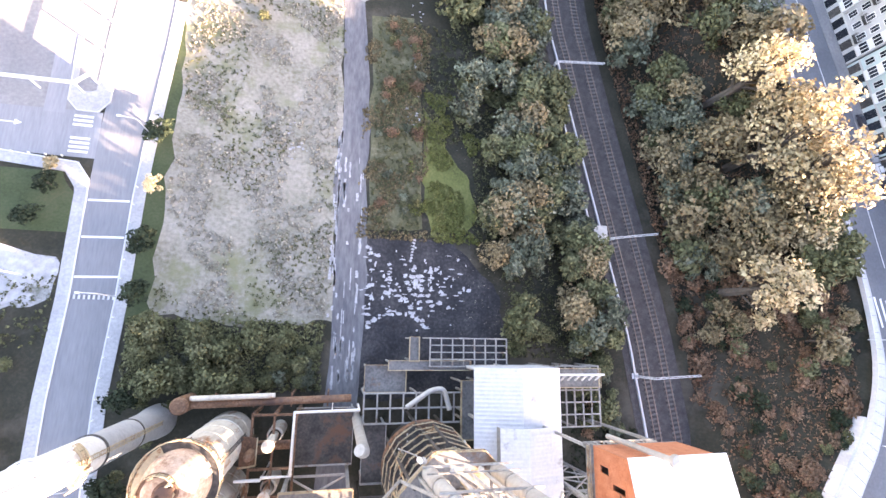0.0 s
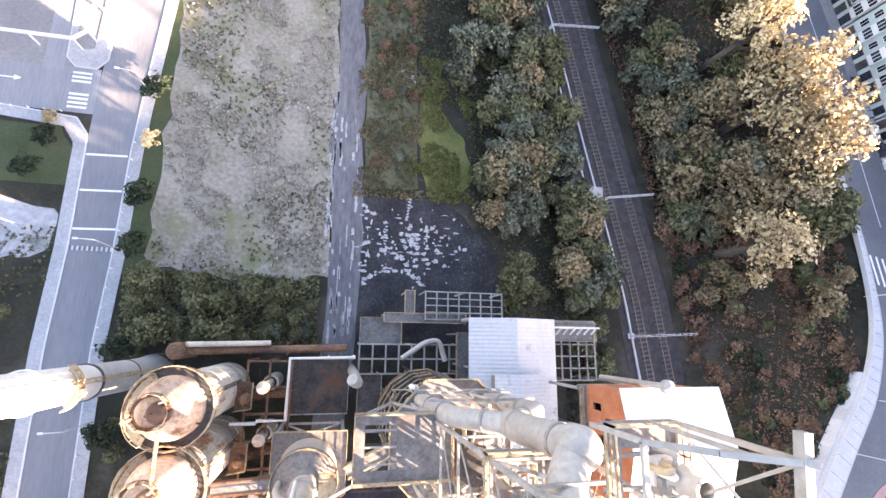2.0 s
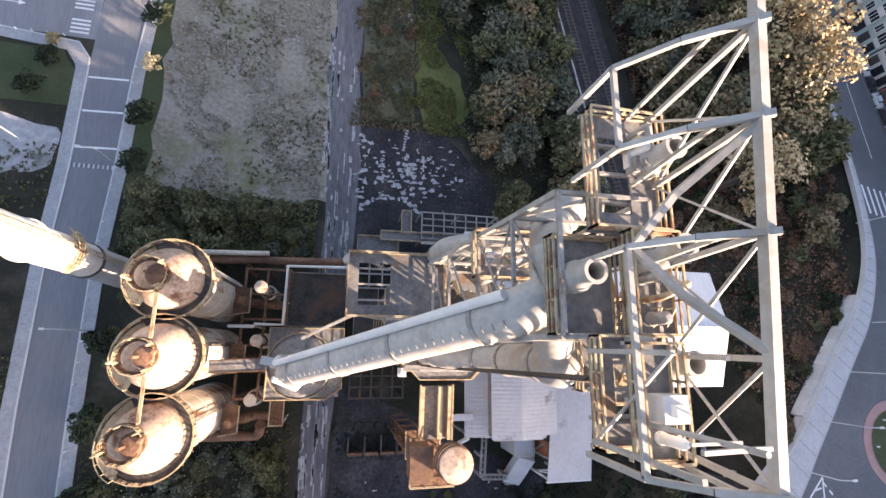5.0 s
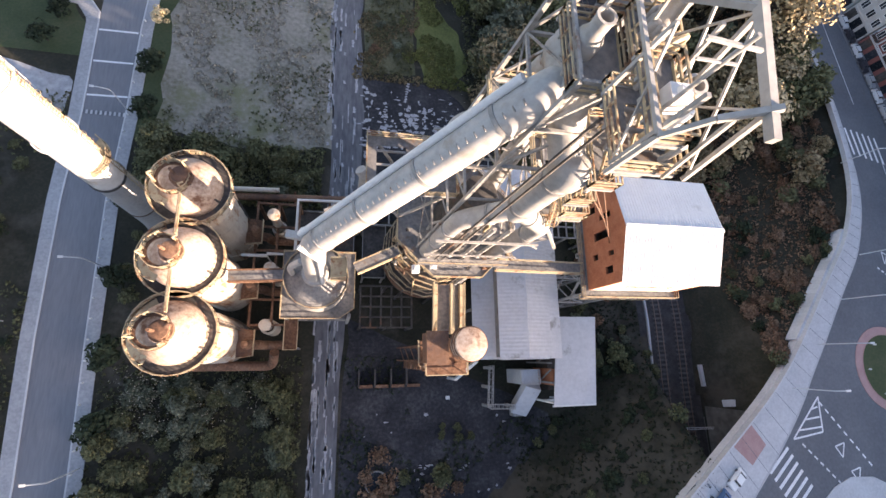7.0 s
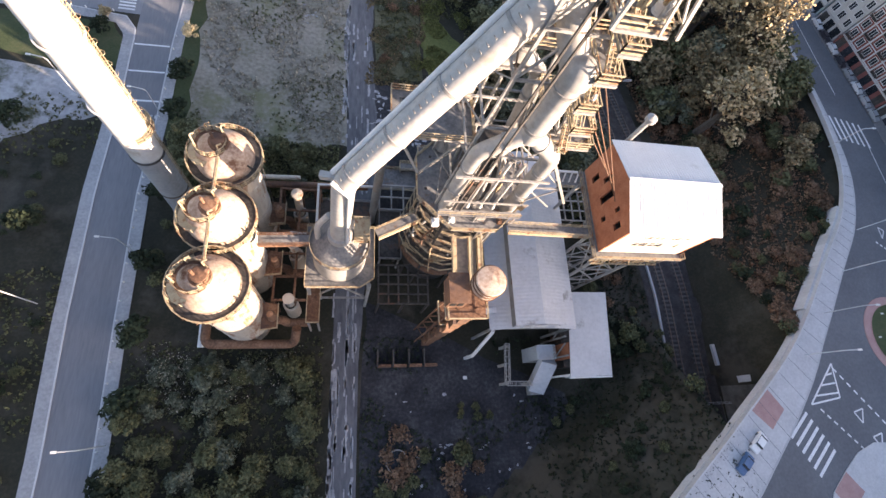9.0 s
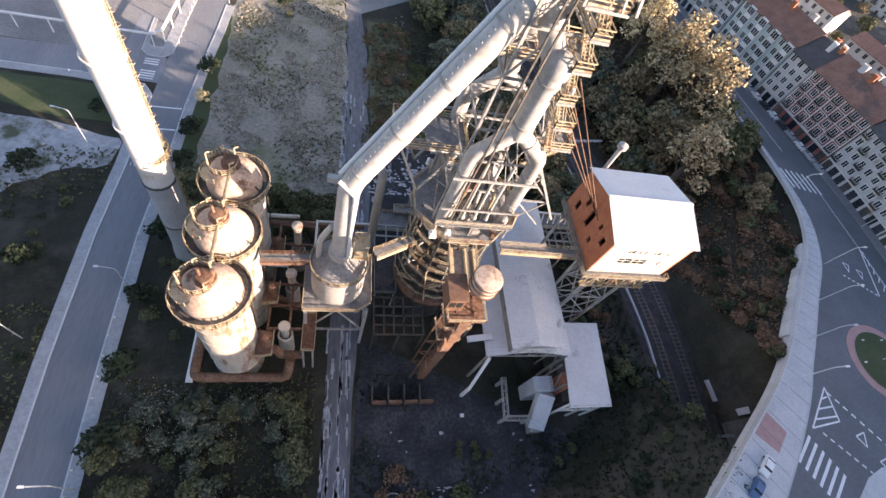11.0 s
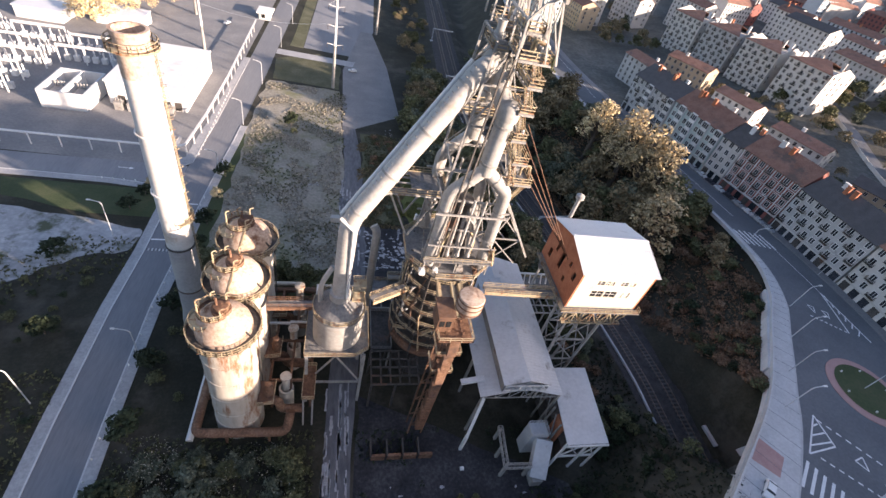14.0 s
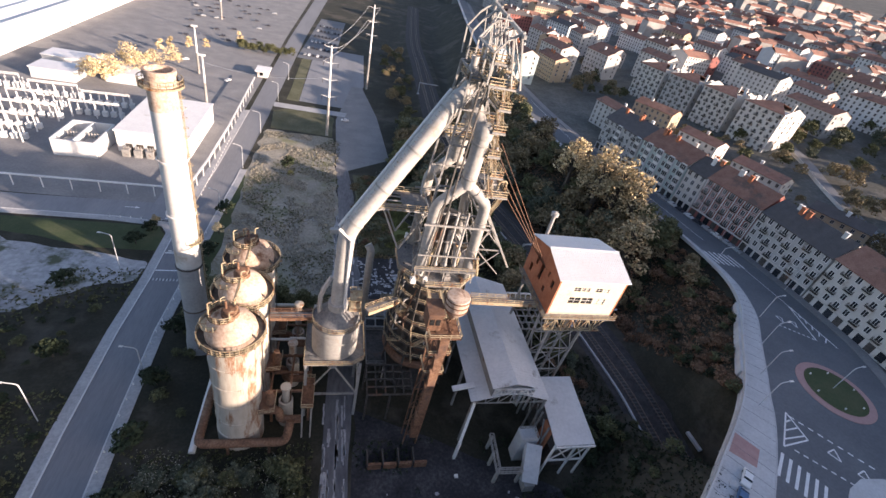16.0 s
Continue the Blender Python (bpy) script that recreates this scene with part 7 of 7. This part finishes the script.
def car_thing(paint, label, group):
    c = thing("car", label, "car", (0, 0, 0), group)
    pr = [(-2.1, 0.35), (-2.15, 0.75), (-1.9, 0.95), (-1.1, 1.0), (-0.6, 1.42), (1.0, 1.46), (1.75, 1.0), (2.1, 0.9), (2.15, 0.4)]
    n = len(pr)
    vs = [(x, -0.85 * (0.86 if z > 1.1 else 1), z) for x, z in pr] + [(x, 0.85 * (0.86 if z > 1.1 else 1), z) for x, z in pr]
    G().add(vs, [tuple(range(n)), tuple(range(2 * n - 1, n - 1, -1))] + [(i, n + i, n + (i + 1) % n, (i + 1) % n) for i in range(n)]).out("body", paint, c)
    G().box(-0.95, -0.76, 1.0, 1.35, 0.76, 1.4).out("glazing", M_GLASS, c)
    for x in (-1.35, 1.35):
        for y in (-0.82, 0.82):
            w = G().tube([(x, y - 0.1, 0.32), (x, y + 0.1, 0.32)], 0.32, 12).out("wheel", M_TAR, c)
    return c


CARP = [mat("white car paint", (0.6, 0.6, 0.6), (0.7, 0.7, 0.7), rough=0.4, bump=0), mat("dark car paint", (0.03, 0.03, 0.04), (0.05, 0.05, 0.06), rough=0.4, bump=0), mat("blue car paint", (0.05, 0.1, 0.2), (0.07, 0.14, 0.26), rough=0.4, bump=0), mat("silver car paint", (0.3, 0.31, 0.32), (0.36, 0.37, 0.38), rough=0.4, bump=0)]
CARS = [car_thing(CARP[0], "white car parked on the asphalt", "parked cars"), car_thing(CARP[1], "dark car parked on the asphalt", "parked cars"), car_thing(CARP[2], "blue car parked by the kerb", "parked cars"), car_thing(CARP[3], "silver car parked on the asphalt", "parked cars")]
used = set()


def park(i, x, y, z, a):
    if i in used:
        copy_thing(CARS[i], pose(x, y, z, 0, 0, a))
    else:
        used.add(i)
        CARS[i].matrix_basis = pose(x, y, z, 0, 0, a)


park(0, 79.8, -68.2, STREET + 0.02, 40)
park(2, 75.6, -71.6, STREET + 0.02, 40)
park(0, -66, 186, 0.03, 60)
park(0, -96, 214, 0.03, 20)
park(0, 2.0, 148, 0.06, 5)
park(3, 104, 196, STREET + 0.02, 80)
park(0, 106, 186, STREET + 0.02, 82)
rng = random.Random(5)
for k in range(11):
    p = Vector((147.6, 14)).lerp(Vector((137, 60)), k / 10)
    park(rng.choice((0, 1, 3, 3)), p.x, p.y, STREET + 0.02, 103)
patch("car_park", [(-34, 262), (-8, 262), (0, 420), (-24, 420)], M_TAR, 0.06, "dark asphalt car park", "car park")
for r_ in range(6):
    for k in range(7):
        park(rng.choice((1, 1, 1, 3, 0)), -29 + k * 3.1 + r_ * 1.2, 272 + r_ * 22, 0.07, 88)
for k in range(40):
    park(rng.choice((1, 1, 3)), rng.uniform(-140, -62), rng.uniform(262, 420), 0.03, rng.choice((0, 10)))


# ---- trees, bushes and grass ----
def leaf_cloud(rs, centers, radii, per, size, squash=0.8):
    """Quads scattered through clumps: vertices and faces for one mesh."""
    cs = np.repeat(np.asarray(centers, float), per, 0)
    rr = np.repeat(np.asarray(radii, float), per)
    d = rs.normal(size=cs.shape)
    d /= np.linalg.norm(d, axis=1)[:, None]
    k = rs.uniform(0.55, 1.0, len(cs)) ** 0.6
    off = d * (rr * k)[:, None]
    off[:, 2] *= squash
    p = cs + off
    nrm = d + rs.normal(scale=0.7, size=d.shape)
    nrm[:, 2] += 0.4
    nrm /= np.linalg.norm(nrm, axis=1)[:, None]
    t = np.cross(nrm, rs.normal(size=d.shape))
    t /= np.linalg.norm(t, axis=1)[:, None] + 1e-9
    b = np.cross(nrm, t)
    s = (size * rs.uniform(0.55, 1.25, len(cs)))[:, None]
    v = np.stack((p - t * s - b * s * 0.2, p + b * s * 0.55, p + t * s - b * s * 0.1, p - b * s * 0.6), 1).reshape(-1, 3)
    return v


def cloud_mesh(name, v, material):
    me = bpy.data.meshes.new(name)
    n = len(v) // 4
    me.vertices.add(len(v))
    me.vertices.foreach_set("co", v.astype(np.float32).ravel())
    me.loops.add(len(v))
    me.loops.foreach_set("vertex_index", np.arange(len(v), dtype=np.int32))
    me.polygons.add(n)
    me.polygons.foreach_set("loop_start", np.arange(0, len(v), 4, dtype=np.int32))
    me.materials.append(material)
    me.update(calc_edges=True)
    return me


def tree(name, label, h, r, material, seed, dens=1.0, leaf=0.42, group="", bare=0.0):
    """A tapered trunk with limbs, and a crown of leaf clumps at the limbs' ends."""
    rs, rd = np.random.RandomState(seed), random.Random(seed)
    t = thing(name, label, "tree" if h > 4 else "bush", (0, 0, 0), group)
    g = G().tube([(0, 0, -0.6), (0.05 * h * 0.2, 0, h * 0.35), (0.1, 0.1, h * 0.78)], [0.035 * h, 0.024 * h, 0.008 * h], 6)
    cs, rr = [], []
    n = 14 + int(h * 1.1)
    for k in range(n):
        a, f = rd.uniform(0, 6.283), rd.random()
        z = h * (0.36 + 0.5 * f)
        reach = r * (0.95 - 0.55 * f) * rd.uniform(0.45, 1.0)
        e = (math.cos(a) * reach, math.sin(a) * reach, z + h * 0.10 * rd.random())
        g.tube([(0.05, 0.05, z * 0.72), (e[0] * 0.55, e[1] * 0.55, (z * 0.72 + e[2]) / 2 + 0.03 * h), e], [0.009 * h, 0.006 * h, 0.003 * h], 3)
        cs.append(e)
        rr.append(r * rd.uniform(0.24, 0.42))
    cs.append((0, 0, h * 0.9))
    rr.append(r * 0.36)
    g.out("trunk", M_BARK, t)
    per = int(dens * 40)
    me = cloud_mesh("crown", leaf_cloud(rs, cs, rr, per, leaf * 1.2), material)
    ob = new("crown", me)
    ob.parent = t
    return t


KINDS = {
    "olive": [tree("tree", "olive green broadleaf tree with an uneven crown", 9.5, 4.3, M_LEAF, s, group="wood") for s in (1, 2)],
    "blue": [tree("tree", "bluish green broadleaf tree with an uneven crown", 9.0, 4.2, M_LEAFB, s, group="wood") for s in (3, 4)],
    "brown": [tree("tree", "brown-olive autumn tree with a thinning crown", 11.0, 5.0, M_LEAFO, s, 0.8, group="wood") for s in (5, 6)],
    "yellow": [tree("tree", "tall tree with bright yellow autumn leaves", 15.0, 6.0, M_LEAFY, s, 0.9, 0.36, group="yellow trees") for s in (7, 8)],
    "crest": [tree("tree", "very tall tree with pale yellow autumn leaves", 24.0, 5.4, M_LEAFY, s, 1.0, 0.34, group="yellow trees") for s in (27, 28)],
    "dark": [tree("roadside_tree", "small dark round-crowned roadside tree", 4.4, 2.3, M_LEAFD, s, 0.7, 0.28, group="roadside trees") for s in (9, 10)],
    "gold": [tree("roadside_tree", "small roadside tree in yellow leaf", 4.4, 2.0, M_LEAFY, 12, 0.6, 0.26, group="roadside trees")],
    "bush": [tree("bush", "low olive green bush", 3.6, 2.6, M_LEAF, s, 0.6, 0.3, group="bushes") for s in (13, 14)],
    "bushb": [tree("bush", "low bluish green bush", 3.4, 2.5, M_LEAFB, s, 0.6, 0.3, group="bushes") for s in (15, 16)],
    "bushd": [tree("bush", "low dark evergreen bush", 3.4, 2.6, M_LEAFD, s, 0.6, 0.3, group="bushes") for s in (25, 26)],
    "bracken": [tree("bush", "red-brown bramble and bracken thicket", 3.0, 2.8, M_FERN, s, 0.6, 0.3, group="thicket") for s in (17, 18)],
    "poplar": [tree("tree", "slim yellow poplar tree beside the yard", 12.0, 2.2, M_LEAFY, 19, 0.6, 0.34, group="poplars")],
}
taken, spare, number = set(), {}, {}
vr = random.Random(21)


def plant(kind, x, y, s=1.0, z=None, tall=1.0):
    """Sets out a tree or bush; past 290 of a name, its crown joins one sheet of woodland."""
    src = vr.choice(KINDS[kind])
    z = land_at(x, y) if z is None else z
    m = pose(x, y, z, 0, 0, vr.uniform(0, 360)) @ Matrix.Diagonal((s * 1.25, s * 1.25, s * tall * vr.uniform(0.9, 1.08), 1))
    name = src.name.split(".")[0]
    number[name] = number.get(name, 0) + 1
    if src.name not in taken:
        taken.add(src.name)
        src.matrix_basis = m
    elif number[name] < 290:
        copy_thing(src, m).matrix_basis = m
    else:
        me = next(c for c in src.children if c.name.startswith("crown")).data
        co = np.empty(len(me.vertices) * 3, np.float32)
        me.vertices.foreach_get("co", co)
        mm = np.array(m)
        spare.setdefault(me.materials[0].name, []).append(co.reshape(-1, 3) @ mm[:3, :3].T + mm[:3, 3])


def rail_x(y):
    return float(np.interp(y, RAIL_XY[:, 1], RAIL_XY[:, 0]))


def edge_x(y):
    return float(np.interp(y, EDGE_XY[:, 1], EDGE_XY[:, 0]))


for x, y, top in ((108.5, 41, 43), (104, 48, 42), (112, 35, 41), (101.5, 14, 36), (106, 55, 42), (99, 66, 39)):
    plant("crest", x, y, (top - land_at(x, y)) / 24)
plant("brown", 118.5, 1.5, 0.8)
# roadside trees
for y in (44.5, 20, 9, -12, -28, -42.5, -56, -70):
    plant("dark", -38.6, y, vr.uniform(1.1, 1.35), 0.0)
plant("gold", -38.4, 32.4, 0.9, 0.0)
for x, y in ((-60, 24), (-58, 31), (-62, -20), (-66, -34), (-70, 4), (-60, -52), (-74, -46)):
    plant("dark", x, y, vr.uniform(0.9, 1.25), 0.0)
plant("gold", -58, 35, 0.8, 0.0)
plant("dark", -21.7, 84, 1.3, 0.0)
plant("bush", -20, 78, 0.6, 0.0)
# wood between the lane and the railway
for k in range(180):
    y = vr.uniform(-2, 150)
    x1 = rail_x(y) - 12.0
    x0 = float(np.interp(y, (-10, 12, 26, 40, 60, 90, 150), (44, 43, 37, 36.5, 30, 26, 34)))
    if x1 - x0 < 1:
        continue
    x = vr.uniform(x0, x1)
    plant(vr.choice(("olive", "blue", "olive", "blue", "brown", "bush")), x, y, vr.uniform(0.7, 1.1))
for k in range(55):
    y = vr.uniform(-45, 12)
    x = vr.uniform(60, rail_x(y) - 12)
    plant(vr.choice(("olive", "bush", "bush", "bushb", "bracken")), x, y, vr.uniform(0.45, 0.75))
for k in range(30):
    plant(vr.choice(("bush", "bushb", "bracken")), vr.uniform(9, 20), vr.uniform(28, 86), vr.uniform(0.25, 0.6))
# slope up to the street
for k in range(215):
    y = vr.uniform(2, 190)
    x0, x1 = rail_x(y) + 13, edge_x(y) - 2.0
    if x1 < x0:
        continue
    f = vr.random()
    x = x0 + (x1 - x0) * f
    near = y < 20
    kind = vr.choice(("brown", "brown", "olive", "blue")) if not near else vr.choice(("brown", "bush", "bracken", "bracken"))
    if f > 0.6 and 24 < y < 80:
        kind = vr.choice(("brown", "brown", "olive", "yellow"))
    plant(kind, x, y, vr.uniform(0.8, 1.25) * (0.6 if near else 0.85 if kind == "yellow" else 1))
for k in range(130):
    y = vr.uniform(-52, 22)
    x0, x1 = rail_x(y) + 10.5, edge_x(y) - 1.5
    if x1 < x0:
        continue
    x = vr.uniform(x0, x1)
    plant(vr.choice(("bracken", "bracken", "bracken", "bush", "bushd")), x, y, vr.uniform(0.5, 1.2 if y > -15 else 0.8))
# strip north of the stoves, and scrub to the south
for k in range(60):
    plant(vr.choice(("olive", "bush", "bushb", "bush")), vr.uniform(-38, -2), vr.uniform(-9.5, 2.5), vr.uniform(0.4, 0.75), 0.0)
for k in range(130):
    plant(vr.choice(("olive", "blue", "olive", "bush")), vr.uniform(-37 + vr.uniform(-2, 2), -4), vr.uniform(-98, -49), vr.uniform(0.32, 0.62), 0.0)
for k in range(26):
    plant("bushb", vr.uniform(-35, -8), vr.uniform(-53, -47.5), vr.uniform(0.4, 0.7), 0.0)
for k in range(40):
    plant(vr.choice(("bush", "bush", "bracken")), vr.uniform(7, 30), vr.uniform(-96, -64), vr.uniform(0.5, 0.95), 0.0)
for k in range(14):
    plant("bush", vr.uniform(-39.5, -27), vr.uniform(-46, -12), vr.uniform(0.35, 0.7), 0.0) if k % 2 else plant("bush", vr.uniform(24, 34), vr.uniform(-62, -55), vr.uniform(0.2, 0.4), 0.0)
for k in range(80):
    y = vr.uniform(-105, -44)
    x = vr.uniform(46 if y < -58 else 60, 79)
    e = float(side_of(EDGE_XY, np.array([x]), np.array([y]))[0])
    if e < -4:
        plant(vr.choice(("bushd", "bushd", "bush")), x, y, vr.uniform(0.4, 0.8))
for k in range(70):
    plant(vr.choice(("bushd", "bush")), vr.uniform(-100, -56), vr.uniform(-75, 2), vr.uniform(0.25, 0.6), 0.0)
# far greenery
for x, y in ((-117, 150), (-112, 160), (-108, 172), (-104, 184), (-120, 168), (-114, 182), (-98, 196), (-124, 158)):
    plant("yellow", x, y, vr.uniform(0.7, 0.95), 0.0)
for x, y in ((-106, 222), (-97, 229), (-89, 236), (-73, 262), (-110, 216)):
    plant("poplar", x, y, vr.uniform(0.8, 1.1), 0.0)
for k in range(14):
    plant("olive", -72 + k * 2.6 + vr.uniform(-1, 1), 258 + vr.uniform(-3, 3), vr.uniform(0.5, 0.8), 0.0)
for k in range(50):
    x, y = vr.uniform(255, 360), vr.uniform(40, 150)
    plant(vr.choice(("olive", "brown", "blue")), x, y, vr.uniform(0.7, 1.1))
for k in range(26):
    x, y = vr.uniform(160, 200), vr.uniform(190, 290)
    plant(vr.choice(("olive", "brown")), x, y, vr.uniform(0.6, 0.9))
for k in range(40):
    x, y = vr.uniform(30, 50), vr.uniform(150, 330)
    plant(vr.choice(("olive", "brown", "bush")), x, y, vr.uniform(0.4, 0.8), 0.0)

for k in range(110):
    plant(vr.choice(("olive", "brown", "bush", "brown")), vr.uniform(168, 258), vr.uniform(-40, 130), vr.uniform(0.4, 0.95))
for name, parts_ in spare.items():
    ob = new("woodland", cloud_mesh("woodland", np.concatenate(parts_), bpy.data.materials[name]))
    tagged(ob, f"massed crowns of {name} in the woods", "woodland", kind="stuff")

# straw tufts over the field, weeds and rubble
rs = np.random.RandomState(3)


def scatter(name, label, cat, n, x0, x1, y0, y1, material, size, h, keep=None, z=0.0):
    c = np.stack((rs.uniform(x0, x1, n), rs.uniform(y0, y1, n), np.full(n, z)), 1)
    if keep is not None:
        c = c[keep(c[:, 0], c[:, 1])]
    c[:, 2] = land(c[:, 0], c[:, 1]) + h
    v = leaf_cloud(rs, c, np.full(len(c), h * 1.6), 5, size, 0.6)
    ob = new(name, cloud_mesh(name, v, material))
    return tagged(ob, label, cat, kind="stuff")


def patchy(scale, level):
    def keep(x, y):
        return np.array([noise.noise((a * scale, b * scale, 0.5)) > level for a, b in zip(x, y)])
    return keep


scatter("straw_tufts", "bleached straw tufts across the field", "grass", 7000, -36, -1, 5, 122, M_STRAW, 0.3, 0.22, patchy(0.12, -0.05))
scatter("weeds", "low green weeds in the dry field", "weeds", 4000, -36, 0, 4, 122, M_LEAF, 0.26, 0.2, patchy(0.07, 0.12))
scatter("weeds", "low dark weeds on the ash ground", "weeds", 5000, 5, 60, -100, -44, M_LEAFD, 0.26, 0.25, patchy(0.1, 0.0))
scatter("weeds", "olive weeds under the trees", "weeds", 9000, 8, 62, -4, 130, M_LEAF, 0.32, 0.3, lambda x, y: ~((x < 42) & (y < 25)) & ~((x < 31) & (y > 84)) & (x < np.interp(y, RAIL_XY[:, 1], RAIL_XY[:, 0]) - 11) & ~((x > 20) & (x < 34) & (y > 26) & (y < 50)))
scatter("undergrowth", "brown undergrowth on the slope", "undergrowth", 16000, 68, 128, -52, 150, M_FERN, 0.34, 0.35, lambda x, y: (x > np.interp(y, RAIL_XY[:, 1], RAIL_XY[:, 0]) + 10.5) & (x < np.interp(y, EDGE_XY[:, 1], EDGE_XY[:, 0]) - 1.2))
scatter("weeds", "low green weeds south of the stoves", "weeds", 2500, -40, -3, -96, -44, M_LEAF, 0.3, 0.25)
scatter("weeds", "low weeds north of the stoves", "weeds", 2500, -40, -1, -11, 4, M_LEAF, 0.3, 0.25)


def rubble(name, label, spots, material, lo, hi, flat=0.12):
    g = G()
    for x, y in spots:
        a, w, d = vr.uniform(0, 3.14), vr.uniform(lo, hi), vr.uniform(lo, hi) * 0.7
        pts = []
        n = vr.randint(9, 14)
        for k in range(n):
            t = a + 6.283 * k / n
            f = vr.uniform(0.45, 1.15)
            pts.append((x + math.cos(t) * w * f, y + math.sin(t) * d * f))
        g.slab(pts, 0.04, 0.06 + vr.uniform(0.3, 1) * flat)
    return tagged(g.out(name, material), label, "rubble", kind="stuff")


spots = []
for k in range(150):
    x, y = vr.gauss(21, 6.5), vr.gauss(13.5, 3.6)
    spots.append((x, y))
for k in range(30):
    a = radians(20 + 140 * k / 29)
    spots.append((15.5 + 7.5 * math.cos(a) + vr.uniform(-0.4, 0.4), 1.0 + 5.6 * math.sin(a) + vr.uniform(-0.4, 0.4)))
for k in range(26):
    spots.append((vr.uniform(7.5, 10.5), vr.uniform(6, 22)))
rubble("pale_rubble", "pale rubble strewn over the black ash", [(x, y) for x, y in spots if 6 < x < 41 and 0 < y < 23], M_CHALK, 0.12, 0.95, 0.05)
rubble("pale_rubble", "white streaks of spilt lime", [(18.3 + 0.12 * k, 19 + 0.75 * k) for k in range(8)] + [(13.5 + vr.uniform(-0.3, 0.3), 12 + 0.7 * k) for k in range(8)], M_CHALK, 0.35, 0.6, 0.05)
g = G()
for k in range(250):
    north = k < 90
    y0 = vr.uniform(-11, 50) if north else vr.uniform(-120, -38)
    x = (vr.choice((1.6, 3.0, 4.6, 5.8)) if north else vr.choice((-0.9, 0.2, 2.0, 3.4))) + vr.uniform(-0.35, 0.35)
    if north and y0 > 5 and k % 3:
        x = vr.uniform(-0.6, 0.8)
    ln, w = vr.uniform(0.8, 5.5) * (1 if north else 1.3), vr.uniform(0.1, 0.45)
    n = 7
    edge = [(x + w * vr.uniform(0.3, 1.0), y0 + ln * i / n) for i in range(n + 1)] + [(x - w * vr.uniform(0.3, 1.0), y0 + ln * i / n) for i in range(n, -1, -1)]
    g.slab(edge, 0.046, 0.062)
tagged(g.out("pale_crust", M_CRUST), "long pale streaks of worn crust on the lane", "crust", kind="stuff")
rubble("scattered_stones", "pale stones on the dark ground", [(vr.uniform(8, 46), vr.uniform(-90, -56)) for k in range(50)] + [(vr.gauss(23, 2.5), vr.gauss(-67, 1.2)) for k in range(14)] + [(vr.gauss(-10, 2.5), vr.gauss(46, 3.5)) for k in range(26)] + [(vr.uniform(16, 20), vr.uniform(52, 92)) for k in range(40)], M_CHALK, 0.12, 0.6)
scatter("weeds", "low weeds west of the road", "weeds", 5000, -110, -54, -90, 12, M_LEAF, 0.3, 0.22, patchy(0.05, 0.05))
scatter("weeds", "dark weeds east of the annex", "weeds", 4000, 44, 80, -105, -20, M_LEAFD, 0.32, 0.3, lambda x, y: (x < np.interp(y, RAIL_XY[:, 1], RAIL_XY[:, 0]) - 9) & ((x > 59) | (y < -58)))
scatter("pale_blossom", "pale seed heads over the scrub", "weeds", 420, -35, -5, -56, -47, M_STRAW, 0.16, 2.2, patchy(0.2, 0.0))
scatter("pale_blossom", "pale seed heads in the wood", "weeds", 500, 30, 60, 0, 60, M_STRAW, 0.14, 4.0, patchy(0.2, 0.18))
scatter("grass_tufts", "yellow-green tufts round the rough grass", "grass", 5200, 17, 38, 24, 64, M_TUFT, 0.34, 0.22, lambda x, y: np.array([noise.noise((a * 0.16, b * 0.16, 2.5)) > -0.1 + 0.05 * abs(a - 27 + (b - 42) * 0.12) for a, b in zip(x, y)]))
scatter("grass_tufts", "brown-green tufts beside the lane", "grass", 5000, 5, 22, 24, 90, M_LEAFO, 0.28, 0.18, patchy(0.14, 0.0))
